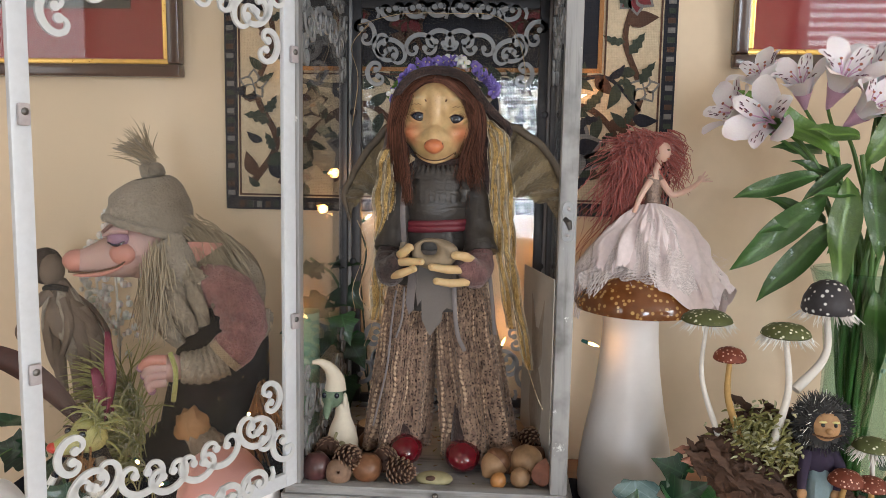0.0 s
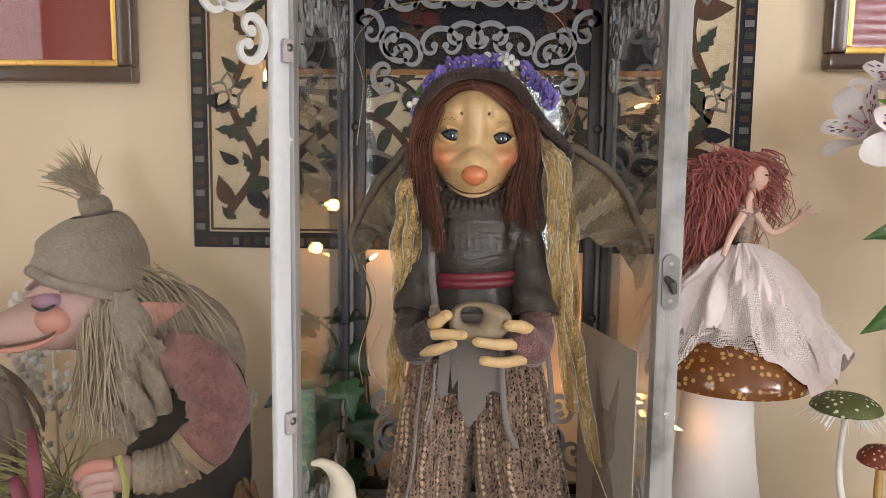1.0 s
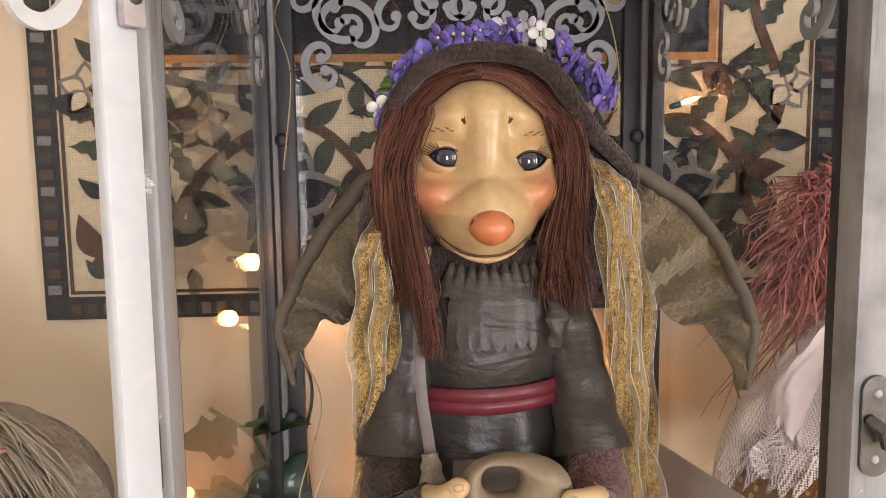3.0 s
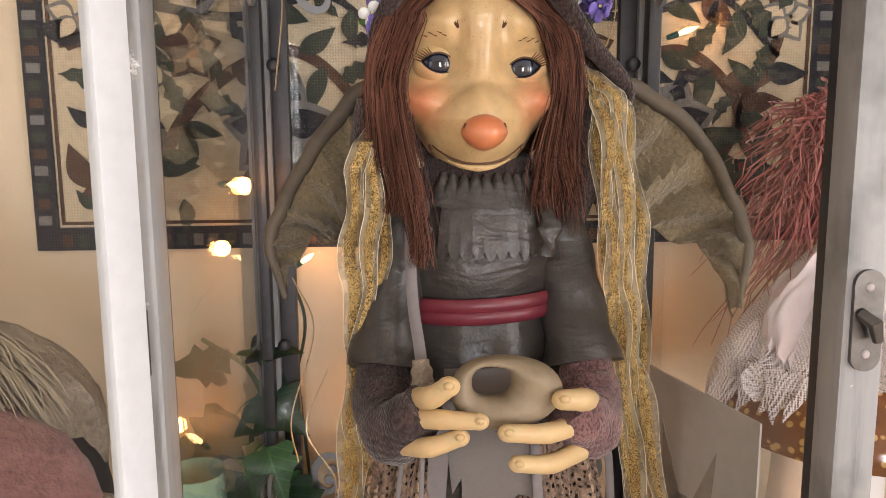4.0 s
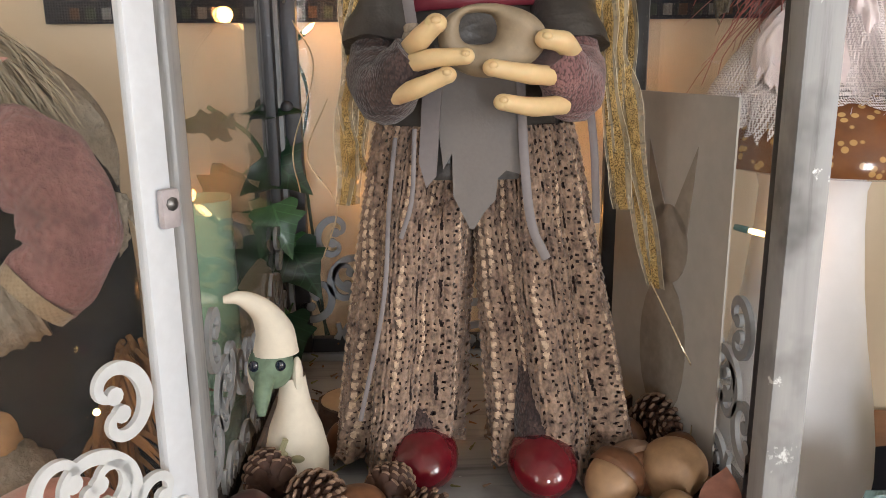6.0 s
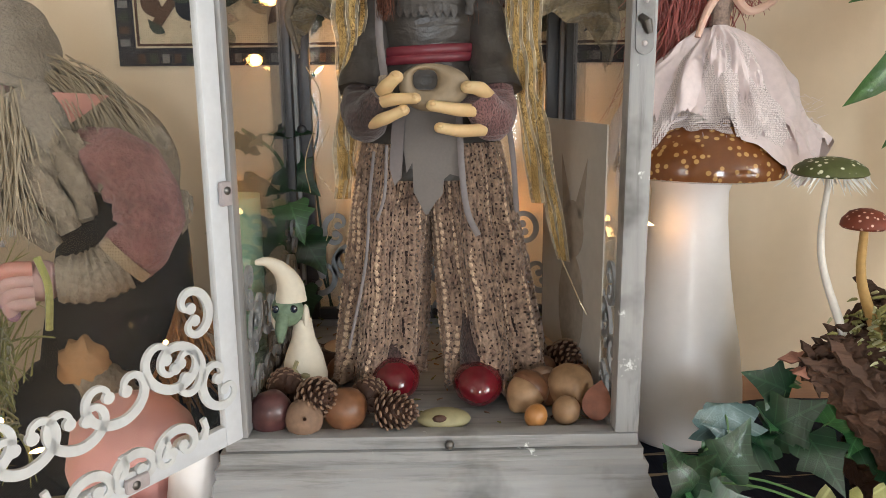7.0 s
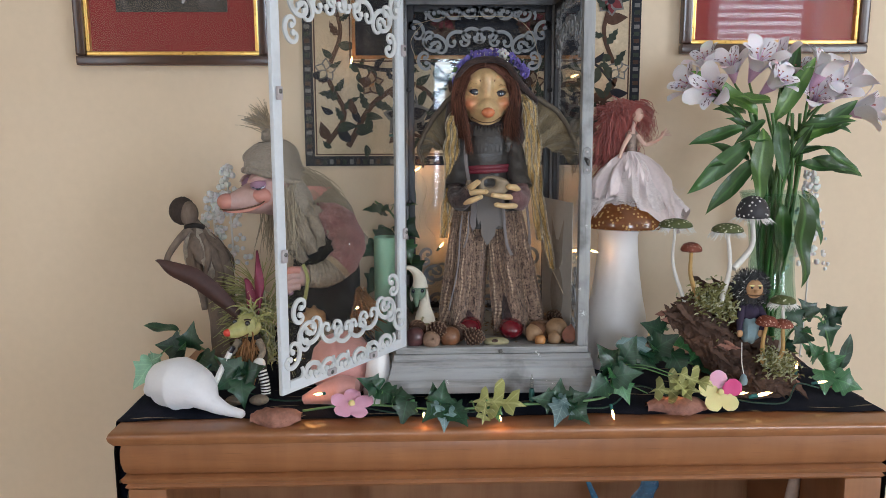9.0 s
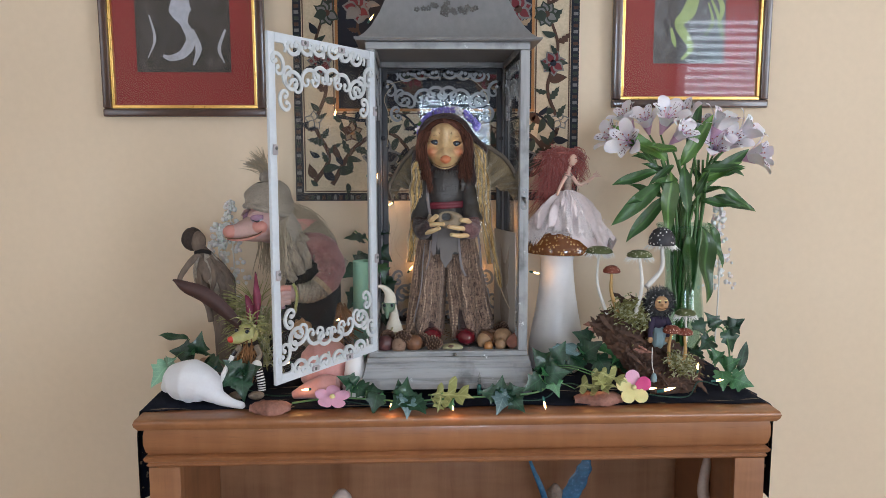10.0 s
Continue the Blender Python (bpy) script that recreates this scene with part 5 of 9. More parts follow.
def eye(x, z, s):
    """A glossy ball between two modelled lids, the outer corner raised, with a few lashes."""
    r, lid = 0.0116, 0.0128
    c = Vector((x, face_y(x, z) + 0.0058, z))
    d.ball(c, r, "eye_black", 28, 20)
    tilt = radians(9) * s

    def on(a, e, k):
        px, pz = k * math.sin(a) * math.cos(e), k * math.sin(e)
        return c + Vector((px * math.cos(tilt) - pz * math.sin(tilt), -k * math.cos(a) * math.cos(e), px * math.sin(tilt) + pz * math.cos(tilt)))

    def edge(a, up):
        k = max(0.0, 1 - (abs(a) / radians(46)) ** 2.0)
        return radians(24 if up else -21) * k
    for up in (True, False):
        sg = 1 if up else -1
        vs, na, ne = [], 28, 10
        for i in range(ne + 1):
            for j in range(na + 1):
                a = radians(lerp(-95, 95, j / na))
                e0 = edge(a, up)
                e = lerp(e0, sg * radians(82), i / ne)
                k = lid + (0.0007 * math.exp(-(i / 1.6) ** 2)) - (0.0006 if i == 0 else 0)
                vs.append(on(a, e, k))
        d.add(vs, [(i * (na + 1) + j, (i + 1) * (na + 1) + j, (i + 1) * (na + 1) + j + 1, i * (na + 1) + j + 1) for i, j in product(range(ne), range(na))], "doll_face")
        line = [on(radians(lerp(-47, 47, j / 16)), edge(radians(lerp(-47, 47, j / 16)), up), lid - 0.0002) for j in range(17)]
        d.tube(line, taper(17, 0.0003, 0.0006 if up else 0.00035, 0.0003), "mouth_line", 5)
    for k in range(7):
        a = s * radians(22 + 4 * k)
        p = on(a, edge(a, True), lid)
        d.tube([p, p + Vector((s * (0.0022 + 0.0005 * k), -0.0012, 0.0030 - 0.00025 * k))], [0.0004, 0.0001], "mouth_line", 4)
    for k in range(5):
        b = face_at(x + s * (0.001 + 0.0022 * k) - s * 0.004, z + 0.0125 + 0.0012 * (k % 2), 0.0001)
        d.tube([b, b + Vector((s * 0.0022, -0.0003, 0.0007))], [0.0003, 0.0001], "mouth_line", 4)
    b = face_at(FX + s * 0.0105, 1.4925, 0.0003)
    for k in (-1, 0, 1):
        d.tube([b, b + Vector((0.0016 * k + s * 0.002, -0.0003, 0.0042))], [0.0006, 0.0002], "mouth_line", 4)


eye(-0.0790, 1.4765, -1)
eye(-0.0385, 1.4742, 1)
# hair in many fine strands from a parting, over a solid under-layer
HAIR_Z = (1.512, 1.505, 1.496, 1.481, 1.465, 1.450, 1.434, 1.416, 1.392, 1.370)
HAIR = {-1: ((0.0135, 0.0215, 0.0290, 0.0350, 0.0388, 0.0385, 0.0335, 0.0300, 0.0265, 0.0255), (0.030, 0.038, 0.046, 0.051, 0.053, 0.0525, 0.051, 0.048, 0.040, 0.032)),
        1: ((0.0150, 0.0225, 0.0290, 0.0355, 0.0385, 0.0370, 0.0300, 0.0255, 0.0285, 0.036), (0.032, 0.040, 0.046, 0.050, 0.051, 0.050, 0.0485, 0.0465, 0.044, 0.041))}
for s in (-1, 1):
    base = spline([(CX + s * 0.006, 0.864, 1.520), (CX + s * 0.036, 0.862, 1.502), (CX + s * 0.0455, 0.862, 1.47), (CX + s * 0.0435, 0.858, 1.445), (CX + s * 0.042, 0.856, 1.428)], 7)
    d.tube(base, taper(len(base), 0.006, 0.0085, 0.0085, 0.0075, 0.004), "hair_auburn", 14, 0.8)
    inner, outer = HAIR[s]
    for i in range(2000):
        u, w = rng.random(), rng.random()
        fly = rng.random() < 0.14
        j = 0.0045 if fly else 0.0019
        last = rng.choice((7, 7, 7, 7, 8) if s < 0 else (6, 6, 6, 6, 6, 7)) if u < 0.4 else rng.choice((5, 6, 6, 7) if s < 0 else (5, 6, 6))
        pts = []
        for o, z in ((rng.uniform(-0.001, 0.002), 1.5135 + 0.0095 * u), (lerp(0.010, 0.029, u), lerp(1.5118, 1.5165, u)), (lerp(0.0225, 0.0405, u), lerp(1.5030, 1.5045, u))):
            x = FX - 0.003 + s * o
            pts.append((x, min(face_y(x, z) - 0.0012, 0.860) - 0.0045 * w, z))
        drift = rng.uniform(-1, 1)
        for k in range(2, last + 1):
            if k == 5 and last > 5:
                continue
            z = HAIR_Z[k] + rng.uniform(-0.001, 0.001)
            o = lerp(inner[k], outer[k], u) + j * drift * (0.4 + k / 7) + rng.uniform(-j, j) * 0.4
            x = FX + s * o
            if z > 1.44:
                y = min(face_y(x, z) - 0.0012, 0.858) - 0.0045 * w
            else:
                y = lerp(0.846, 0.829, min(1, (1.44 - z) / 0.05)) + 0.010 * u - 0.004 * w
            pts.append((x, y, z))
        x, y, z = pts[-1]
        if s > 0 and rng.random() < 0.10:
            x, y, z = x + 0.004, y - 0.002, z - rng.uniform(0.012, 0.030)
            pts.append((x, y, z))
        pts.append((x + rng.uniform(-0.003, 0.003), y - 0.001, z - rng.uniform(0.003, 0.013)))
        q = spline(pts, 3)
        k = rng.uniform(0.6, 1.0) * (0.6 if fly else 1)
        d.tube(q, taper(len(q), 0.0004 * k, 0.00052 * k, 0.00052 * k, 0.00045 * k, 0.0003 * k, 0.0001), rng.choice(("hair_auburn", "hair_auburn", "hair_auburn", "hair_copper", "hair_copper", "hair_dark")), 3)
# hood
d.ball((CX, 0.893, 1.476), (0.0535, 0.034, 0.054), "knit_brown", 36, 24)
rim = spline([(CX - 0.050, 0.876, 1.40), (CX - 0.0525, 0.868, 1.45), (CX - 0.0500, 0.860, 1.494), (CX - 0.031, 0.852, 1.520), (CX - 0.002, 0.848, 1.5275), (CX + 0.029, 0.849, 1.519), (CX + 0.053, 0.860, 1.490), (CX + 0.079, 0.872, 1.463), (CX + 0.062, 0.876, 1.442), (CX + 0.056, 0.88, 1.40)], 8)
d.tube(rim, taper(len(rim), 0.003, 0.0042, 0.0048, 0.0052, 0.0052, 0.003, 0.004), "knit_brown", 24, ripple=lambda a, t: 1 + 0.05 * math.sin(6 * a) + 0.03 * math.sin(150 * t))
d.add([(CX + 0.040, 0.872, 1.505), (CX + 0.080, 0.873, 1.463), (CX + 0.046, 0.876, 1.40), (CX + 0.03, 0.895, 1.45)], [(0, 1, 2), (0, 2, 3), (0, 3, 1), (1, 3, 2)], "knit_brown")
for s in (-1, 1):
    q = spline([(CX + s * 0.048, 0.885, 1.46), (CX + s * 0.052, 0.882, 1.42), (CX + s * 0.046, 0.876, 1.385)], 6)
    d.tube(q, taper(len(q), 0.016, 0.016, 0.008), "knit_brown", 14)
# wreath of small violet blossoms along the crown
for i in range(95):
    u = rng.random()
    a = lerp(radians(172), radians(22), u)
    r = 1 + rng.uniform(-0.02, 0.05)
    c = Vector((CX + 0.006 + 0.060 * r * math.cos(a), 0.870 + rng.uniform(-0.012, 0.012), 1.482 + 0.056 * r * math.sin(a) + 0.002))
    if 0.62 < u < 0.7 and rng.random() < 0.5:
        mt = "petal_white"
    else:
        mt = "petal_violet" if rng.random() < 0.88 else "petal_white"
    size = rng.uniform(0.0032, 0.0048)
    turn = Euler((rng.uniform(-0.7, 0.7), rng.uniform(-0.7, 0.7), rng.uniform(0, 3))).to_matrix().to_4x4()
    for j in range(4):
        b = j * math.pi / 2
        d.ball(c + turn.to_3x3() @ Vector((size * math.cos(b), -0.001, size * math.sin(b))), (size * 0.75, size * 0.28, size * 0.75), mt, 7, 5, None, turn.to_3x3())
    d.ball(c + Vector((0, -0.0022, 0)), 0.0009, "orchid_yellow", 5, 4)
for i in range(12):
    a = radians(rng.uniform(30, 165))
    c = Vector((CX + 0.006 + 0.064 * math.cos(a), 0.872, 1.482 + 0.060 * math.sin(a)))
    d.ball(c, (0.006, 0.002, 0.003), "leaf_fresh", 7, 5)


# drooping winged ears: a thick rim over a crinkled membrane with a scalloped edge
def winged_ear(rim, inner, phase):
    rim = spline(rim, 8)
    inner = spline(inner, 8)
    k = min(len(rim), len(inner)) - 1
    vs, nv = [], 12
    for i in range(k + 1):
        for j in range(nv + 1):
            v = j / nv
            p = rim[i].lerp(inner[i], v)
            sag = 0.006 * math.sin(math.pi * v) * math.sin(5 * v + i * 0.9 + phase) + 0.0016 * math.sin(i * 2.3 + v * 14)
            p = p + Vector((0, sag + 0.004 * v, -0.006 * abs(math.sin(i * 0.42 + phase)) * v * v))
            vs.append(p)
    w = nv + 1
    fs = [(i * w + j, (i + 1) * w + j, (i + 1) * w + j + 1, i * w + j + 1) for i, j in product(range(k), range(nv))]
    d.add(vs, fs, "ear_skin")
    d.add([p + Vector((0, 0.0018, 0)) for p in vs], [f[::-1] for f in fs], "ear_skin")
    d.tube(rim, taper(len(rim), 0.0052, 0.0046, 0.004, 0.0036, 0.0016), "ear_rim", 10, ripple=lambda a, t: 1 + 0.12 * math.sin(40 * t + a))


winged_ear([(0.012, 0.884, 1.468), (0.030, 0.886, 1.466), (0.062, 0.884, 1.443), (0.082, 0.880, 1.408), (0.091, 0.875, 1.38), (0.085, 0.870, 1.348)],
           [(0.004, 0.888, 1.42), (0.012, 0.890, 1.402), (0.028, 0.888, 1.394), (0.050, 0.884, 1.389), (0.074, 0.878, 1.376), (0.084, 0.871, 1.347)], 0.4)
winged_ear([(-0.112, 0.884, 1.468), (-0.122, 0.886, 1.463), (-0.147, 0.884, 1.432), (-0.163, 0.880, 1.402), (-0.168, 0.875, 1.385), (-0.160, 0.870, 1.358)],
           [(-0.110, 0.888, 1.41), (-0.112, 0.890, 1.396), (-0.126, 0.888, 1.386), (-0.142, 0.884, 1.392), (-0.158, 0.878, 1.376), (-0.161, 0.871, 1.357)], 1.7)


# ribbons: wavy, with stiff bright edges
def ribbon(pts, w, phase, mats):
    side = 1 if pts[0][0] > -0.05 else -1
    q = spline([(CX + side * 0.040, 0.868, pts[0][2] + 0.045), (CX + side * 0.050, 0.864, pts[0][2] + 0.02)] + list(pts), 12)
    n = len(q)
    for lo, hi, mt, lift in ((-0.5, -0.47, "ribbon_edge", 0.0006), (-0.47, -0.22, "ribbon_sheer", 0), (-0.22, 0.22, "ribbon_gold", 0.0006), (0.22, 0.47, "ribbon_sheer", 0), (0.47, 0.5, "ribbon_edge", 0.0006)):
        def at(u, v):
            i = min(int(u * (n - 1)), n - 1)
            p = q[i]
            o = lerp(lo, hi, v) * w * (0.82 + 0.18 * math.sin(u * 23 + phase * 2)) + 0.0012 * math.sin(u * 41 + phase)
            tw = 0.35 * math.sin(u * 7 + phase)
            return (p.x + o * math.cos(tw), p.y - o * math.sin(tw) + 0.0028 * math.sin(u * 34 + phase + o * 240) - lift, p.z + 0.0012 * math.sin(u * 60 + phase))
        d.grid(at, n - 1, 2, mt)


for pts, w, ph, mats in (([(-0.112, 0.852, 1.43), (-0.116, 0.848, 1.38), (-0.116, 0.852, 1.32), (-0.124, 0.862, 1.245)], 0.015, 0.0, ("ribbon_sheer", "ribbon_gold")),
                         ([(-0.104, 0.85, 1.425), (-0.108, 0.845, 1.37), (-0.118, 0.85, 1.31), (-0.117, 0.858, 1.262)], 0.012, 1.4, ("ribbon_gold", "ribbon_sheer")),
                         ([(0.006, 0.862, 1.458), (0.010, 0.852, 1.40), (0.016, 0.856, 1.34), (0.028, 0.864, 1.29), (0.048, 0.866, 1.192)], 0.014, 0.7, ("ribbon_gold", "ribbon_sheer")),
                         ([(0.000, 0.86, 1.452), (0.003, 0.850, 1.39), (0.010, 0.852, 1.33), (0.026, 0.866, 1.24)], 0.013, 2.2, ("ribbon_sheer", "ribbon_gold")),
                         ([(0.012, 0.87, 1.455), (0.020, 0.862, 1.39), (0.026, 0.866, 1.31), (0.034, 0.872, 1.245)], 0.011, 3.1, ("ribbon_gold", "ribbon_gold"))):
    out = -0.007 if pts[0][0] < -0.05 else 0.004
    ribbon([(x + out, y - 0.006, z) for x, y, z in pts], w * 0.9, ph, mats)
    ribbon([(x + out * 0.2, y - 0.002, z) for x, y, z in pts], w * 0.7, ph + 2.6, mats[::-1])
solid("doll", d, "doll with auburn hair, grey leather tunic and knitted trousers", "doll", base=tuple(DOLL_BASE))

# the pierced stone in its fingers
st = Shape()


def stone_at(u, v):
    a, b = 2 * math.pi * u, 2 * math.pi * v
    inner = Vector((HOLE[0] + 0.0086 * math.cos(a), 0, HOLE[1] + 0.0076 * math.sin(a) + 0.0007 * math.sin(3 * a)))
    k = 1 + 0.03 * math.sin(3 * a + 1) + 0.05 * math.cos(2 * a)
    outer = Vector((BODY[0] + 0.0235 * k * math.cos(a), 0, BODY[1] + 0.0172 * k * math.sin(a)))
    c, s = math.cos(b), math.sin(b)
    p = inner.lerp(outer, 0.5 + 0.5 * c)
    wide = (outer - inner).length
    return (p.x, 0.7865 + min(0.0105, 0.0035 + 0.35 * wide) * math.copysign(abs(s) ** 0.8, s) * (1 + 0.06 * math.sin(4 * a)), p.z)


HOLE, BODY = (-0.0605, 1.3375), (-0.0545, 1.3325)
st.grid(stone_at, 56, 24, "stone")
solid("pierced_stone", st, "tan stone with a natural hole, held by the doll", "stone", base=(-0.056, 0.785, 1.32))

# ---- leaves as shared meshes ----
IVY = [(0, 0), (0.16, -0.12), (0.36, -0.16), (0.48, -0.02), (0.38, 0.16), (0.56, 0.30), (0.34, 0.42), (0.20, 0.60), (0, 1.0), (-0.20, 0.60), (-0.34, 0.42), (-0.56, 0.30), (-0.38, 0.16), (-0.48, -0.02), (-0.36, -0.16), (-0.16, -0.12)]
OAK = [(0, 0), (0.04, 0.10), (0.05, 0.18), (0.22, 0.15), (0.29, 0.23), (0.20, 0.29), (0.06, 0.31), (0.07, 0.39), (0.33, 0.40), (0.46, 0.51), (0.38, 0.57), (0.22, 0.54), (0.08, 0.53), (0.08, 0.61), (0.25, 0.71), (0.30, 0.84), (0.19, 0.81), (0.09, 0.73), (0.07, 0.85), (0.0, 1.0)]
OAK = OAK + [(-x, y + 0.03) for x, y in OAK[-2:0:-1]]
LANCE = [(0, 0), (0.07, 0.08), (0.14, 0.25), (0.165, 0.45), (0.14, 0.65), (0.08, 0.85), (0, 1.0), (-0.08, 0.85), (-0.14, 0.65), (-0.165, 0.45), (-0.14, 0.25), (-0.07, 0.08)]
PETAL = [(0, 0), (0.08, 0.12), (0.20, 0.35), (0.27, 0.60), (0.22, 0.85), (0.08, 0.98), (0, 1.0), (-0.08, 0.98), (-0.22, 0.85), (-0.27, 0.60), (-0.20, 0.35), (-0.08, 0.12)]


def leaf_shape(outline, mat, fold=0.25, curl=0.35, wave=0.05):
    """A thin leaf of length 1: tip along y, face along z, folded on its rib and curling down."""
    s = Shape()
    n = len(outline)
    fine = []
    for i in range(n):
        (x0, y0), (x1, y1) = outline[i], outline[(i + 1) % n]
        fine += [(x0, y0), ((x0 + x1) / 2 * 1.03, (y0 + y1) / 2)]
    n = len(fine)
    vs, fs = [], []
    for k in (1.0, 0.66, 0.33):
        for x, y in fine:
            vs.append((x * k, y, 0))
    for r in range(2):
        for i in range(n):
            j = (i + 1) % n
            fs.append((r * n + i, r * n + j, (r + 1) * n + j, (r + 1) * n + i))
    half = n // 2
    for i in range(1, half):
        a, b = 2 * n + i, 2 * n + (n - i)
        c, d_ = 2 * n + i + 1, 2 * n + (n - i - 1)
        fs.append((a, c, d_, b) if i < half - 1 else (a, c, b))
    fs.append((2 * n, 2 * n + 1, 2 * n + n - 1))

    def bend(p):
        return (p.x, p.y, fold * abs(p.x) - curl * p.y * p.y + wave * math.sin(p.y * 9 + p.x * 5))

    s.add(vs, fs, mat)
    return s.warp(bend)


LEAF = {}


def leaf_mesh(kind, mat, **bend):
    key = kind + mat + str(sorted(bend.items()))
    if key not in LEAF:
        LEAF[key] = to_mesh("leaf", leaf_shape({"ivy": IVY, "oak": OAK, "lance": LANCE, "petal": PETAL}[kind], mat, **bend), angle=80)
    return LEAF[key]


def aim(pos, tip, face, size, wide=1.0):
    """The pose of a leaf: its tip and the way it faces."""
    y = Vector(tip).normalized()
    z = Vector(face)
    z = (z - y * z.dot(y)).normalized()
    x = y.cross(z)
    m = Matrix((x, y, z)).transposed().to_4x4()
    return Matrix.Translation(pos) @ m @ Matrix.Diagonal((size * wide, size, size, 1))


def leaf(parent, kind, mat, pos, tip, face, size, wide=1.0, name="leaf", **bend):
    ob = new(name, leaf_mesh(kind, mat, **bend))
    ob.parent = parent
    ob.matrix_basis = Matrix.Translation(-BASE[parent.name]) @ aim(pos, tip, face, size, wide)
    return ob


# ---- ceramic toadstool and the fairy on it ----
MX, MY = 0.178, 0.928
shroom = thing("ceramic_mushroom", (MX, MY, TOP + 0.003), "tall ceramic mushroom with white stem and glossy speckled brown cap", "mushroom")
part("stem", Shape().lathe([(0.0, TOP + 0.004), (0.046, TOP + 0.004), (0.056, TOP + 0.014), (0.0575, TOP + 0.035), (0.056, TOP + 0.06), (0.051, TOP + 0.095), (0.044, TOP + 0.13), (0.038, TOP + 0.17), (0.034, TOP + 0.21), (0.033, TOP + 0.235), (0.038, TOP + 0.252), (0.05, TOP + 0.262)], (MX - 0.003, MY, 0), "stem_white", 44), shroom, "smooth white glazed stem")
part("cap", Shape().lathe([(0.03, TOP + 0.2622), (0.060, TOP + 0.255), (0.070, TOP + 0.250), (0.0765, TOP + 0.252), (0.078, TOP + 0.260), (0.074, TOP + 0.270), (0.064, TOP + 0.283), (0.048, TOP + 0.294), (0.028, TOP + 0.300), (0.0, TOP + 0.302)], (MX + 0.006, MY, 0), "cap_glaze", 48, lambda a, t: 1 + 0.02 * math.sin(3 * a)), shroom, "glossy brown cap with pale speckles")
rng = random.Random(21)
f = Shape()
FX, FY, FZ = 0.196, 0.945, TOP + 0.300
# skirt: broad soft cloth panels draped over the cap, with torn net below
def cap_top(x, y):
    r = math.hypot(x - MX - 0.006, y - MY) / 0.080
    return TOP + 0.252 + 0.050 * math.sqrt(max(0.0, 1 - r * r)) if r < 1 else 0.0


def drape(a0, a1, reach, hem, mat, ph, lift, fold=0.006, ragged=0.006):
    def at(u, v):
        a = radians(lerp(a0, a1, u))
        w = Vector((1.7 * math.cos(a), 1.7 * math.sin(a), ph))
        side = 1 - 0.16 * abs(2 * u - 1) ** 3
        r = lerp(0.010, reach * side * (1 + 0.16 * noise.noise(w)), v ** 0.92)
        puff = 0.0035 * v * math.sin(radians(a1 - a0) * 9 * u + ph + 2 * noise.noise(Vector((3 * u, 2 * v, ph)))) + fold * v * (noise.noise(Vector((5 * u + ph, 2.2 * v, ph))) * 1.5 + 0.5 * noise.noise(Vector((13 * u, 5 * v, ph))))
        r += puff
        x, y = FX + 1.06 * r * math.cos(a), FY + 0.9 * r * math.sin(a)
        z = FZ + 0.074 + lift - (0.074 + hem * (0.8 + 0.4 * noise.noise(w * 1.3)) + 0.030 * noise.noise(w * 3.3) * v ** 3) * v ** 1.4 + 0.6 * puff
        if v > 0.92:
            z += ragged * noise.noise(Vector((60 * u, ph, 0))) - ragged * 0.5
        return (x, y, max(z, cap_top(x, y) + 0.002 + lift))
    f.grid(at, 60, 26, mat)


drape(0, 360, 0.062, 0.000, "tulle_pink", 0.3, 0.000)
drape(-215, -95, 0.092, 0.034, "tulle_net", 1.4, 0.001, 0.010, 0.012)
drape(-130, -58, 0.082, 0.012, "tulle_net", 3.1, 0.002, 0.010, 0.012)
drape(-178, -112, 0.074, -0.004, "tulle_pink", 5.2, 0.003, 0.012, 0.012)
drape(-92, 22, 0.094, 0.046, "tulle_pink", 2.2, 0.002, 0.014, 0.010)
drape(-58, 70, 0.086, 0.026, "tulle_pink", 7.7, 0.004, 0.016, 0.010)
drape(-120, -66, 0.064, -0.022, "tulle_pink", 4.6, 0.005, 0.014, 0.012)
for k, (a, long, w) in enumerate(((-158, 0.058, 0.020), (-140, 0.030, 0.014), (-8, 0.034, 0.012), (-176, 0.040, 0.016))):
    a = radians(a)
    p = Vector((FX + 0.083 * math.cos(a), FY + 0.076 * math.sin(a), FZ - 0.002))

    def hang(u, v, p=p, a=a, long=long, w=w, k=k):
        o = (v - 0.5) * w * 1.6 * (1 - 0.55 * u) + 0.003 * math.sin(5 * u + k)
        return (p.x - o * math.sin(a) + (0.010 * u + 0.003 * math.sin(v * 9 + k)) * math.cos(a), p.y + o * math.cos(a) + 0.012 * u * math.sin(a), p.z - long * u)
    f.grid(hang, 12, 8, "tulle_net")
fz = random.Random(77)
for i in range(160):
    a = radians(fz.uniform(-200, 30))
    r = fz.uniform(0.060, 0.088)
    p = Vector((FX + r * math.cos(a), FY + 0.9 * r * math.sin(a), FZ + fz.uniform(-0.020, 0.020)))
    f.tube([p, p + Vector((0.010 * math.cos(a), 0.008 * math.sin(a), fz.uniform(-0.008, 0.008)))], [0.0003, 0.0001], "tulle_pink", 3)
f.lathe([(0.006, FZ + 0.066), (0.010, FZ + 0.072), (0.0085, FZ + 0.085), (0.012, FZ + 0.098), (0.013, FZ + 0.106), (0.009, FZ + 0.113)], (FX + 0.002, FY, 0), "bodice", 18, None, 0.75)
f.tube([(FX + 0.002, FY, FZ + 0.108), (FX + 0.004, FY, FZ + 0.118), (FX + 0.007, FY - 0.001, FZ + 0.13)], [0.010, 0.0042, 0.004], "fairy_skin", 10)
f.ball((FX + 0.010, FY - 0.003, FZ + 0.141), (0.010, 0.010, 0.013), "fairy_skin", 18, 14)
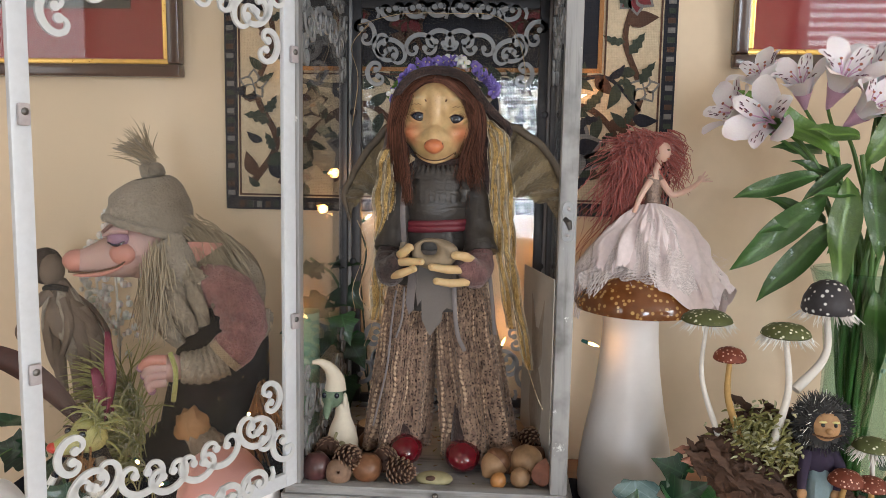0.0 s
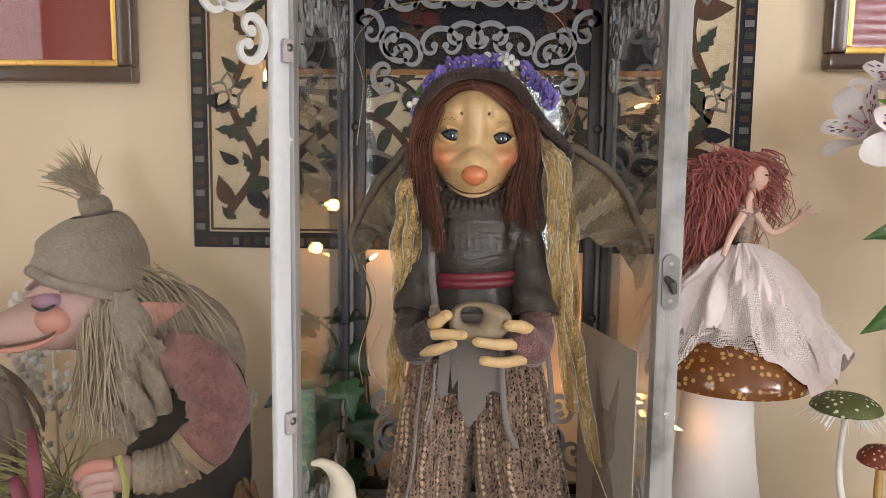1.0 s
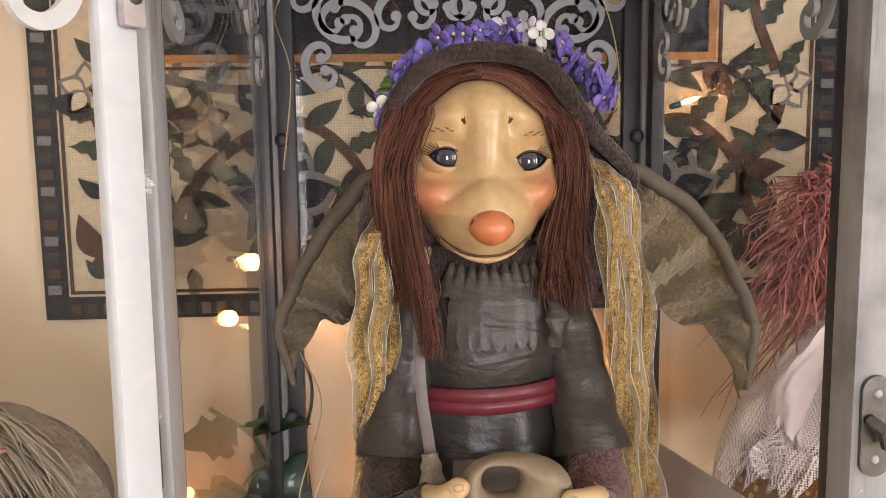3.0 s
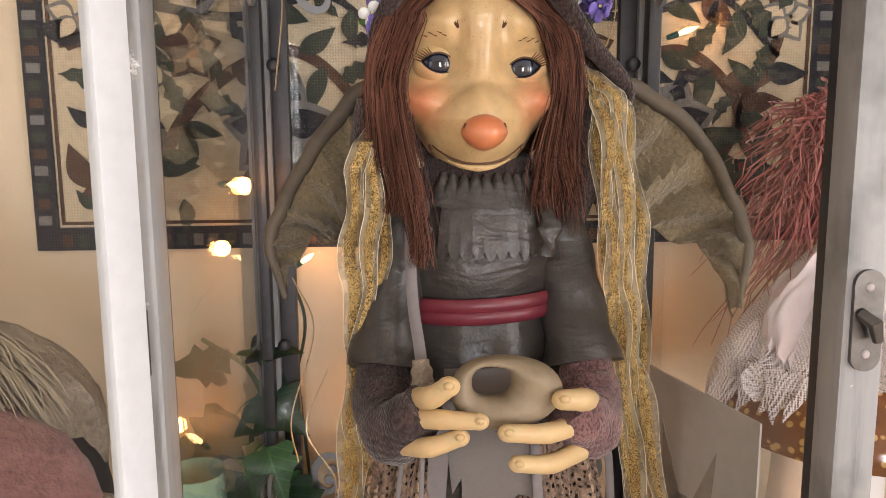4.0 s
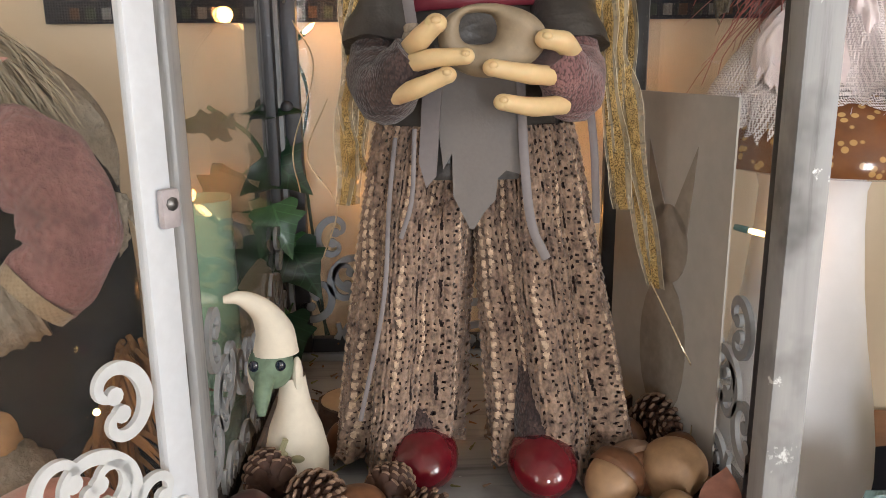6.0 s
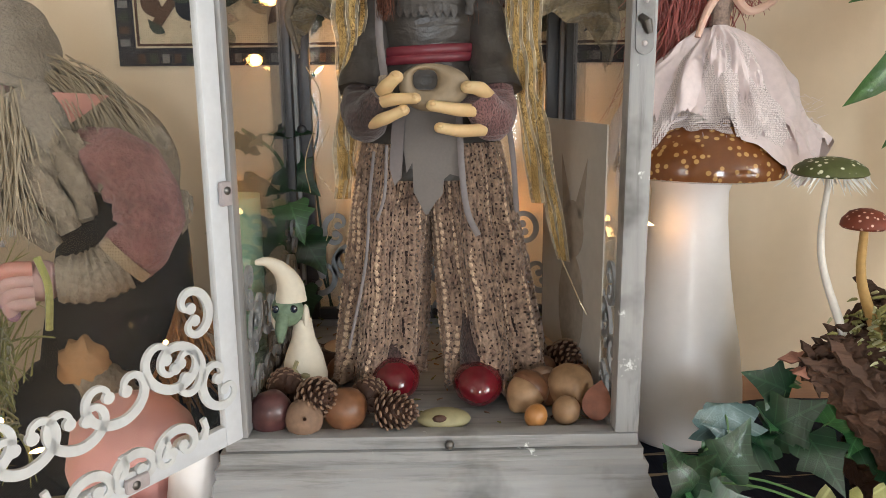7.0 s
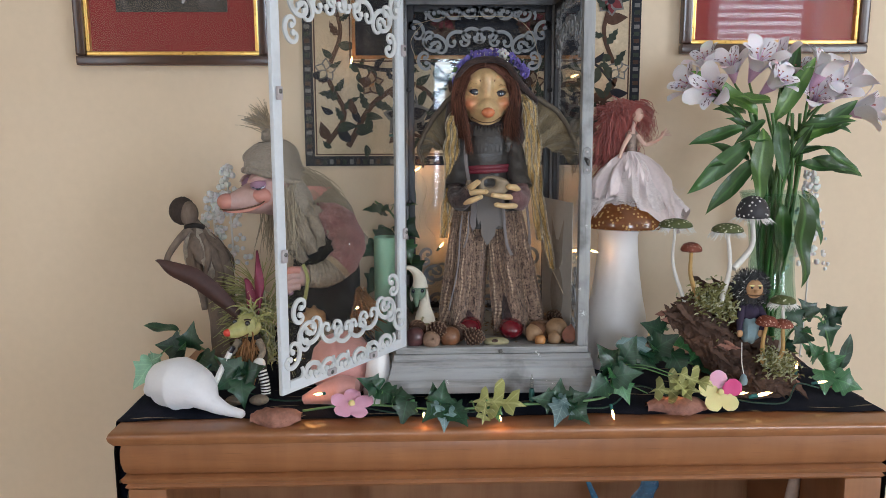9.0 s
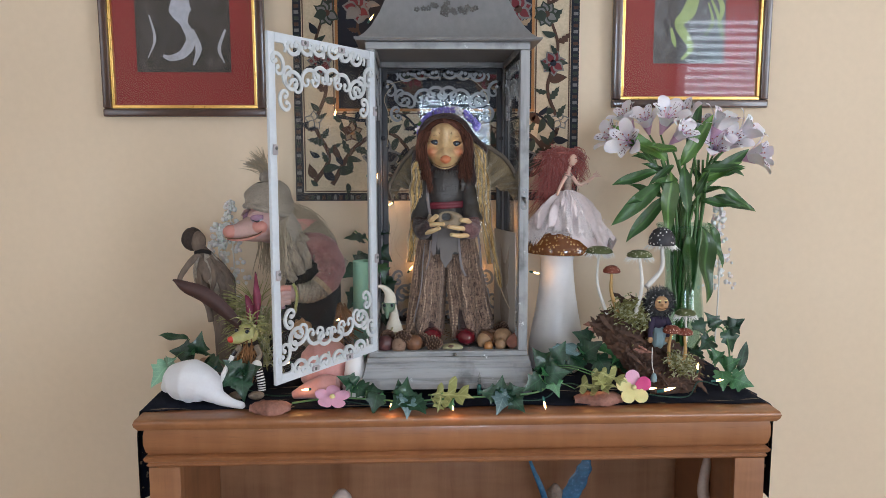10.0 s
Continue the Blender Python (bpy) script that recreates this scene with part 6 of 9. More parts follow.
f.ball((FX + 0.0205, FY - 0.003, FZ + 0.139), (0.003, 0.002, 0.002), "fairy_skin", 8, 6)
f.ball((FX + 0.0150, FY - 0.0115, FZ + 0.143), (0.0026, 0.0010, 0.0009), "mouth_line", 8, 5)
f.ball((FX + 0.0160, FY - 0.0095, FZ + 0.1325), (0.0022, 0.0012, 0.0008), "nose_orange", 8, 5)
for pts in ([(FX + 0.010, FY - 0.006, FZ + 0.106), (FX + 0.022, FY - 0.014, FZ + 0.090), (FX + 0.045, FY - 0.005, FZ + 0.098), (0.258, 0.96, FZ + 0.108)], [(FX - 0.004, FY - 0.010, FZ + 0.106), (FX - 0.016, FY - 0.018, FZ + 0.088), (FX - 0.024, FY - 0.022, FZ + 0.068)]):
    q = spline(pts, 6)
    f.tube(q, taper(len(q), 0.0042, 0.0034, 0.0026), "fairy_skin", 8)
for k in range(4):
    f.tube([(0.256, 0.96, FZ + 0.106), (0.262 + 0.003 * k, 0.958, FZ + 0.118 - 0.004 * k)], [0.0016, 0.0008], "fairy_skin", 6)
f.ball((0.257, 0.96, FZ + 0.109), (0.004, 0.003, 0.004), "fairy_skin", 8, 6)
for j in range(26):
    a = j * 0.9
    f.ball((FX + 0.011 * math.cos(a), FY - 0.008, FZ + 0.070 + 0.003 * math.sin(a * 2.7)), (0.0035, 0.0016, 0.0022), "petal_white" if j % 2 else "bodice", 6, 4)
for i in range(560):
    a = rng.uniform(0.5, 5.8)
    back = rng.random()
    p = Vector((FX + 0.006 + 0.011 * math.cos(a), FY + 0.001 + 0.011 * math.sin(a), FZ + 0.146 + 0.008 * rng.random()))
    if p.x > FX + 0.010:
        p.z = FZ + 0.1545
    end = Vector((FX - 0.014 - 0.052 * back + rng.gauss(0, 0.012), FY + rng.uniform(-0.004, 0.03), FZ + 0.150 - 0.11 * rng.random() ** 0.8))
    if rng.random() < 0.22:
        end = Vector((FX + rng.uniform(0.022, 0.046), FY + rng.uniform(0.0, 0.02), FZ + rng.uniform(0.085, 0.14)))
    if rng.random() < 0.12:
        end += Vector((-0.02, 0.0, -0.05))
    ph, w = rng.uniform(0, 6.3), rng.uniform(0.003, 0.0085)
    q = []
    for k in range(15):
        u = k / 14
        c = p.lerp(end, u) + Vector((0, 0, 0.016 * math.sin(math.pi * u)))
        q.append(c + Vector((math.cos(ph + u * 15), math.sin(ph + u * 15), 0.6 * math.sin(ph + u * 11))) * w * min(1, u * 3))
    f.tube(q, taper(15, 0.0005, 0.0008, 0.0003), "fairy_hair", 3)
for px, pz, a, L in ((-0.030, 0.128, 125, 0.034), (-0.026, 0.098, 175, 0.028)):
    m = Matrix.Translation((FX + px + 0.02, FY + 0.012, FZ + pz)) @ pose(0, 0, 0, 90, 0, 0) @ pose(0, 0, 0, 0, 0, a) @ Matrix.Diagonal((L, L, 1, 1))
    f.plate(leaf_outline(0.5, 0.05), m, 0.0006, "wing_film")
solid("fairy_doll", f, "fairy doll with curly red hair and torn pink tulle skirt", "doll", base=(FX, FY, FZ))

# ---- vase of lilies ----
VX, VY = 0.424, 0.880
vase = thing("glass_vase", (VX, VY, TOP + 0.003), "tall clear green-tinted glass vase with flared rim", "vase")
prof = [(0.0, 0.003), (0.034, 0.003), (0.037, 0.008), (0.030, 0.025), (0.034, 0.06), (0.041, 0.10), (0.042, 0.13), (0.037, 0.17), (0.036, 0.21), (0.040, 0.25), (0.047, 0.28), (0.056, 0.309)]
ob = part("vase_wall", Shape().lathe([(r, TOP + z) for r, z in prof] + [(r - 0.003, TOP + z) for r, z in prof[:2:-1]] + [(0.0, TOP + 0.012)], (VX, VY, 0), "vase_glass", 40), vase)
ob.visible_shadow = False
part("rim", Shape().tube([(VX + 0.0545 * math.cos(a), VY + 0.0545 * math.sin(a), TOP + 0.3105) for a in [2 * math.pi * i / 40 for i in range(41)]], 0.0020, "vase_glass", 8), vase)
part("foot", Shape().lathe([(0.0, 0.0035), (0.036, 0.0035), (0.038, 0.008), (0.031, 0.020), (0.0, 0.024)], (VX, VY, TOP), "vase_glass", 36), vase)
boq = thing("flower_bouquet", (VX, VY, TOP + 0.02), "white lily-like blossoms with pink throats and long green leaves", "flowers")
rng = random.Random(3)
bl = Shape()
for j in range(6):
    a = j * math.pi / 3
    inner = j % 2
    sp = leaf_shape(PETAL, "lily_petal", 0.35, 0.0, 0.02)
    for p in sp.v:
        t = p.y
        rad = 0.10 + 0.44 * t ** 1.9 + (0.0 if inner else 0.10 * t)
        hgt = 1.15 * t - 0.34 * t ** 3
        wide = p.x * (0.55 if inner else 0.86)
        q = Vector((rad, wide, hgt + p.z * 0.5))
        p.x, p.y, p.z = q.x * math.cos(a) - q.y * math.sin(a), q.x * math.sin(a) + q.y * math.cos(a), q.z
    bl.join(sp)
    if inner:
        for k in range(9):
            t = rng.uniform(0.45, 0.85)
            rad = 0.10 + 0.44 * t ** 1.9 - 0.02
            o = rng.uniform(-0.09, 0.09)
            c = Vector((rad * math.cos(a) - o * math.sin(a), rad * math.sin(a) + o * math.cos(a), 1.15 * t - 0.34 * t ** 3 + 0.035))
            bl.tube([c, c + Vector((0.05 * math.cos(a), 0.05 * math.sin(a), 0.03))], 0.008, "lily_streak", 4)
bl.lathe([(0.02, -0.25), (0.06, -0.14), (0.10, 0.0), (0.15, 0.14), (0.19, 0.26)], (0, 0, 0), "lily_blush", 14)
for j in range(6):
    a = j * 1.05 + 0.4
    q = spline([(0, 0, 0.1), (0.06 * math.cos(a), 0.06 * math.sin(a), 0.5), (0.18 * math.cos(a), 0.18 * math.sin(a), 0.72)], 4)
    bl.tube(q, 0.012, "lily_blush", 5)
    bl.ball(q[-1], (0.03, 0.03, 0.02), "anther", 6, 4)
blossom_mesh = to_mesh("blossom", bl, angle=80)
BLOOMS = []
HEADS = (((0.278, 0.845, 1.470), (-0.8, -0.5, -0.05)), ((0.345, 0.850, 1.512), (-0.25, -0.7, 0.6)), ((0.372, 0.84, 1.480), (0.1, -0.9, 0.3)), ((0.455, 0.855, 1.515), (0.1, -0.6, 0.75)), ((0.515, 0.865, 1.480), (0.4, -0.75, 0.4)), ((0.560, 0.875, 1.440), (0.8, -0.5, -0.1)))
for k, (p, w) in enumerate(HEADS):
    side = Vector(w).cross(Vector((0, 0, 1))).normalized()
    for q in range((2, 3, 1, 3, 3, 2)[k]):
        o = side * (0.034 * (q - 0.7)) + Vector((0, 0.012 * q, rng.uniform(-0.012, 0.016)))
        BLOOMS.append((tuple(Vector(p) + o), tuple(Vector(w).normalized() + side * 0.55 * (q - 0.7) + Vector((0, 0.1, rng.uniform(0.15, 0.6)))), rng.uniform(0.048, 0.060)))
for pos, way, size in BLOOMS:
    z = Vector(way).normalized()
    x = z.orthogonal().normalized()
    m = Matrix((x, z.cross(x), z)).transposed().to_4x4()
    b = new("blossom", blossom_mesh)
    b.parent = boq
    b["label"] = "white blossom with pink throat and dark streaks"
    b.matrix_basis = Matrix.Translation(-BASE[boq.name]) @ Matrix.Translation(Vector(pos) - z * size * 0.4) @ m @ pose(0, 0, 0, 0, 0, rng.uniform(0, 120)) @ Matrix.Diagonal((size * 1.12, size * 1.12, size * 1.05, 1))
    e = Vector(pos) - z * size * 0.62
    foot = Vector((VX + rng.uniform(-0.015, 0.015), VY + rng.uniform(-0.015, 0.015), TOP + 0.03))
    neck = Vector((VX + rng.uniform(-0.028, 0.028), VY + rng.uniform(-0.028, 0.02), TOP + 0.315))
    q = spline([foot, neck, neck.lerp(e, 0.6) + Vector((0, 0, 0.02)), e], 7)
    part("stalk", Shape().tube(q, taper(len(q), 0.003, 0.0028, 0.0018), "stalk_green", 7), boq)
LV = (((0.37, 0.84, 1.44), (0.262, 0.83, 1.512)), ((0.36, 0.84, 1.40), (0.266, 0.83, 1.318)), ((0.37, 0.83, 1.37), (0.285, 0.81, 1.300)), ((0.375, 0.83, 1.42), (0.360, 0.79, 1.300)),
      ((0.355, 0.85, 1.42), (0.268, 0.85, 1.400)), ((0.40, 0.83, 1.43), (0.398, 0.79, 1.345)), ((0.40, 0.85, 1.43), (0.455, 0.83, 1.53)), ((0.45, 0.85, 1.40), (0.530, 0.83, 1.465)),
      ((0.47, 0.86, 1.37), (0.558, 0.84, 1.352)), ((0.43, 0.84, 1.40), (0.500, 0.80, 1.440)), ((0.44, 0.835, 1.315), (0.470, 0.815, 1.165)), ((0.415, 0.835, 1.300), (0.425, 0.83, 1.200)),
      ((0.39, 0.84, 1.46), (0.325, 0.80, 1.470)), ((0.46, 0.86, 1.32), (0.500, 0.84, 1.235)), ((0.42, 0.86, 1.46), (0.430, 0.84, 1.55)))
for i, (p, q) in enumerate(LV):
    way = Vector(q) - Vector(p)
    droop = way.z < 0
    leaf(boq, "lance", "leaf_fresh" if i % 3 == 0 else "leaf_deep", p, way, (0.35 * math.sin(i * 2.1), -0.85, 0.45), way.length, 0.78, fold=0.28, curl=0.10 + 0.12 * (i % 3), wave=0.045)
for k in range(15):
    a, r = k * 2.4, 0.03 + 0.02 * (k % 3)
    p = Vector((VX - 0.01 + r * math.cos(a), VY - 0.02 + 0.6 * r * math.sin(a), 1.36 + 0.006 * k))
    leaf(boq, "lance", "leaf_deep", p, (math.cos(a), -0.35, 0.5 * math.sin(3 * a)), (0.2 * math.sin(a), -0.8, 0.5), rng.uniform(0.055, 0.085), 0.72, fold=0.3, curl=0.25, wave=0.04)
for k in range(9):
    a = k * 0.7
    q = spline([(VX + 0.012 * math.cos(a), VY + 0.012 * math.sin(a), TOP + 0.025), (VX + 0.022 * math.cos(a + 2), VY + 0.02 * math.sin(a + 2), TOP + 0.2), (VX + 0.03 * math.cos(a + 2.4), VY + 0.028 * math.sin(a + 2.4), TOP + 0.33), (VX + 0.05 * math.cos(a + 2.4) - 0.02, VY + 0.04 * math.sin(a + 2.4), TOP + 0.44)], 7)
    part("stalk", Shape().tube(q, 0.0026, "stalk_green", 7), boq)
# pale dried sprays standing behind


def spray(name, x, y, z0, z1, seed):
    r = random.Random(seed)
    t = thing(name, (x, y, TOP + 0.003), "white dried flower spray", "dried flowers", "white sprays")
    part("stem", Shape().tube(spline([(x, y, z0), (x + 0.006, y, (z0 + z1) / 2), (x, y - 0.004, z1)], 6), 0.0018, "stem_felt", 6), t)
    heads = Shape()
    for i in range(120):
        k = r.random() ** 0.7
        a = r.uniform(0, 6.3)
        w = 0.036 * (1.1 - k) + 0.006
        c = (x + w * math.cos(a) * r.random() ** 0.5, y + w * 0.7 * math.sin(a), lerp(z0 + (z1 - z0) * 0.45, z1, k))
        heads.ball(c, r.uniform(0.003, 0.006), "petal_white", 6, 4)
    part("flower_head", heads, t, kind="stuff")


spray("dried_flower", 0.525, 0.965, TOP + 0.004, 1.345, 1)
spray("dried_flower", -0.505, 0.985, TOP + 0.004, 1.36, 2)
spray("dried_flower", -0.535, 0.995, TOP + 0.004, 1.31, 4)

# ---- driftwood log with felt toadstools, moss and a small figure ----
rng = random.Random(8)
lg = Shape()


def log_piece(pts, radii, seg, ph):
    q = spline(pts, 10)
    lg.tube(spline(q, 3), taper(len(q) * 3 - 2, *radii), "bark", seg * 2, 0.85, None, lambda a, t: 1 + 0.10 * math.sin(5 * a + 9 * t + ph) + 0.08 * math.sin(11 * a - 14 * t) + 0.05 * math.sin(23 * a + 31 * t))


log_piece([(0.215, 0.775, 1.128), (0.245, 0.77, 1.130), (0.275, 0.765, 1.105), (0.305, 0.76, 1.065), (0.345, 0.755, 1.032), (0.41, 0.76, 1.028)], (0.008, 0.022, 0.028, 0.027, 0.028, 0.018), 40, 0.0)
log_piece([(0.275, 0.80, 1.03), (0.33, 0.80, 1.045), (0.39, 0.80, 1.040), (0.43, 0.80, 1.03)], (0.024, 0.040, 0.038, 0.018), 36, 2.0)
log_piece([(0.255, 0.79, 1.135), (0.29, 0.79, 1.145), (0.325, 0.79, 1.11), (0.34, 0.79, 1.06)], (0.018, 0.030, 0.034, 0.03), 32, 4.0)
for p in lg.v:
    k = 0.010 * noise.noise(Vector((p.x * 28, p.y * 60, p.z * 60))) + 0.005 * noise.noise(p * 170)
    o = (p - Vector((p.x, 0.785, p.z - 0.01))).normalized()
    p += Vector((k * 0.3, o.y * k, k))
srng = random.Random(44)
flakes = []
keep = [p.copy() for p in lg.v]
for i in range(150):
    p = srng.choice(keep)
    if p.y > 0.80:
        continue
    m = Matrix.Translation(p + Vector((0, -0.002, 0.001))) @ pose(0, 0, 0, 70 + srng.uniform(-30, 30), srng.uniform(-25, 25), 0) @ pose(0, 0, 0, 0, 0, -38 + srng.uniform(-25, 25))
    k = srng.uniform(0.018, 0.05)
    flakes.append(Shape().plate(leaf_outline(0.30, 0.05, 1), m @ Matrix.Diagonal((k, k, 1, 1)) @ Matrix.Translation((-0.5, 0, 0)), 0.0035, "bark_pink" if i % 7 == 0 else "bark"))
log = thing("driftwood_log", (0.32, 0.77, TOP + 0.003), "rugged brown driftwood log resting on the runner", "log")
part("trunk", lg, log)
for flake in flakes:
    part("bark_flake", flake, log)


def clump(name, places, mats, n, r, label):
    s = Shape()
    for i in range(n):
        c = Vector(rng.choice(places)) + Vector([rng.gauss(0, 0.011) for k in range(3)])
        e = c + Vector((rng.uniform(-1, 1), rng.uniform(-1, 0.4), rng.uniform(-0.3, 1))).normalized() * rng.uniform(0.004, 0.011)
        s.tube([c, c.lerp(e, 0.6) + Vector((0.001, 0, 0.001)), e], [r, r * 1.2, r * 0.4], rng.choice(mats), 4)
    return solid(name, s, label, "moss", kind="stuff", base=tuple(places[0]))


clump("moss", [(0.272, 0.762, 1.155), (0.285, 0.758, 1.165), (0.292, 0.752, 1.150), (0.262, 0.765, 1.158), (0.300, 0.752, 1.14)], ["moss", "moss", "moss_pale"], 700, 0.0011, "green and pale moss on the log")
clump("moss", [(0.358, 0.728, 1.075), (0.375, 0.728, 1.070), (0.365, 0.722, 1.062), (0.385, 0.73, 1.06)], ["moss", "moss_pale"], 420, 0.0010, "green moss on the log")


def toadstool(top, foot, mid, cap_r, cap_h, cap, stem, stem_r, fringe, label):
    top, foot = Vector(top), Vector(foot)
    t = thing("felt_mushroom", foot, label, "mushroom", "felt mushrooms on the log")
    q = spline([foot, Vector(mid), top], 8)
    part("stem", Shape().tube(q, taper(len(q), stem_r * 1.3, stem_r, stem_r * 0.8), stem, 10), t)
    s = Shape().lathe([(0.001, 0.0), (cap_r * 0.9, 0.0), (cap_r, cap_h * 0.12), (cap_r * 0.93, cap_h * 0.45), (cap_r * 0.66, cap_h * 0.82), (cap_r * 0.3, cap_h * 0.98), (0.0005, cap_h)], top, cap, 26)
    part("cap", s, t)
    if fringe:
        fr = Shape()
        for i in range(90):
            a = rng.uniform(0, 6.3)
            r = cap_r * rng.uniform(0.5, 1.0)
            p = top + Vector((r * math.cos(a), r * math.sin(a), 0))
            e = p + Vector((rng.uniform(-0.4, 0.4) + 0.7 * math.cos(a), 0.7 * math.sin(a), -0.8)) * rng.uniform(0.006, 0.014)
            fr.tube([p, e], [0.0007, 0.0002], "feather_white", 3)
        part("feather_fringe", fr, t, "wispy white feather gills", kind="stuff")


toadstool((0.229, 0.79, 1.268), (0.244, 0.775, 1.150), (0.226, 0.785, 1.21), 0.026, 0.013, "cap_green", "stem_felt", 0.0026, True, "felt mushroom with green spotted cap")
toadstool((0.250, 0.775, 1.232), (0.262, 0.765, 1.155), (0.249, 0.77, 1.195), 0.0165, 0.014, "cap_red", "stem_ochre", 0.0034, False, "felt mushroom with small rust red cap")
toadstool((0.294, 0.748, 1.265), (0.289, 0.752, 1.150), (0.300, 0.748, 1.21), 0.0235, 0.013, "cap_green", "stem_felt", 0.0034, True, "felt mushroom with green spotted cap and curved stem")
toadstool((0.348, 0.788, 1.282), (0.315, 0.770, 1.205), (0.348, 0.785, 1.238), 0.0255, 0.034, "cap_dark", "stem_felt", 0.0040, True, "felt mushroom with pointed dark spotted cap")
toadstool((0.350, 0.722, 1.128), (0.350, 0.728, 1.068), (0.346, 0.724, 1.10), 0.0165, 0.014, "cap_red", "stem_ochre", 0.0030, False, "felt mushroom with small rust red cap")
toadstool((0.373, 0.720, 1.125), (0.370, 0.728, 1.060), (0.376, 0.722, 1.09), 0.0155, 0.012, "cap_red", "stem_ochre", 0.0032, False, "felt mushroom with small rust red cap")
toadstool((0.380, 0.738, 1.158), (0.378, 0.742, 1.070), (0.383, 0.74, 1.11), 0.019, 0.011, "cap_green", "stem_felt", 0.0026, True, "felt mushroom with green spotted cap")
# the small furry figure seated on the log: one plain mesh
t = Shape()
tc = Vector((0.333, 0.748, 1.179))
t.ball(tc, (0.025, 0.019, 0.026), "fur_black", 18, 12)
for i in range(1300):
    nrm = Vector([rng.gauss(0, 1) for k in range(3)]).normalized()
    if nrm.y < -0.6 and abs(nrm.x) < 0.5 and abs(nrm.z) < 0.5:
        continue
    p = tc + Vector((nrm.x * 0.024, nrm.y * 0.018, nrm.z * 0.025))
    e = p + (nrm + Vector([rng.uniform(-0.6, 0.6) for k in range(3)])).normalized() * rng.uniform(0.005, 0.011)
    t.tube([p, e], [0.0006, 0.0002], "fur_black" if rng.random() < 0.95 else "feather_white", 3)
t.ball(tc + Vector((0, -0.014, 0.001)), (0.0135, 0.008, 0.0145), "doll_tan", 18, 12)
t.ball(tc + Vector((0, -0.023, -0.001)), (0.004, 0.004, 0.0032), "doll_tan", 10, 8)
for s in (-1, 1):
    t.ball(tc + Vector((s * 0.0058, -0.0205, 0.0045)), 0.0021, "eye_black", 8, 6)
    t.ball(tc + Vector((s * 0.006, -0.0205, 0.0075)), (0.004, 0.002, 0.0012), "orchid_yellow", 8, 6)
    q = spline([tc + Vector((s * 0.012, -0.004, -0.028)), tc + Vector((s * 0.018, -0.012, -0.045)), tc + Vector((s * 0.016 - 0.004, -0.016, -0.062))], 5)
    t.tube(q, taper(len(q), 0.006, 0.0055, 0.004), "doll_purple", 10)
    t.ball(q[-1] + Vector((0, -0.002, -0.004)), (0.005, 0.004, 0.006), "doll_tan", 10, 8)
t.tube(spline([tc + Vector((-0.014, -0.017, -0.006)), tc + Vector((0, -0.0215, -0.008)), tc + Vector((0.014, -0.017, -0.006))], 4), 0.0009, "mouth_line", 5)
t.ball(tc + Vector((0, -0.002, -0.038)), (0.017, 0.013, 0.018), "doll_purple", 16, 10)
t.ball(tc + Vector((0, -0.006, -0.062)), (0.016, 0.015, 0.022), "doll_blue", 18, 12, lambda n: 1 + 0.08 * math.sin(9 * n.x))
solid("troll_doll", t, "small black-furred troll doll in blue trousers on the log", "doll", base=tuple(tc - Vector((0, 0, 0.085))))

pend = thing("bead_pendant", (0.319, 0.722, 1.043), "small blue-grey bead hanging on a pale string", "pendant")
part("string", Shape().tube(spline([(0.317, 0.730, 1.099), (0.315, 0.722, 1.071), (0.319, 0.722, 1.052)], 6), 0.0008, "stem_felt", 6), pend)
part("bead", Shape().lathe([(0.0005, 0.010), (0.004, 0.007), (0.0062, 0.0), (0.0055, -0.006), (0.0005, -0.009)], (0.319, 0.722, 1.043), "doll_blue", 16), pend)

# ---- hunched troll doll: one plain mesh ----
rng = random.Random(17)
t = Shape()


def strands(s, roots, way, n, length, r, mat, spread=0.5, sag=0.6, seed=1):
    g = random.Random(seed)
    for i in range(n):
        p = Vector(g.choice(roots)) + Vector([g.gauss(0, 0.006) for k in range(3)])
        o = Vector(way) + Vector([g.uniform(-spread, spread) for k in range(3)])
        q = [p]
        for k in range(5):
            o = o.normalized() + Vector((g.uniform(-0.15, 0.15), g.uniform(-0.15, 0.15), -sag * 0.4))
            p = p + o.normalized() * length / 5 * g.uniform(0.8, 1.2)
            q.append(p)
        s.tube(q, taper(6, r, r * 1.2, r * 0.3), mat, 4)


body = spline([(-0.335, 0.90, 1.02), (-0.335, 0.90, 1.10), (-0.325, 0.905, 1.19), (-0.325, 0.91, 1.25), (-0.345, 0.905, 1.28), (-0.37, 0.90, 1.29)], 7)
t.tube(body, taper(len(body), 0.065, 0.066, 0.056, 0.046, 0.038, 0.028), "cloth_black", 24, 0.9)
hump = spline([(-0.310, 0.915, 1.235), (-0.318, 0.920, 1.272), (-0.345, 0.915, 1.302), (-0.380, 0.905, 1.318)], 6)
t.tube(hump, taper(len(hump), 0.030, 0.040, 0.036, 0.024), "cloth_sand", 26, 0.95, None, lambda a, u: 1 + 0.08 * math.sin(7 * a + 9 * u))
# head: f runs to the snout, g away to the far cheek
HC = Vector((-0.405, 0.868, 1.325))
F, G = Vector((-0.86, -0.48, -0.16)).normalized(), Vector((-0.487, 0.873, 0))


def at_head(f, g, z):
    return HC + F * f + G * g + Vector((0, 0, z))


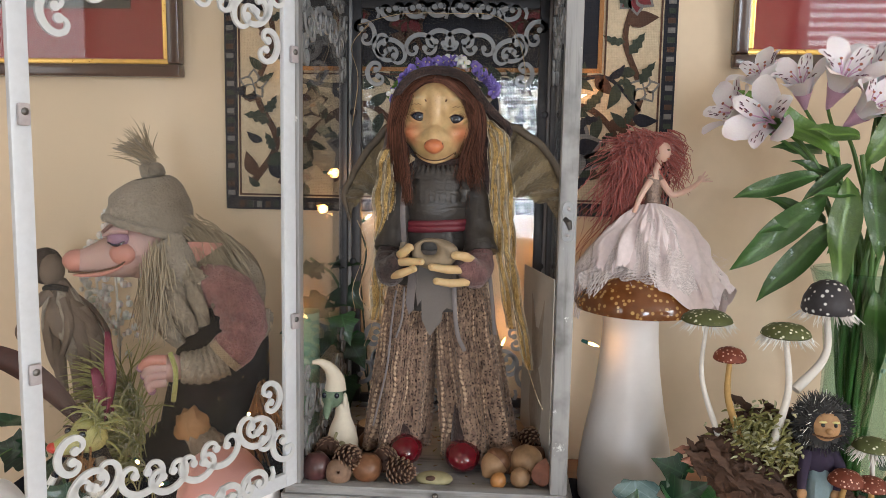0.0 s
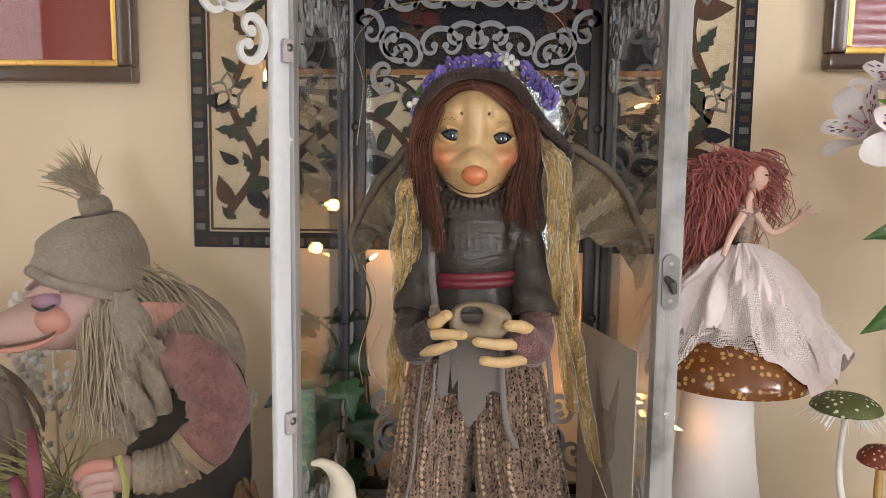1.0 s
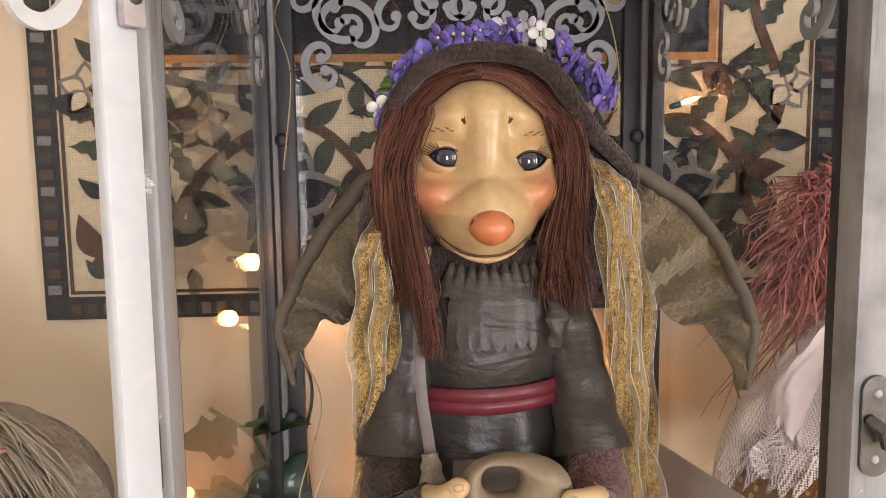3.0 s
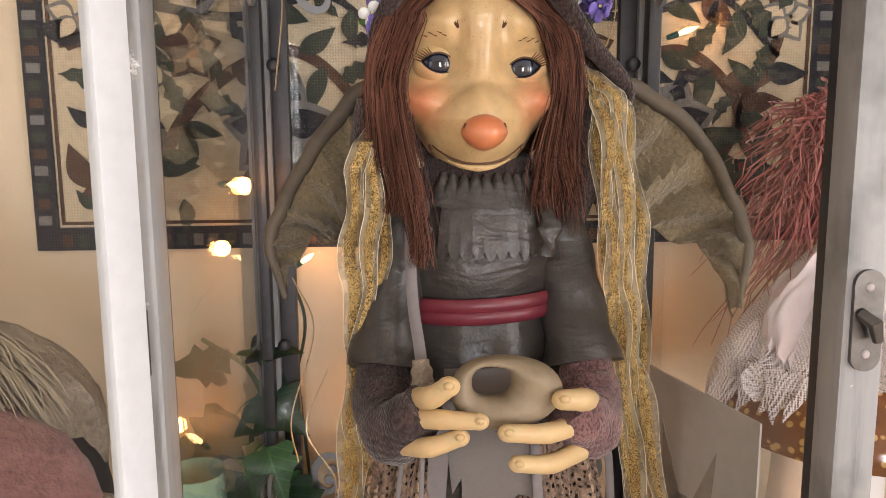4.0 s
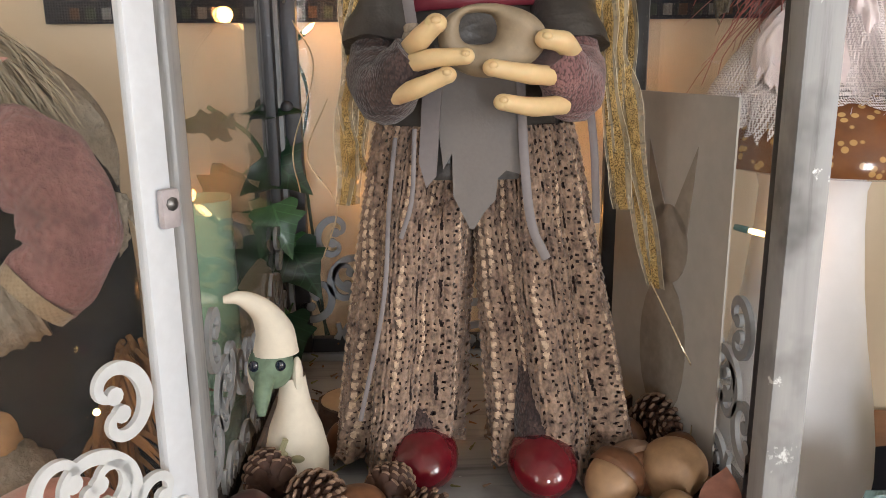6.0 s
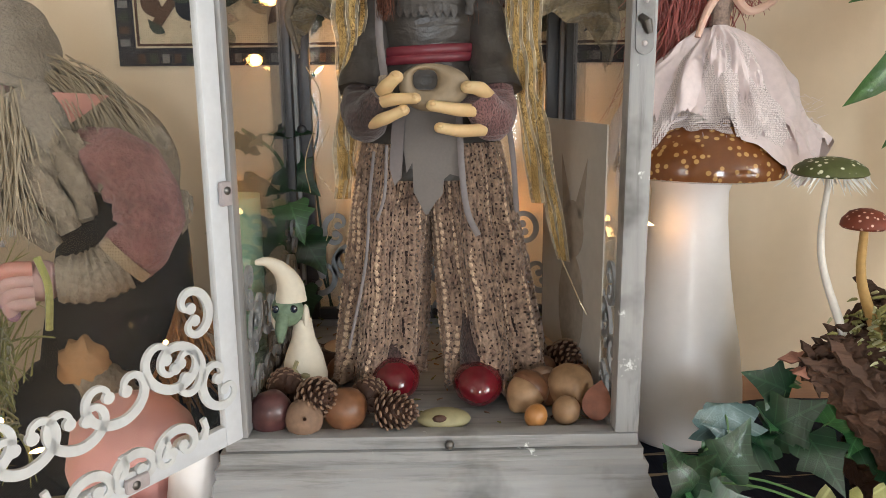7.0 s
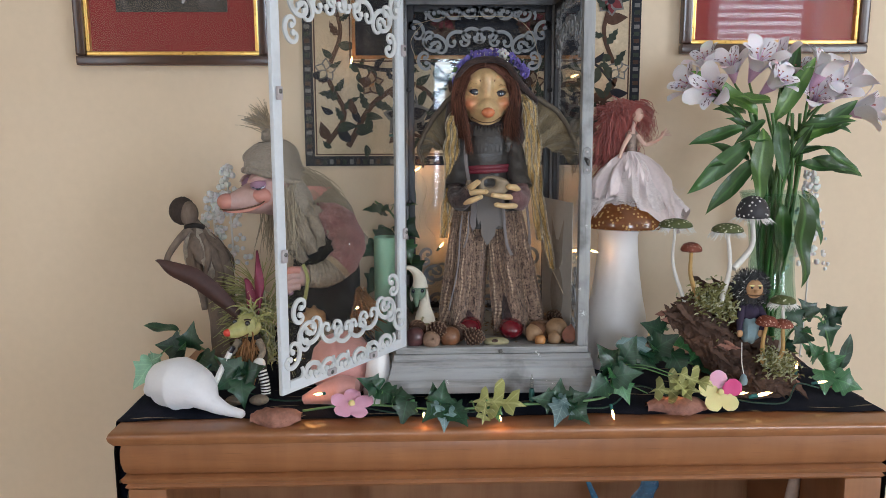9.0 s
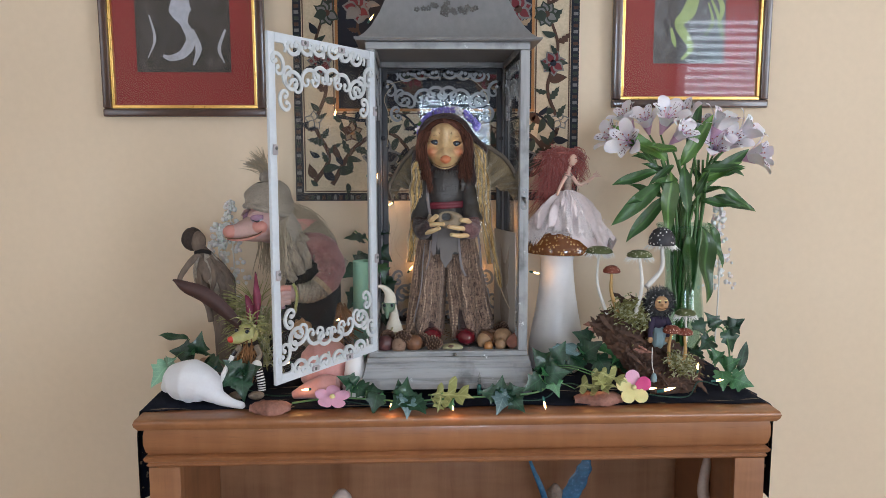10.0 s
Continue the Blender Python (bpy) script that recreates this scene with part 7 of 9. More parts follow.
t.ball(HC, (0.040, 0.037, 0.042), "troll_skin", 28, 20)
snout = spline([at_head(0.004, 0, -0.006), at_head(0.030, 0, -0.008), at_head(0.055, 0, -0.008), at_head(0.074, 0, -0.006)], 6)
t.tube(snout, taper(len(snout), 0.037, 0.031, 0.0215, 0.0135), "troll_skin", 28, 0.86, G)
t.ball(at_head(0.075, 0, -0.005), (0.0150, 0.0150, 0.0130), "troll_blush", 20, 14)
for sg in (-1, 1):
    t.ball(at_head(0.083, sg * 0.008, -0.004), (0.003, 0.003, 0.0022), "mouth_line", 8, 6)
    t.ball(at_head(0.026, sg * 0.0255, -0.004), (0.016, 0.012, 0.013), "troll_blush", 18, 12)
    t.ball(at_head(0.030, sg * 0.0230, 0.014), (0.013, 0.011, 0.010), "troll_lid", 18, 12)
    t.tube(spline([at_head(0.042, sg * 0.0270, 0.0125), at_head(0.034, sg * 0.0335, 0.0080), at_head(0.024, sg * 0.0345, 0.0105)], 6), taper(13, 0.0008, 0.0016, 0.0010), "eye_black", 6)
    t.tube(spline([at_head(0.046, sg * 0.019, 0.020), at_head(0.034, sg * 0.029, 0.0245), at_head(0.020, sg * 0.033, 0.0215)], 6), taper(13, 0.002, 0.0042, 0.003), "troll_skin", 8)
    smile = spline([at_head(0.084, sg * 0.006, -0.0155), at_head(0.068, sg * 0.0165, -0.0185), at_head(0.048, sg * 0.0255, -0.0190), at_head(0.030, sg * 0.0335, -0.0150), at_head(0.020, sg * 0.0365, -0.0070)], 6)
    t.tube(smile, taper(len(smile), 0.0008, 0.0014, 0.0008), "mouth_line", 6)
    lip = [p + Vector((0, 0, -0.003)) for p in smile[2:-4]]
    t.tube(lip, taper(len(lip), 0.001, 0.0030, 0.001), "troll_blush", 8)
# felt cap pulled low behind, gathered in a bound knot
cap, rows, cols = [], 22, 44
for r in range(rows + 1):
    u = r / rows
    mid = at_head(-0.006, 0, 0.016).lerp(Vector((-0.412, 0.905, 1.402)), u)
    k = 0.0465 * math.sqrt(max(0.0, 1 - (u * 0.97) ** 2.4)) * (1 + 0.03 * math.sin(math.pi * u)) + 0.008 * u
    for q in range(cols):
        a = 2 * math.pi * q / cols
        w = k * (1 + 0.035 * math.sin(5 * a + 11 * u) + 0.03 * u * math.sin(9 * a))
        cap.append(mid + F * (w * math.cos(a)) + G * (w * 0.94 * math.sin(a)) + Vector((0, 0, 0.021 * math.cos(a) * (1 - u))))
t.add(cap, [(r * cols + q, r * cols + (q + 1) % cols, (r + 1) * cols + (q + 1) % cols, (r + 1) * cols + q) for r, q in product(range(rows), range(cols))], "hat_felt")
t.tube([p + (p - HC).normalized() * 0.0015 for p in cap[:cols]] + [cap[0]], 0.0050, "hat_felt", 10, ripple=lambda a, u: 1 + 0.12 * math.sin(60 * u))
t.ball((-0.414, 0.911, 1.409), (0.0150, 0.0150, 0.0125), "hat_felt", 18, 12, lambda n: 1 + 0.10 * math.sin(9 * n.x + 3 * n.z))
for k in range(7):
    q = spline([(-0.414, 0.911, 1.415), (-0.418 - 0.002 * k, 0.906 + 0.003 * (k % 3), 1.430), (-0.430 - 0.0045 * k, 0.900 + 0.003 * (k % 2), 1.450 - 0.0022 * k)], 6)
    t.tube(q, taper(len(q), 0.0075, 0.0050, 0.0008), "hat_felt", 8, 0.35, (1, 0, 0.6))
strands(t, [(-0.416, 0.909, 1.424)], (-0.5, -0.1, 0.9), 60, 0.042, 0.0006, "hair_ash", 0.45, 0.3, 3)
for sg in (-1, 1):
    near = sg < 0
    e = [at_head(-0.022, sg * 0.042, 0.006), at_head(-0.034, sg * 0.050, -0.018), at_head(-0.046, sg * 0.048, -0.050), at_head(-0.054, sg * 0.044, -0.082), at_head(-0.058, sg * 0.040, -0.106)]
    q = spline(e, 7)
    t.tube(q, taper(len(q), 0.0175, 0.0155, 0.0125, 0.0105, 0.0060), "hat_felt", 16, 0.26, F, lambda a, u: 1 + 0.05 * math.sin(17 * u + a))
    strands(t, [at_head(-0.010, sg * 0.042, -0.006), at_head(-0.016, sg * 0.043, 0.0), at_head(-0.006, sg * 0.041, -0.012)], (0.02, -0.08, -1), 170 if near else 60, 0.095, 0.0008, "hair_ash", 0.16, 0.1, 4)
    ear = [(0.0, -0.34), (0.30, -0.36), (0.62, -0.20), (1.0, 0.02), (0.62, 0.13), (0.25, 0.22), (0.0, 0.20)]
    m = Matrix((-F, Vector((0, 0, 1)), G * sg)).transposed().to_4x4()
    t.plate(ear, Matrix.Translation(at_head(-0.032, sg * 0.044, -0.012)) @ m @ Matrix.Diagonal((0.052, 0.048, 1, 1)), 0.004, "troll_blush")
strands(t, [(-0.372, 0.880, 1.345), (-0.360, 0.885, 1.345), (-0.348, 0.885, 1.338), (-0.335, 0.89, 1.328), (-0.378, 0.865, 1.335)], (0.9, -0.20, -0.15), 420, 0.062, 0.0008, "hair_ash", 0.35, 0.75, 5)
# near arm: rose sleeve with a ragged shoulder, wrapped cuff, hand before the chest
arm = spline([(-0.335, 0.868, 1.278), (-0.308, 0.862, 1.276), (-0.287, 0.860, 1.252), (-0.284, 0.852, 1.222), (-0.300, 0.842, 1.200)], 10)
t.tube(arm, taper(len(arm), 0.023, 0.0265, 0.0270, 0.0250, 0.0220), "cloth_rose", 32, 1, None, lambda a, u: 1 + 0.05 * math.sin(23 * u + 2 * a) + 0.04 * math.sin(5 * a + 4 * u) + 0.03 * math.sin(37 * u - 3 * a))
t.tube([(-0.297, 0.843, 1.204), (-0.303, 0.840, 1.198)], [0.0235, 0.0225], "tap_tan", 20)
cuff = spline([(-0.302, 0.841, 1.198), (-0.322, 0.830, 1.190), (-0.345, 0.820, 1.190)], 12)
t.tube(cuff, taper(len(cuff), 0.0215, 0.0205, 0.0175), "cloth_sand", 24, 1, None, lambda a, u: 1 + 0.06 * math.sin(42 * u + 2 * a))
t.ball((-0.354, 0.815, 1.191), (0.0175, 0.0140, 0.0160), "troll_skin", 18, 14)
for k in range(4):
    q = spline([(-0.356, 0.806, 1.202 - 0.0082 * k), (-0.370, 0.798, 1.203 - 0.0090 * k), (-0.381 + 0.004 * k, 0.798, 1.194 - 0.0085 * k)], 5)
    t.tube(q, taper(len(q), 0.0062, 0.0060, 0.0046), "troll_blush" if k == 0 else "troll_skin", 12)
    t.ball(q[-1], (0.0050, 0.0046, 0.0048), "troll_lid", 10, 8)
t.tube(spline([(-0.349, 0.802, 1.212), (-0.342, 0.800, 1.19), (-0.348, 0.806, 1.155)], 5), 0.0030, "fluff_green", 6)
# scarf folds across the chest, ragged cape edge over the shoulder
for a, b, c, r in (((-0.372, 0.850, 1.290), (-0.355, 0.835, 1.262), (-0.338, 0.838, 1.225), 0.017), ((-0.352, 0.855, 1.300), (-0.335, 0.842, 1.270), (-0.325, 0.842, 1.235), 0.014), ((-0.392, 0.845, 1.272), (-0.372, 0.832, 1.240), (-0.350, 0.836, 1.212), 0.013)):
    q = spline([a, b, c], 10)
    t.tube(q, taper(len(q), r * 0.8, r, r * 0.6), "cloth_sand", 20, 0.7, None, lambda v, u: 1 + 0.16 * math.sin(4 * v + 13 * u))
for i in range(46):
    a = i / 45
    c = Vector((lerp(-0.352, -0.262, a), 0.842 + 0.030 * a + rng.uniform(-0.006, 0.006), 1.298 - 0.050 * a ** 1.6 + rng.gauss(0, 0.005)))
    m = Matrix.Translation(c) @ pose(0, 0, 0, 80 + rng.uniform(-20, 20), rng.uniform(-18, 18), 0) @ pose(0, 0, 0, 0, 0, -75 + rng.uniform(-35, 35)) @ Matrix.Diagonal((0.024, 0.020, 1, 1))
    t.plate(leaf_outline(0.6, 0.15, 1), m, 0.0012, "cloth_sand")
# skirts: black cloth, rust fur, green fluff
t.ball((-0.335, 0.89, 1.055), (0.085, 0.07, 0.075), "cloth_black", 24, 16, lambda n: 1 + 0.06 * math.sin(7 * n.x + 4 * n.z))
strands(t, [(-0.28, 0.87, 1.11), (-0.29, 0.86, 1.06), (-0.27, 0.88, 1.15)], (0.3, -0.5, -0.6), 120, 0.05, 0.002, "rust_fur", 0.6, 0.3, 6)
strands(t, [(-0.425, 0.865, 1.11), (-0.420, 0.86, 1.08), (-0.432, 0.87, 1.14), (-0.41, 0.85, 1.05)], (-0.15, -0.35, 0.6), 300, 0.080, 0.0009, "fluff_green", 0.5, 0.5, 7)
t.ball((-0.34, 0.842, 1.112), (0.022, 0.014, 0.024), "doll_tan", 16, 12, lambda n: 1 + 0.12 * math.sin(10 * n.x + 8 * n.z))
t.ball((-0.325, 0.84, 1.085), (0.028, 0.018, 0.028), "cloth_sand", 16, 12, lambda n: 1 + 0.12 * math.sin(9 * n.x - 8 * n.z))
solid("troll_doll", t, "hunched troll doll with pink snout, felt hat and rose sleeve", "doll", base=(-0.335, 0.89, TOP + 0.003))

# ---- little goblin doll with big ears: one plain mesh ----
g = Shape()
gc = Vector((-0.432, 0.775, 1.122))
g.ball(gc, (0.021, 0.018, 0.019), "elf_face", 22, 16)
g.tube(spline([gc + Vector((-0.006, -0.012, -0.002)), gc + Vector((-0.017, -0.022, -0.004)), gc + Vector((-0.023, -0.027, -0.005))], 5), taper(11, 0.0135, 0.010, 0.007), "elf_face", 16)
g.ball(gc + Vector((-0.0235, -0.028, -0.004)), (0.007, 0.0055, 0.006), "elf_nose", 14, 10)
for dx, dy in ((-0.017, -0.009), (0.004, -0.018)):
    g.ball(gc + Vector((dx, dy, 0.008)), (0.0042, 0.0032, 0.0038), "eye_black", 10, 8)
    g.tube([gc + Vector((dx - 0.005, dy, 0.013)), gc + Vector((dx, dy - 0.002, 0.0145)), gc + Vector((dx + 0.005, dy, 0.013))], 0.0012, "elf_ear", 5)
g.tube(spline([gc + Vector((-0.022, -0.026, -0.012)), gc + Vector((-0.010, -0.024, -0.014)), gc + Vector((0.006, -0.019, -0.008))], 5), 0.0009, "mouth_line", 5)


def big_ear(pts, w, mats):
    q = spline(pts, 8)
    n = len(q)
    for k, mt in enumerate(mats):
        def at(u, v):
            p = q[min(int(u * (n - 1)), n - 1)]
            ww = w * math.sin(math.pi * min(1, u * 0.86 + 0.14)) ** 0.8
            return (p.x + (v - 0.5) * ww * 0.35, p.y - 0.0022 * k * (1 - 2 * (k > 1)) - 0.008 * math.sin(math.pi * v) + 0.004, p.z + (v - 0.5) * ww)
        g.grid(at, n - 1, 6, mt)
    g.tube(q, taper(n, 0.003, 0.0026, 0.001), mats[0], 6)


big_ear([(-0.447, 0.785, 1.135), (-0.475, 0.785, 1.165), (-0.510, 0.78, 1.195), (-0.545, 0.775, 1.212), (-0.563, 0.77, 1.226)], 0.028, ("elf_ear", "elf_ear"))
big_ear([(-0.418, 0.79, 1.135), (-0.415, 0.795, 1.165), (-0.420, 0.80, 1.20), (-0.419, 0.80, 1.235)], 0.034, ("elf_ear", "elf_ear_pink"))
big_ear([(-0.418, 0.80, 1.132), (-0.432, 0.802, 1.16), (-0.44, 0.805, 1.19)], 0.030, ("elf_ear_pink", "elf_ear_pink"))
strands(g, [gc + Vector((0.0, 0.012, 0.014)), gc + Vector((0.012, 0.012, 0.010))], (0.1, 0.2, 1), 60, 0.035, 0.0013, "fluff_green", 0.9, 0.9, 9)
g.tube(spline([gc + Vector((0.004, 0.0, -0.014)), gc + Vector((0.008, 0.004, -0.045)), gc + Vector((0.008, 0.004, -0.075))], 6), taper(13, 0.014, 0.020, 0.018), "cloth_black", 16)
strands(g, [gc + Vector((0.006, -0.01, -0.02)), gc + Vector((0.01, -0.012, -0.04)), gc + Vector((-0.004, -0.01, -0.03))], (0, -0.3, -1), 90, 0.03, 0.0012, "rust_fur", 0.5, 0.2, 10)
for s in (-1, 1):
    q = spline([gc + Vector((0.008 + s * 0.012, -0.004, -0.07)), gc + Vector((0.008 + s * 0.017, -0.008, -0.09)), gc + Vector((0.008 + s * 0.018, -0.01, -0.107))], 8)
    for i in range(len(q) - 1):
        g.tube([q[i], q[i + 1]], 0.0075, "cloth_black" if i % 2 else "feather_white", 12)
    g.ball(q[-1] + Vector((-0.008, -0.012, -0.004)), (0.015, 0.014, 0.0075), "cloth_sand", 14, 10)
q = spline([gc + Vector((0.018, -0.008, -0.022)), gc + Vector((0.026, -0.02, -0.035)), gc + Vector((0.020, -0.028, -0.048))], 5)
g.tube(q, taper(len(q), 0.006, 0.005, 0.004), "cloth_sand", 10)
g.ball(gc + Vector((0.022, -0.03, -0.052)), (0.0095, 0.009, 0.0095), "feather_white", 14, 10)
q = spline([gc + Vector((-0.012, -0.008, -0.022)), gc + Vector((-0.02, -0.02, -0.035)), gc + Vector((-0.028, -0.024, -0.046))], 5)
g.tube(q, taper(len(q), 0.006, 0.005, 0.004), "cloth_sand", 10)
solid("goblin_doll", g, "small goblin doll with red nose and large burgundy ears", "doll", base=(-0.425, 0.775, TOP + 0.003))
solid("paintbrush", Shape().tube([(-0.452, 0.742, 1.09), (-0.468, 0.738, 1.058), (-0.478, 0.735, 1.034)], [0.004, 0.0046, 0.0036], "feather_white", 12).tube([(-0.447, 0.7425, 1.098), (-0.452, 0.742, 1.09)], [0.0043, 0.0043], "eye_black", 12).tube([(-0.478, 0.735, 1.034), (-0.487, 0.733, 1.012)], [0.0036, 0.002], "rust_fur", 10), "white stick with a dark tip held by the goblin", "stick", base=(-0.48, 0.735, 1.012))

# ---- lean stick figure with a seed-cap head: one plain mesh ----
s = Shape()
s.ball((-0.572, 0.94, 1.284), (0.022, 0.021, 0.024), "hat_dark", 22, 16, lambda n: 1 + 0.03 * math.sin(24 * n.x) * math.sin(24 * n.z))
s.ball((-0.558, 0.930, 1.280), (0.016, 0.014, 0.021), "twig_grey", 16, 12)
for pts, r in (([(-0.555, 0.935, 1.265), (-0.540, 0.93, 1.235), (-0.520, 0.93, 1.18), (-0.51, 0.93, 1.10), (-0.50, 0.93, 1.01)], (0.012, 0.022, 0.020, 0.022, 0.03)), ([(-0.552, 0.92, 1.255), (-0.575, 0.915, 1.235), (-0.592, 0.91, 1.205), (-0.582, 0.905, 1.185)], (0.008, 0.006, 0.005, 0.003)),
               ([(-0.535, 0.915, 1.245), (-0.52, 0.90, 1.215), (-0.525, 0.89, 1.18)], (0.008, 0.007, 0.004)), ([(-0.53, 0.915, 1.22), (-0.512, 0.905, 1.17), (-0.505, 0.90, 1.11)], (0.010, 0.012, 0.008)), ([(-0.515, 0.92, 1.235), (-0.495, 0.915, 1.19), (-0.488, 0.91, 1.13)], (0.008, 0.011, 0.006)),
               ([(-0.545, 0.91, 1.225), (-0.538, 0.905, 1.175), (-0.530, 0.90, 1.12)], (0.006, 0.009, 0.005))):
    q = spline(pts, 8)
    s.tube(q, taper(len(q), *r), "twig_grey", 14, 0.8, None, lambda a, u: 1 + 0.10 * math.sin(5 * a + 11 * u))
for k in range(11):
    a = -2.6 + 0.42 * k
    top = Vector((-0.543 + 0.012 * math.cos(a), 0.928 + 0.010 * math.sin(a), 1.258 - 0.004 * (k % 3)))
    L = 0.085 + 0.030 * math.sin(k * 2.3)
    q = spline([top, top + Vector((0.016 * math.cos(a) + 0.006, 0.016 * math.sin(a), -0.3 * L)), top + Vector((0.026 * math.cos(a) + 0.016, 0.022 * math.sin(a), -0.7 * L)), top + Vector((0.022 * math.cos(a) + 0.024, 0.020 * math.sin(a), -L))], 7)
    s.tube(q, taper(len(q), 0.004, 0.0095, 0.0085, 0.0015), "twig_grey" if k % 3 else "hat_felt", 12, 0.28, (-math.sin(a), math.cos(a), 0), lambda v, u: 1 + 0.12 * math.sin(3 * v + 14 * u))
s.tube(spline([(-0.562, 0.920, 1.258), (-0.545, 0.912, 1.262), (-0.530, 0.918, 1.258)], 5), 0.004, "cloth_black", 8)
solid("stick_doll", s, "lean draped stick doll with a dark seed-cap hat", "doll", base=(-0.52, 0.93, TOP + 0.003))

# ---- gourds and felt shapes ----
s = Shape()
q = spline([(-0.578, 0.756, 1.030), (-0.556, 0.748, 1.040), (-0.525, 0.735, 1.0445), (-0.496, 0.722, 1.038), (-0.474, 0.712, 1.022), (-0.450, 0.702, 1.014), (-0.428, 0.692, 1.0115)], 9)
s.tube(q, taper(len(q), 0.012, 0.033, 0.0395, 0.031, 0.014, 0.0085, 0.0065), "felt_white", 34)
s.ball(q[-1], 0.0066, "felt_white", 12, 8)
s.ball(q[0], (0.010, 0.012, 0.012), "felt_white", 14, 8)
solid("white_gourd", s, "smooth white felt gourd lying on the runner", "gourd", base=(-0.53, 0.735, TOP + 0.003))
s = Shape().lathe([(0.0, TOP + 0.004), (0.03, TOP + 0.006), (0.046, TOP + 0.022), (0.051, TOP + 0.048), (0.045, TOP + 0.075), (0.030, TOP + 0.093), (0.012, TOP + 0.10), (0.0, TOP + 0.101)], (-0.290, 0.800, 0), "felt_pink", 36, lambda a, u: 1 + 0.02 * math.cos(6 * a))
solid("pink_gourd", s, "round pale pink gourd on the runner", "gourd", base=(-0.29, 0.80, TOP + 0.003))
q = spline([(-0.345, 0.745, 1.013), (-0.318, 0.742, 1.022), (-0.286, 0.738, 1.030), (-0.262, 0.735, 1.033)], 7)
solid("pink_gourd", Shape().tube(q, taper(len(q), 0.007, 0.015, 0.023, 0.016), "felt_pink", 24), "long pink gourd lying beneath the lantern door", "gourd", base=(-0.30, 0.74, TOP + 0.003))
solid("white_stump", Shape().lathe([(0.0, TOP + 0.004), (0.023, TOP + 0.004), (0.024, TOP + 0.02), (0.0195, TOP + 0.05), (0.0165, TOP + 0.075), (0.014, TOP + 0.08), (0.0, TOP + 0.082)], (-0.232, 0.762, 0), "stem_white", 26), "white mushroom stem beside the lantern base", "mushroom", base=(-0.232, 0.762, TOP + 0.003))
# rolled green paper
s = Shape()


def roll(u, v):
    a = u * 4.6 * math.pi
    r = 0.0185 - 0.0009 * u * 2
    return (-0.228 + r * math.cos(a), 0.925 + r * math.sin(a), lerp(TOP + 0.004, 1.240 - 0.006 * u, v))


s.grid(roll, 80, 6, "paper_green")
solid("paper_roll", s, "pale green rolled paper standing upright", "paper roll", base=(-0.228, 0.925, TOP + 0.003))

# ---- goose figure in a white nightcap: one plain mesh ----
s = Shape()
s.lathe([(0.0, 1.0865), (0.012, 1.087), (0.0175, 1.096), (0.0182, 1.108), (0.0148, 1.124), (0.0095, 1.138), (0.0078, 1.148), (0.007, 1.155)], (-0.160, 0.828, 0), "goose_white", 26)
s.ball((-0.1705, 0.823, 1.163), (0.0125, 0.0105, 0.0135), "goose_green", 20, 14)
s.tube([(-0.1725, 0.816, 1.160), (-0.1735, 0.807, 1.150), (-0.173, 0.802, 1.143)], [0.0055, 0.0046, 0.002], "goose_green", 12)
for dx in (-0.0075, 0.0065):
    s.ball((-0.1705 + dx, 0.8145, 1.166), (0.003, 0.002, 0.0032), "eye_black", 10, 8)
q = spline([(-0.1675, 0.824, 1.170), (-0.168, 0.825, 1.182), (-0.174, 0.825, 1.194), (-0.184, 0.823, 1.2015), (-0.193, 0.821, 1.2015)], 6)
s.tube(q, taper(len(q), 0.0125, 0.0105, 0.0068, 0.004, 0.002), "goose_white", 18)
for sg, zz in ((-1, 1.158), (1, 1.155)):
    s.ball((-0.1690 + sg * 0.0120, 0.826, zz), (0.0032, 0.006, 0.0115), "goose_white", 12, 8)
s.tube(spline([(-0.163, 0.8105, 1.125), (-0.166, 0.8105, 1.115), (-0.160, 0.8095, 1.108)], 4), 0.0018, "stone_olive", 5)
s.ball((-0.166, 0.8110, 1.116), (0.004, 0.0015, 0.0024), "stone_olive", 8, 6)
s.ball((-0.157, 0.8105, 1.113), (0.004, 0.0015, 0.0024), "stone_olive", 8, 6)
solid("goose_figurine", s, "white goose figurine with green head and nightcap", "figurine", base=(-0.16, 0.828, 1.0865))

# ---- ivy garland along the front edge ----
rng = random.Random(31)


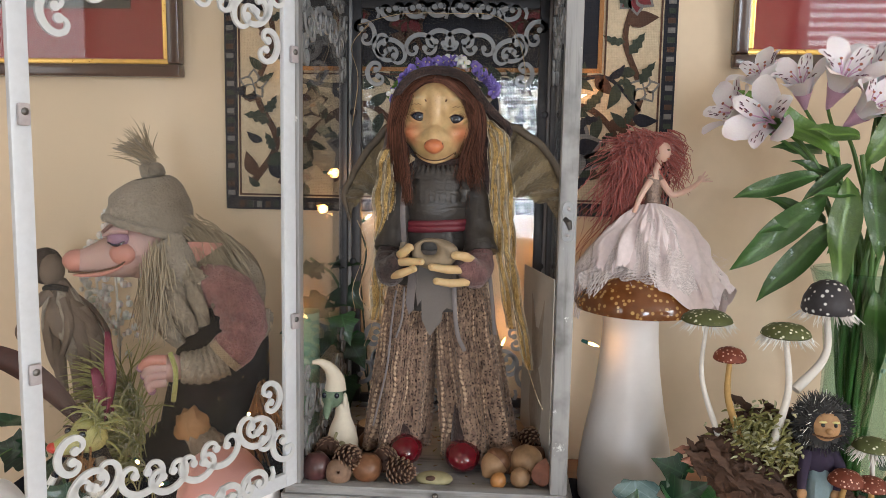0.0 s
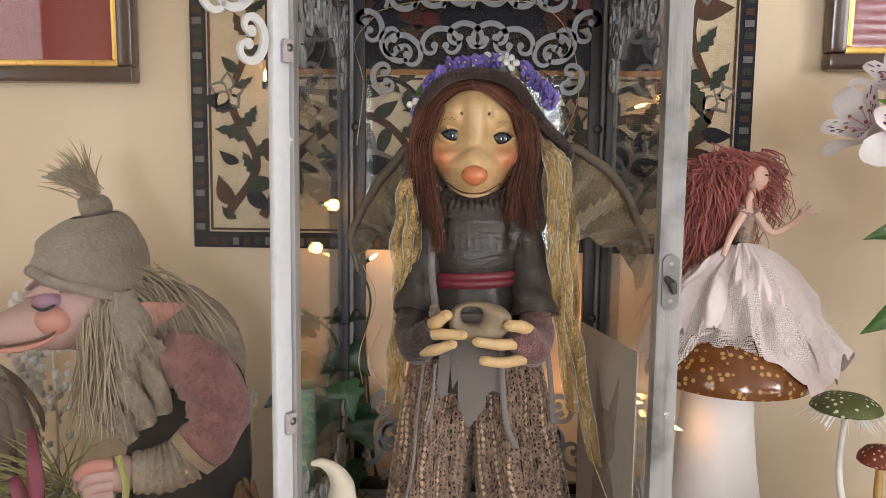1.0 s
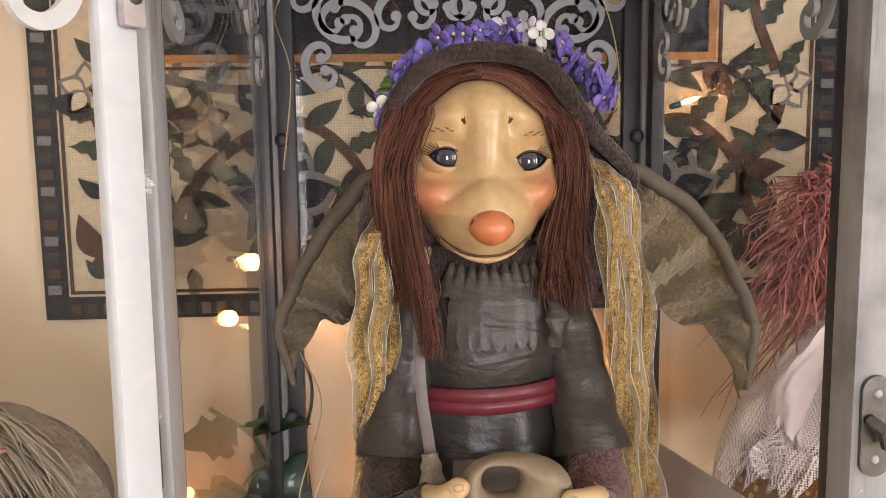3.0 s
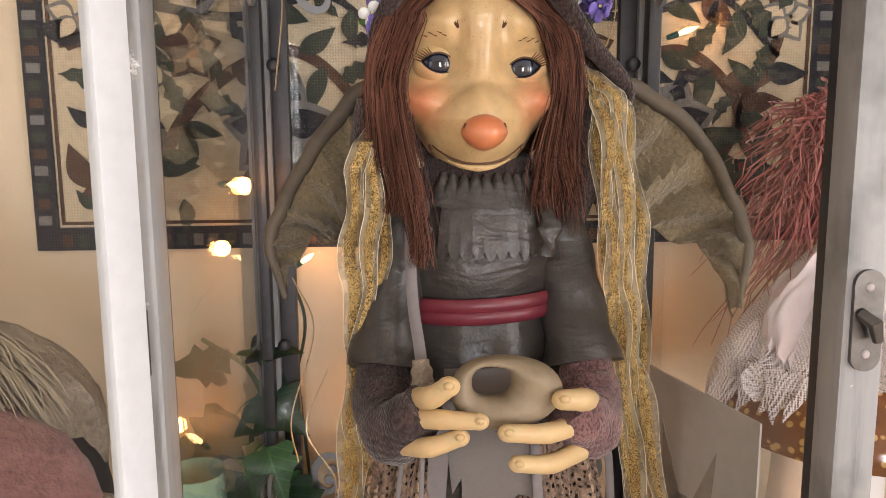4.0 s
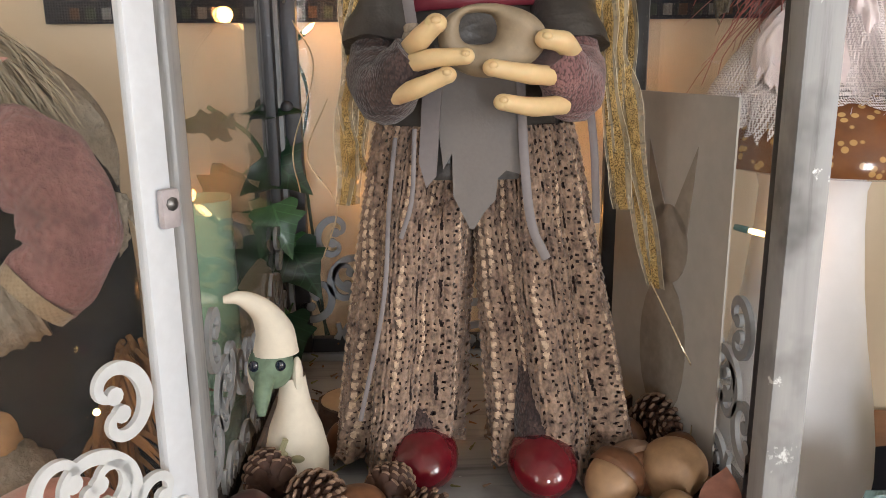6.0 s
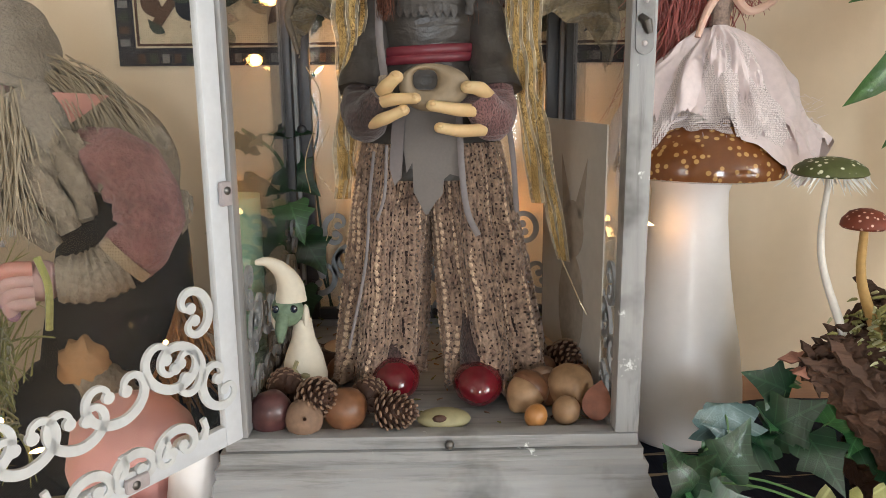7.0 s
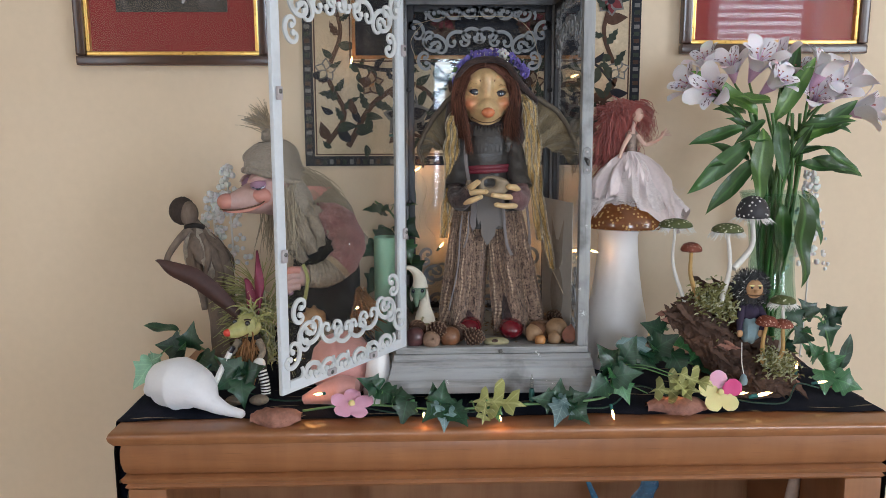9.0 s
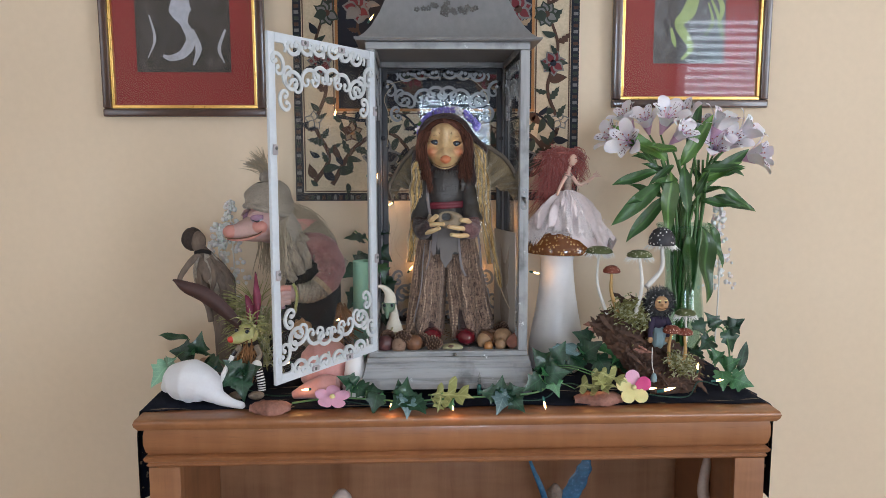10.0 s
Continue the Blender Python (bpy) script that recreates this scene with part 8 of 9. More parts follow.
def garland(name, vine_pts, leaves, label, r=0.0018):
    base = (vine_pts[0][0], vine_pts[0][1], TOP)
    g = thing(name, base, label, "garland", "artificial ivy")
    q = spline(vine_pts, 8)
    part("vine", Shape().tube(q, r, "vine_green", 7), g)
    for k, (kind, mat, pos, tip, face, size) in enumerate(leaves):
        if kind == "oak":
            tip, face, size = (tip[0], tip[1] - 0.25, tip[2] * 0.4), (0.1, -0.50, 0.85), size * 0.92
        elif kind == "ivy":
            size *= 0.86
            way = Euler((0, 0, rng.choice((-1, 1)) * rng.uniform(1.0, 2.2))).to_matrix() @ Vector(tip) + Vector((0, -0.3, rng.uniform(-0.3, 0.4)))
            leaf(g, kind, mat if rng.random() < 0.7 else "ivy_mid", Vector(pos) + Vector((rng.uniform(-0.008, 0.008), 0.004, rng.uniform(-0.004, 0.008))), way, Vector(face) + Vector((rng.uniform(-0.5, 0.5), 0, 0.2)), size * rng.uniform(0.55, 0.75), 1.0, fold=0.22, curl=0.25, wave=0.05)
        leaf(g, kind, mat, pos, tip, face, size, rng.uniform(0.95, 1.15), fold=rng.choice((0.12, 0.22, 0.32)), curl=rng.choice((0.1, 0.25, 0.45)), wave=rng.choice((0.02, 0.05)))
        p, y = Vector(pos), Vector(tip).normalized()
        near = min(q, key=lambda v: (v - p).length)
        stalk = part("stalk", Shape().tube(spline([near, near.lerp(p, 0.5) + Vector((0, 0, 0.006)), p - y * size * 0.02], 4), 0.0009, "vine_green", 5), g)
    return g


C = (0, -0.9, 0.45)
D, M, Y, B = "ivy_dark", "ivy_mid", "oak_yellow", "ivy_blue"
garland("ivy_garland", [(-0.34, 0.70, 1.012), (-0.27, 0.70, 1.02), (-0.20, 0.685, 1.022), (-0.13, 0.668, 1.022), (-0.05, 0.672, 1.026), (0.04, 0.675, 1.028), (0.10, 0.69, 1.03), (0.13, 0.72, 1.04)], [
    ("ivy", D, (-0.140, 0.668, 1.028), (0.15, -0.1, 1), C, 0.046), ("ivy", D, (-0.128, 0.660, 1.026), (0.7, -0.4, -0.2), (0.2, -0.7, 0.7), 0.040), ("ivy", D, (-0.140, 0.658, 1.030), (-0.7, -0.5, -0.3), (-0.2, -0.7, 0.7), 0.040),
    ("ivy", B, (-0.134, 0.655, 1.028), (0.0, -0.55, -0.6), (0.1, -0.8, 0.6), 0.036), ("ivy", D, (-0.118, 0.655, 1.022), (0.5, -0.7, -0.35), (0, -0.6, 0.8), 0.034), ("ivy", D, (-0.188, 0.672, 1.030), (-0.2, -0.5, -0.7), C, 0.036),
    ("ivy", D, (-0.222, 0.70, 1.040), (0.6, -0.3, -0.3), (0.1, -0.7, 0.7), 0.040), ("ivy", D, (-0.230, 0.70, 1.045), (-0.6, -0.3, 0.5), (-0.1, -0.8, 0.6), 0.038), ("ivy", D, (-0.205, 0.69, 1.035), (0.9, -0.1, 0.1), (0, -0.6, 0.8), 0.034),
    ("oak", Y, (-0.096, 0.675, 1.030), (0.85, -0.1, 0.50), (0, -0.9, 0.4), 0.085), ("oak", Y, (-0.075, 0.662, 1.036), (-0.1, -0.4, -0.4), (0, -0.7, 0.6), 0.04), ("ivy", M, (-0.066, 0.660, 1.028), (0.3, -0.7, -0.4), C, 0.026),
    ("ivy", D, (0.030, 0.675, 1.036), (0.1, -0.2, 0.9), C, 0.034), ("ivy", D, (0.022, 0.668, 1.032), (-0.8, -0.3, 0.3), C, 0.036), ("ivy", D, (0.045, 0.668, 1.033), (0.85, -0.2, 0.4), C, 0.036), ("ivy", B, (0.034, 0.662, 1.030), (-0.3, -0.6, -0.5), C, 0.038), ("ivy", D, (0.050, 0.660, 1.026), (0.5, -0.6, -0.4), C, 0.038),
], "green artificial ivy garland with oak leaves along the edge")
garland("ivy_garland", [(0.11, 0.70, 1.03), (0.12, 0.715, 1.06), (0.15, 0.77, 1.07), (0.20, 0.79, 1.06), (0.26, 0.79, 1.05), (0.30, 0.77, 1.035)], [
    ("ivy", D, (0.112, 0.700, 1.075), (-0.35, -0.3, 0.6), C, 0.050), ("ivy", D, (0.118, 0.695, 1.060), (0.75, -0.2, 0.2), C, 0.046), ("ivy", D, (0.100, 0.69, 1.050), (-0.6, -0.3, -0.3), C, 0.042), ("ivy", M, (0.125, 0.695, 1.050), (0.3, -0.5, -0.6), C, 0.038), ("ivy", D, (0.135, 0.71, 1.085), (0.4, -0.1, 0.8), C, 0.042),
    ("ivy", B, (0.165, 0.79, 1.085), (0.15, -0.1, -0.9), (-0.15, -0.95, 0.1), 0.055), ("ivy", D, (0.205, 0.79, 1.075), (0.6, -0.3, 0.5), C, 0.052), ("ivy", D, (0.190, 0.785, 1.065), (-0.5, -0.5, -0.4), C, 0.046), ("ivy", M, (0.245, 0.785, 1.080), (0.2, -0.3, 0.7), C, 0.036),
    ("ivy", D, (0.230, 0.78, 1.065), (0.3, -0.6, -0.5), C, 0.050), ("ivy", D, (0.270, 0.78, 1.065), (0.7, -0.4, -0.2), C, 0.048), ("ivy", D, (0.285, 0.77, 1.050), (0.1, -0.7, -0.3), C, 0.042), ("ivy", D, (0.155, 0.76, 1.06), (-0.2, -0.6, -0.3), C, 0.05), ("ivy", D, (0.215, 0.80, 1.10), (-0.8, 0, 0.4), C, 0.04),
    ("oak", Y, (0.170, 0.705, 1.030), (0.75, -0.1, 0.65), (0, -0.9, 0.4), 0.080), ("oak", Y, (0.205, 0.70, 1.060), (0.95, -0.2, -0.1), (0, -0.7, 0.7), 0.062), ("oak", Y, (0.200, 0.70, 1.056), (0.5, -0.4, -0.6), C, 0.045),
], "green artificial ivy garland with yellow oak leaves beside the lantern")
garland("ivy_garland", [(0.42, 0.86, 1.02), (0.455, 0.85, 1.09), (0.49, 0.84, 1.11), (0.50, 0.82, 1.06), (0.48, 0.79, 1.03), (0.46, 0.76, 1.015)], [
    ("ivy", D, (0.480, 0.84, 1.115), (-0.5, -0.2, 0.7), C, 0.040), ("ivy", D, (0.505, 0.84, 1.110), (0.7, -0.2, 0.5), C, 0.042), ("ivy", D, (0.500, 0.835, 1.100), (0.3, -0.3, -0.8), C, 0.046), ("ivy", D, (0.465, 0.835, 1.085), (-0.6, -0.4, -0.3), C, 0.040), ("ivy", M, (0.470, 0.80, 1.055), (-0.3, -0.4, 0.6), C, 0.036),
    ("ivy", M, (0.480, 0.79, 1.045), (0.5, -0.3, 0.4), C, 0.038), ("ivy", M, (0.468, 0.775, 1.035), (-0.1, -0.6, -0.6), C, 0.042), ("ivy", M, (0.490, 0.77, 1.025), (0.8, -0.3, -0.2), C, 0.046), ("lance", D, (0.515, 0.81, 1.030), (0.15, -0.2, 0.8), C, 0.06), ("ivy", D, (0.44, 0.85, 1.06), (-0.2, -0.6, -0.4), C, 0.045), ("ivy", D, (0.425, 0.80, 1.13), (0.3, -0.3, -0.5), C, 0.035),
], "green artificial ivy trailing over the runner end")
garland("ivy_garland", [(-0.60, 0.92, 1.03), (-0.57, 0.89, 1.07), (-0.52, 0.86, 1.06), (-0.46, 0.78, 1.05), (-0.43, 0.75, 1.04)], [
    ("ivy", D, (-0.440, 0.742, 1.060), (-0.5, -0.3, 0.5), C, 0.044), ("ivy", D, (-0.428, 0.738, 1.058), (0.6, -0.3, 0.3), C, 0.044), ("ivy", D, (-0.435, 0.735, 1.045), (0.1, -0.5, -0.7), C, 0.044), ("ivy", D, (-0.448, 0.74, 1.05), (-0.7, -0.4, -0.3), C, 0.038), ("ivy", D, (-0.545, 0.86, 1.070), (0.1, -0.3, 0.8), C, 0.044), ("ivy", D, (-0.56, 0.86, 1.065), (-0.8, -0.2, 0.2), C, 0.05),
    ("ivy", D, (-0.52, 0.84, 1.05), (0.6, -0.4, -0.2), C, 0.045), ("lance", D, (-0.575, 0.90, 1.085), (-0.9, -0.1, 0.2), (0, -0.5, 0.9), 0.06), ("ivy", "felt_green", (-0.600, 0.83, 1.045), (-0.5, -0.5, -0.5), C, 0.052), ("ivy", "felt_green", (-0.595, 0.82, 1.055), (0.5, -0.4, 0.4), C, 0.03),
], "green artificial ivy round the goblin doll with a pale felt leaf")
garland("ivy_garland", [(-0.16, 1.04, 1.03), (-0.185, 1.055, 1.12), (-0.20, 1.055, 1.20), (-0.215, 1.05, 1.26), (-0.25, 1.045, 1.29)], [
    ("ivy", D, (-0.235, 1.02, 1.275), (-0.7, -0.4, 0.2), (0, -0.5, 0.9), 0.045), ("ivy", D, (-0.205, 1.02, 1.285), (0.9, -0.2, 0.1), (0, -0.5, 0.9), 0.042), ("ivy", D, (-0.200, 1.02, 1.250), (0.7, -0.3, -0.5), C, 0.050), ("ivy", D, (-0.225, 1.01, 1.235), (-0.5, -0.5, -0.5), C, 0.050), ("ivy", M, (-0.195, 1.00, 1.215), (0.3, -0.5, -0.7), C, 0.042), ("ivy", D, (-0.215, 0.99, 1.20), (-0.2, -0.5, -0.8), C, 0.05), ("ivy", D, (-0.185, 1.01, 1.18), (0.5, -0.4, -0.7), C, 0.05), ("ivy", D, (-0.25, 1.01, 1.21), (-0.7, -0.4, -0.4), C, 0.045), ("ivy", D, (-0.24, 0.99, 1.16), (-0.5, -0.5, -0.6), C, 0.05), ("ivy", D, (-0.19, 0.99, 1.13), (0.2, -0.6, -0.7), C, 0.05),
], "green ivy stem climbing the wall behind the lantern")

# ---- string lights ----
first = thing("light_bulb", (0, 0, 0), "small warm mini bulb in a green socket", "string light", "string lights")
part("glass", Shape().lathe([(0.0020, 0.0), (0.0027, 0.004), (0.0029, 0.009), (0.0024, 0.014), (0.0008, 0.019), (0.0001, 0.021)], (0, 0, 0), "bulb_lit", 12), first, "glowing warm glass bulb")
part("socket", Shape().lathe([(0.0001, -0.013), (0.0026, -0.013), (0.0032, -0.009), (0.0034, -0.001), (0.0030, 0.0), (0.0, 0.0005)], (0, 0, 0), "socket_teal", 12), first)
LIT = (((-0.163, 0.672, 1.016), (0, -0.9, -0.2), 0.012), ((-0.056, 0.662, 1.014), (0.1, -1, -0.2), 0.02), ((0.107, 0.668, 1.018), (0.1, -0.6, -0.8), 0.02), ((0.224, 0.703, 1.034), (-1, -0.2, 0), 0.012), ((0.305, 0.705, 1.028), (1, -0.1, 0.1), 0.0), ((-0.497, 0.775, 1.055), (-0.5, -0.5, -0.4), 0.015), ((-0.314, 0.722, 1.030), (-0.7, -0.5, 0.1), 0.02),
       ((0.122, 0.90, 1.216), (0.8, -0.6, -0.15), 0.010), ((-0.212, 1.062, 1.743), (0.5, -0.5, 0.6), 0.025), ((0.112, 1.056, 1.515), (0.85, -0.3, 0.3), 0.03), ((-0.292, 0.93, 1.190), (0.7, -0.5, -0.3), 0.02), ((-0.212, 0.99, 1.410), (0.8, -0.5, 0), 0.03), ((0.078, 1.062, 1.285), (-0.3, -0.5, 0.5), 0.035),
       ((-0.175, 1.062, 1.345), (0.4, -0.3, 0.3), 0.04), ((-0.13, 1.064, 1.20), (0.5, -0.4, 0.7), 0.035), ((0.02, 1.064, 1.17), (0.3, -0.3, 0.8), 0.035), ((-0.29, 1.055, 1.54), (0.2, -0.5, 0.8), 0.025), ((0.405, 0.735, 1.055), (-0.1, -0.3, 1), 0.0), ((-0.36, 0.80, 1.06), (-0.3, -0.8, 0.2), 0.0), ((-0.385, 0.79, 1.09), (0.5, -0.7, 0.1), 0.01),
       ((-0.270, 0.83, 1.135), (0.3, -0.7, 0.3), 0.012), ((0.445, 0.745, 1.03), (0.9, -0.2, 0.2), 0.0))
for pos, way, power in LIT:
    z = Vector(way).normalized()
    m = Matrix.Translation(pos) @ z.to_track_quat("Z", "Y").to_matrix().to_4x4()
    copy_thing(first, m).scale = (0.7, 0.7, 0.7)
    if power:
        bulb_lamp(Vector(pos) + z * 0.026, power * (1.15 if pos[1] > 1.04 else 1.0))
first.matrix_basis = Matrix.Translation((0.33, 0.695, 1.028)) @ Vector((1, -0.2, 0.3)).to_track_quat("Z", "Y").to_matrix().to_4x4()
dead = thing("light_bulb", (-0.006, 0.690, 1.030), "unlit clear mini bulb in a teal socket", "string light", "string lights")
part("glass", Shape().lathe([(0.0022, 1.043), (0.0034, 1.049), (0.0032, 1.055), (0.0012, 1.064), (0.0001, 1.067)], (-0.006, 0.690, 0), "bulb_off", 14), dead)
part("socket", Shape().lathe([(0.0001, 1.026), (0.0034, 1.026), (0.0042, 1.032), (0.004, 1.042), (0.003, 1.0445)], (-0.006, 0.690, 0), "socket_teal", 14), dead)
for pts in ([(-0.50, 0.80, 1.035), (-0.40, 0.76, 1.010), (-0.31, 0.735, 1.015), (-0.20, 0.69, 1.010), (-0.10, 0.684, 1.012), (-0.01, 0.692, 1.022), (0.10, 0.685, 1.016), (0.16, 0.74, 1.03), (0.21, 0.715, 1.02)],
            [(0.21, 0.715, 1.02), (0.29, 0.712, 1.018), (0.33, 0.70, 1.015), (0.38, 0.71, 1.012), (0.41, 0.74, 1.03), (0.45, 0.75, 1.02)],
            [(-0.15, 1.06, 1.03), (-0.19, 1.066, 1.20), (-0.175, 1.066, 1.30), (-0.205, 1.066, 1.37), (-0.195, 1.066, 1.44)], [(-0.163, 1.06, 1.03), (-0.178, 1.067, 1.20), (-0.187, 1.067, 1.30), (-0.195, 1.067, 1.37), (-0.205, 1.067, 1.44)]):
    solid("light_string", Shape().tube(spline(pts, 10), 0.0013, "cord_green", 6), "thin dark green string light cord", "cord", "string light cords", base=pts[0])

# ---- orchid blossoms and bark pieces ----


def orchid(pos, way, size, mats, label):
    o = thing("orchid_blossom", pos, label, "flower", "artificial orchids")
    z = Vector(way).normalized()
    x = Vector((1, 0, 0))
    x = (x - z * x.dot(z)).normalized()
    y = z.cross(x)
    for k, mt in enumerate(mats):
        a = radians(90 + 72 * k)
        tip = x * math.cos(a) + y * math.sin(a)
        leaf(o, "petal", mt, Vector(pos) + z * 0.001 * k, tip + z * 0.25, z - tip * 0.2, size, 1.5, name="petal", fold=-0.15, curl=0.15, wave=0.03)
    part("lip", Shape().ball(Vector(pos) + z * 0.005, (size * 0.16, size * 0.16, size * 0.16), "orchid_yellow", 10, 8), o)


orchid((-0.268, 0.690, 1.022), (0.15, -0.42, 0.9), 0.032, ("orchid_pink", "orchid_pink", "orchid_pink", "orchid_pink", "orchid_pink"), "pink artificial orchid blossom with yellow heart")
orchid((0.275, 0.700, 1.032), (-0.1, -0.9, 0.4), 0.032, ("orchid_pink", "orchid_yellow", "orchid_yellow", "orchid_yellow", "orchid_magenta"), "yellow artificial orchid blossom with magenta petal tips")
for c, L, mt, lab in (((-0.374, 0.676, TOP), 0.036, "bark_pink", "curled brown bark piece lying on the bookcase"), ((0.213, 0.702, TOP), 0.046, "bark_pink", "pinkish curled bark piece lying on the bookcase")):
    s = Shape()

    def shell(u, v, c=c, L=L, k=0.0):
        a = lerp(-0.4, math.pi + 0.5, v)
        w = 0.017 * math.sin(math.pi * min(0.97, max(0.04, u))) ** 0.5 + 0.003
        p = Vector((c[0] + (u - 0.5) * 2 * L, c[1] + w * math.cos(a), c[2] + 0.007 + (w - k) * 0.75 * math.sin(a)))
        return p + Vector((0, 0, 0.003 * noise.noise(p * 120))) + Vector((0, 0.004 * math.sin(u * 9), 0))

    s.grid(shell, 30, 16, mt)
    s.grid(lambda u, v: shell(u, v, k=0.0025), 30, 16, "bark")
    solid("bark_piece", s, lab, "bark", "bark pieces", base=c)

# ---- cones, nuts and shells on the lantern floor ----
FZ0 = FLOOR + 0.0003
cone = Shape()
cone.lathe([(0.001, 0.0), (0.008, 0.003), (0.0105, 0.010), (0.009, 0.020), (0.004, 0.029), (0.001, 0.032)], (0, 0, 0), "cone_brown", 14)
for i in range(74):
    u = i / 73
    a = i * 2.39996
    r = 0.0085 + 0.0055 * math.sin(math.pi * min(1, u * 0.95 + 0.10)) - 0.004 * u
    z = 0.003 + 0.028 * u
    c = Vector((r * math.cos(a), r * math.sin(a), z))
    m = Matrix.Rotation(a, 3, "Z") @ Matrix.Rotation(-0.5 - 0.5 * u, 3, "Y")
    k = 1 - 0.5 * u
    cone.ball(c, (0.0056 * k, 0.0042 * k, 0.0011), "cone_brown", 8, 5, None, m)
    cone.ball(c + m @ Vector((0.0048 * k, 0, 0.0004)), (0.0013, 0.0034 * k, 0.0010), "cone_tip", 6, 4, None, m)
one = solid("pine_cone", cone, "small brown open pine cone", "pine cone", "cones on the lantern floor")
CONES = ((-0.150, 0.782, 1.106, 70, 20, 30, 0.95), (-0.168, 0.795, 1.104, 80, 0, 200, 0.9), (-0.098, 0.772, 1.100, 80, 10, 60, 0.95), (0.054, 0.870, 1.104, 75, 30, 0, 1.05), (-0.112, 0.785, 1.102, 85, 10, 150, 0.85))
for x, y, z, rx, ry, rz, k in CONES[1:]:
    copy_thing(one, pose(x, y, z - 0.016 * k * 0.0, rx, ry, rz) @ Matrix.Diagonal((k, k, k, 1))).scale = (k, k, k)
x, y, z, rx, ry, rz, k = CONES[0]
one.matrix_basis = pose(x, y, z, rx, ry, rz)


def nut(name, x, y, r, mats, label, cap=False, tilt=(20, 0, 0), tall=1.1):
    t = thing(name, (x, y, FZ0), label, "nut", "nuts on the lantern floor")
    m = Matrix.Translation((x, y, FZ0 + r * (1.0 if not cap else 1.02))) @ pose(0, 0, 0, *tilt)
    body = Shape().ball((0, 0, 0), (r, r, r * tall), mats[0], 20, 14, lambda n: 1 + 0.02 * math.sin(6 * n.x + 5 * n.y) + (0.10 if n.z < -0.93 else 0))
    part("shell", body.warp(lambda p: m @ p), t)
    if cap:
        c = Shape().lathe([(r * 1.06, r * 0.12), (r * 1.12, r * 0.3), (r * 1.0, r * 0.75), (r * 0.6, r * 1.1), (r * 0.12, r * 1.2), (r * 0.1, r * 1.5)], (0, 0, 0), mats[1], 20, lambda a, u: 1 + 0.03 * math.sin(16 * a + 20 * u))
        part("cup", c.warp(lambda p: m @ p), t)


nut("seed_pod", -0.176, 0.768, 0.0155, ("shell_plum",), "dark plum glossy seed on the lantern floor", tilt=(10, 20, 0))
nut("acorn", -0.151, 0.764, 0.0125, ("nut_brown", "cone_tip"), "brown acorn with rough cup", True, (70, 0, 10), 1.1)
nut("chestnut", -0.122, 0.770, 0.0165, ("nut_brown",), "round brown nut on the lantern floor", tilt=(10, -20, 0), tall=0.95)
nut("hazelnut", -0.108, 0.800, 0.011, ("nut_tan",), "small tan nut beside the cone", tilt=(40, 30, 0))
nut("hazelnut", -0.128, 0.792, 0.0075, ("nut_gold",), "small orange nut on the floor", tilt=(40, 30, 0))
nut("acorn", 0.014, 0.800, 0.0145, ("nut_tan", "nut_brown"), "large tan acorn with brown cup", True, (-35, 50, 0), 1.15)
nut("acorn", 0.030, 0.812, 0.0135, ("nut_brown", "cone_tip"), "brown acorn lying among shells", True, (-60, -30, 0), 1.1)
nut("hazelnut", 0.018, 0.770, 0.0085, ("nut_gold",), "small glossy orange nut", tilt=(0, 20, 0))
nut("hazelnut", 0.041, 0.775, 0.0105, ("nut_tan",), "pale tan nut on the floor", tilt=(30, 10, 0))
nut("walnut", 0.048, 0.805, 0.0175, ("nut_tan",), "pale split nut shell", tilt=(50, 20, 30), tall=1.15)
nut("hazelnut", 0.060, 0.83, 0.0125, ("nut_brown",), "brown nut beside the cone", tilt=(0, 40, 0))
nut("walnut", 0.030, 0.845, 0.014, ("nut_brown",), "dark wrinkled nut among shells", tilt=(0, 40, 0))
nut("hazelnut", -0.135, 0.86, 0.012, ("nut_brown",), "brown nut behind the goose", tilt=(0, 40, 0))
for k in range(4):
    a = 0.7 * k
    m = Matrix.Translation((0.043 + 0.006 * k, 0.800 + 0.006 * (k % 2), FZ0 + 0.010 + 0.004 * k)) @ pose(0, 0, 0, 40 + 30 * k, 20 * k, 60 * k)
    sh = Shape().grid(lambda u, v: m @ Vector((0.017 * math.sin(math.pi * u) * math.cos(v * 2.2 - 1.1), (u - 0.5) * 0.036, 0.017 * math.sin(math.pi * u) * math.sin(v * 2.2 - 1.1))), 12, 8, "nut_tan" if k % 2 else "nut_brown")
    solid("nut_shell", sh, "open brown nut shell half", "nut shell", "nuts on the lantern floor", base=(0.045, 0.80, FZ0))
solid("pebble", Shape().ball((-0.050, 0.772, FZ0 + 0.007), (0.020, 0.012, 0.0075), "stone_olive", 24, 14).ball((-0.053, 0.763, FZ0 + 0.0105), (0.0055, 0.003, 0.003), "cone_brown", 12, 8), "olive pebble with a dark eye spot", "stone", base=(-0.05, 0.772, FZ0))
solid("dry_leaf", leaf_shape(LANCE, "dry_leaf", 0.3, 0.3).warp(lambda p: aim((0.062, 0.775, FZ0 + 0.002), (0.1, -0.1, 1), (-0.3, -1, 0.3), 0.03, 2.2) @ p), "small dry red leaf standing upright", "leaf", base=(0.062, 0.775, FZ0))
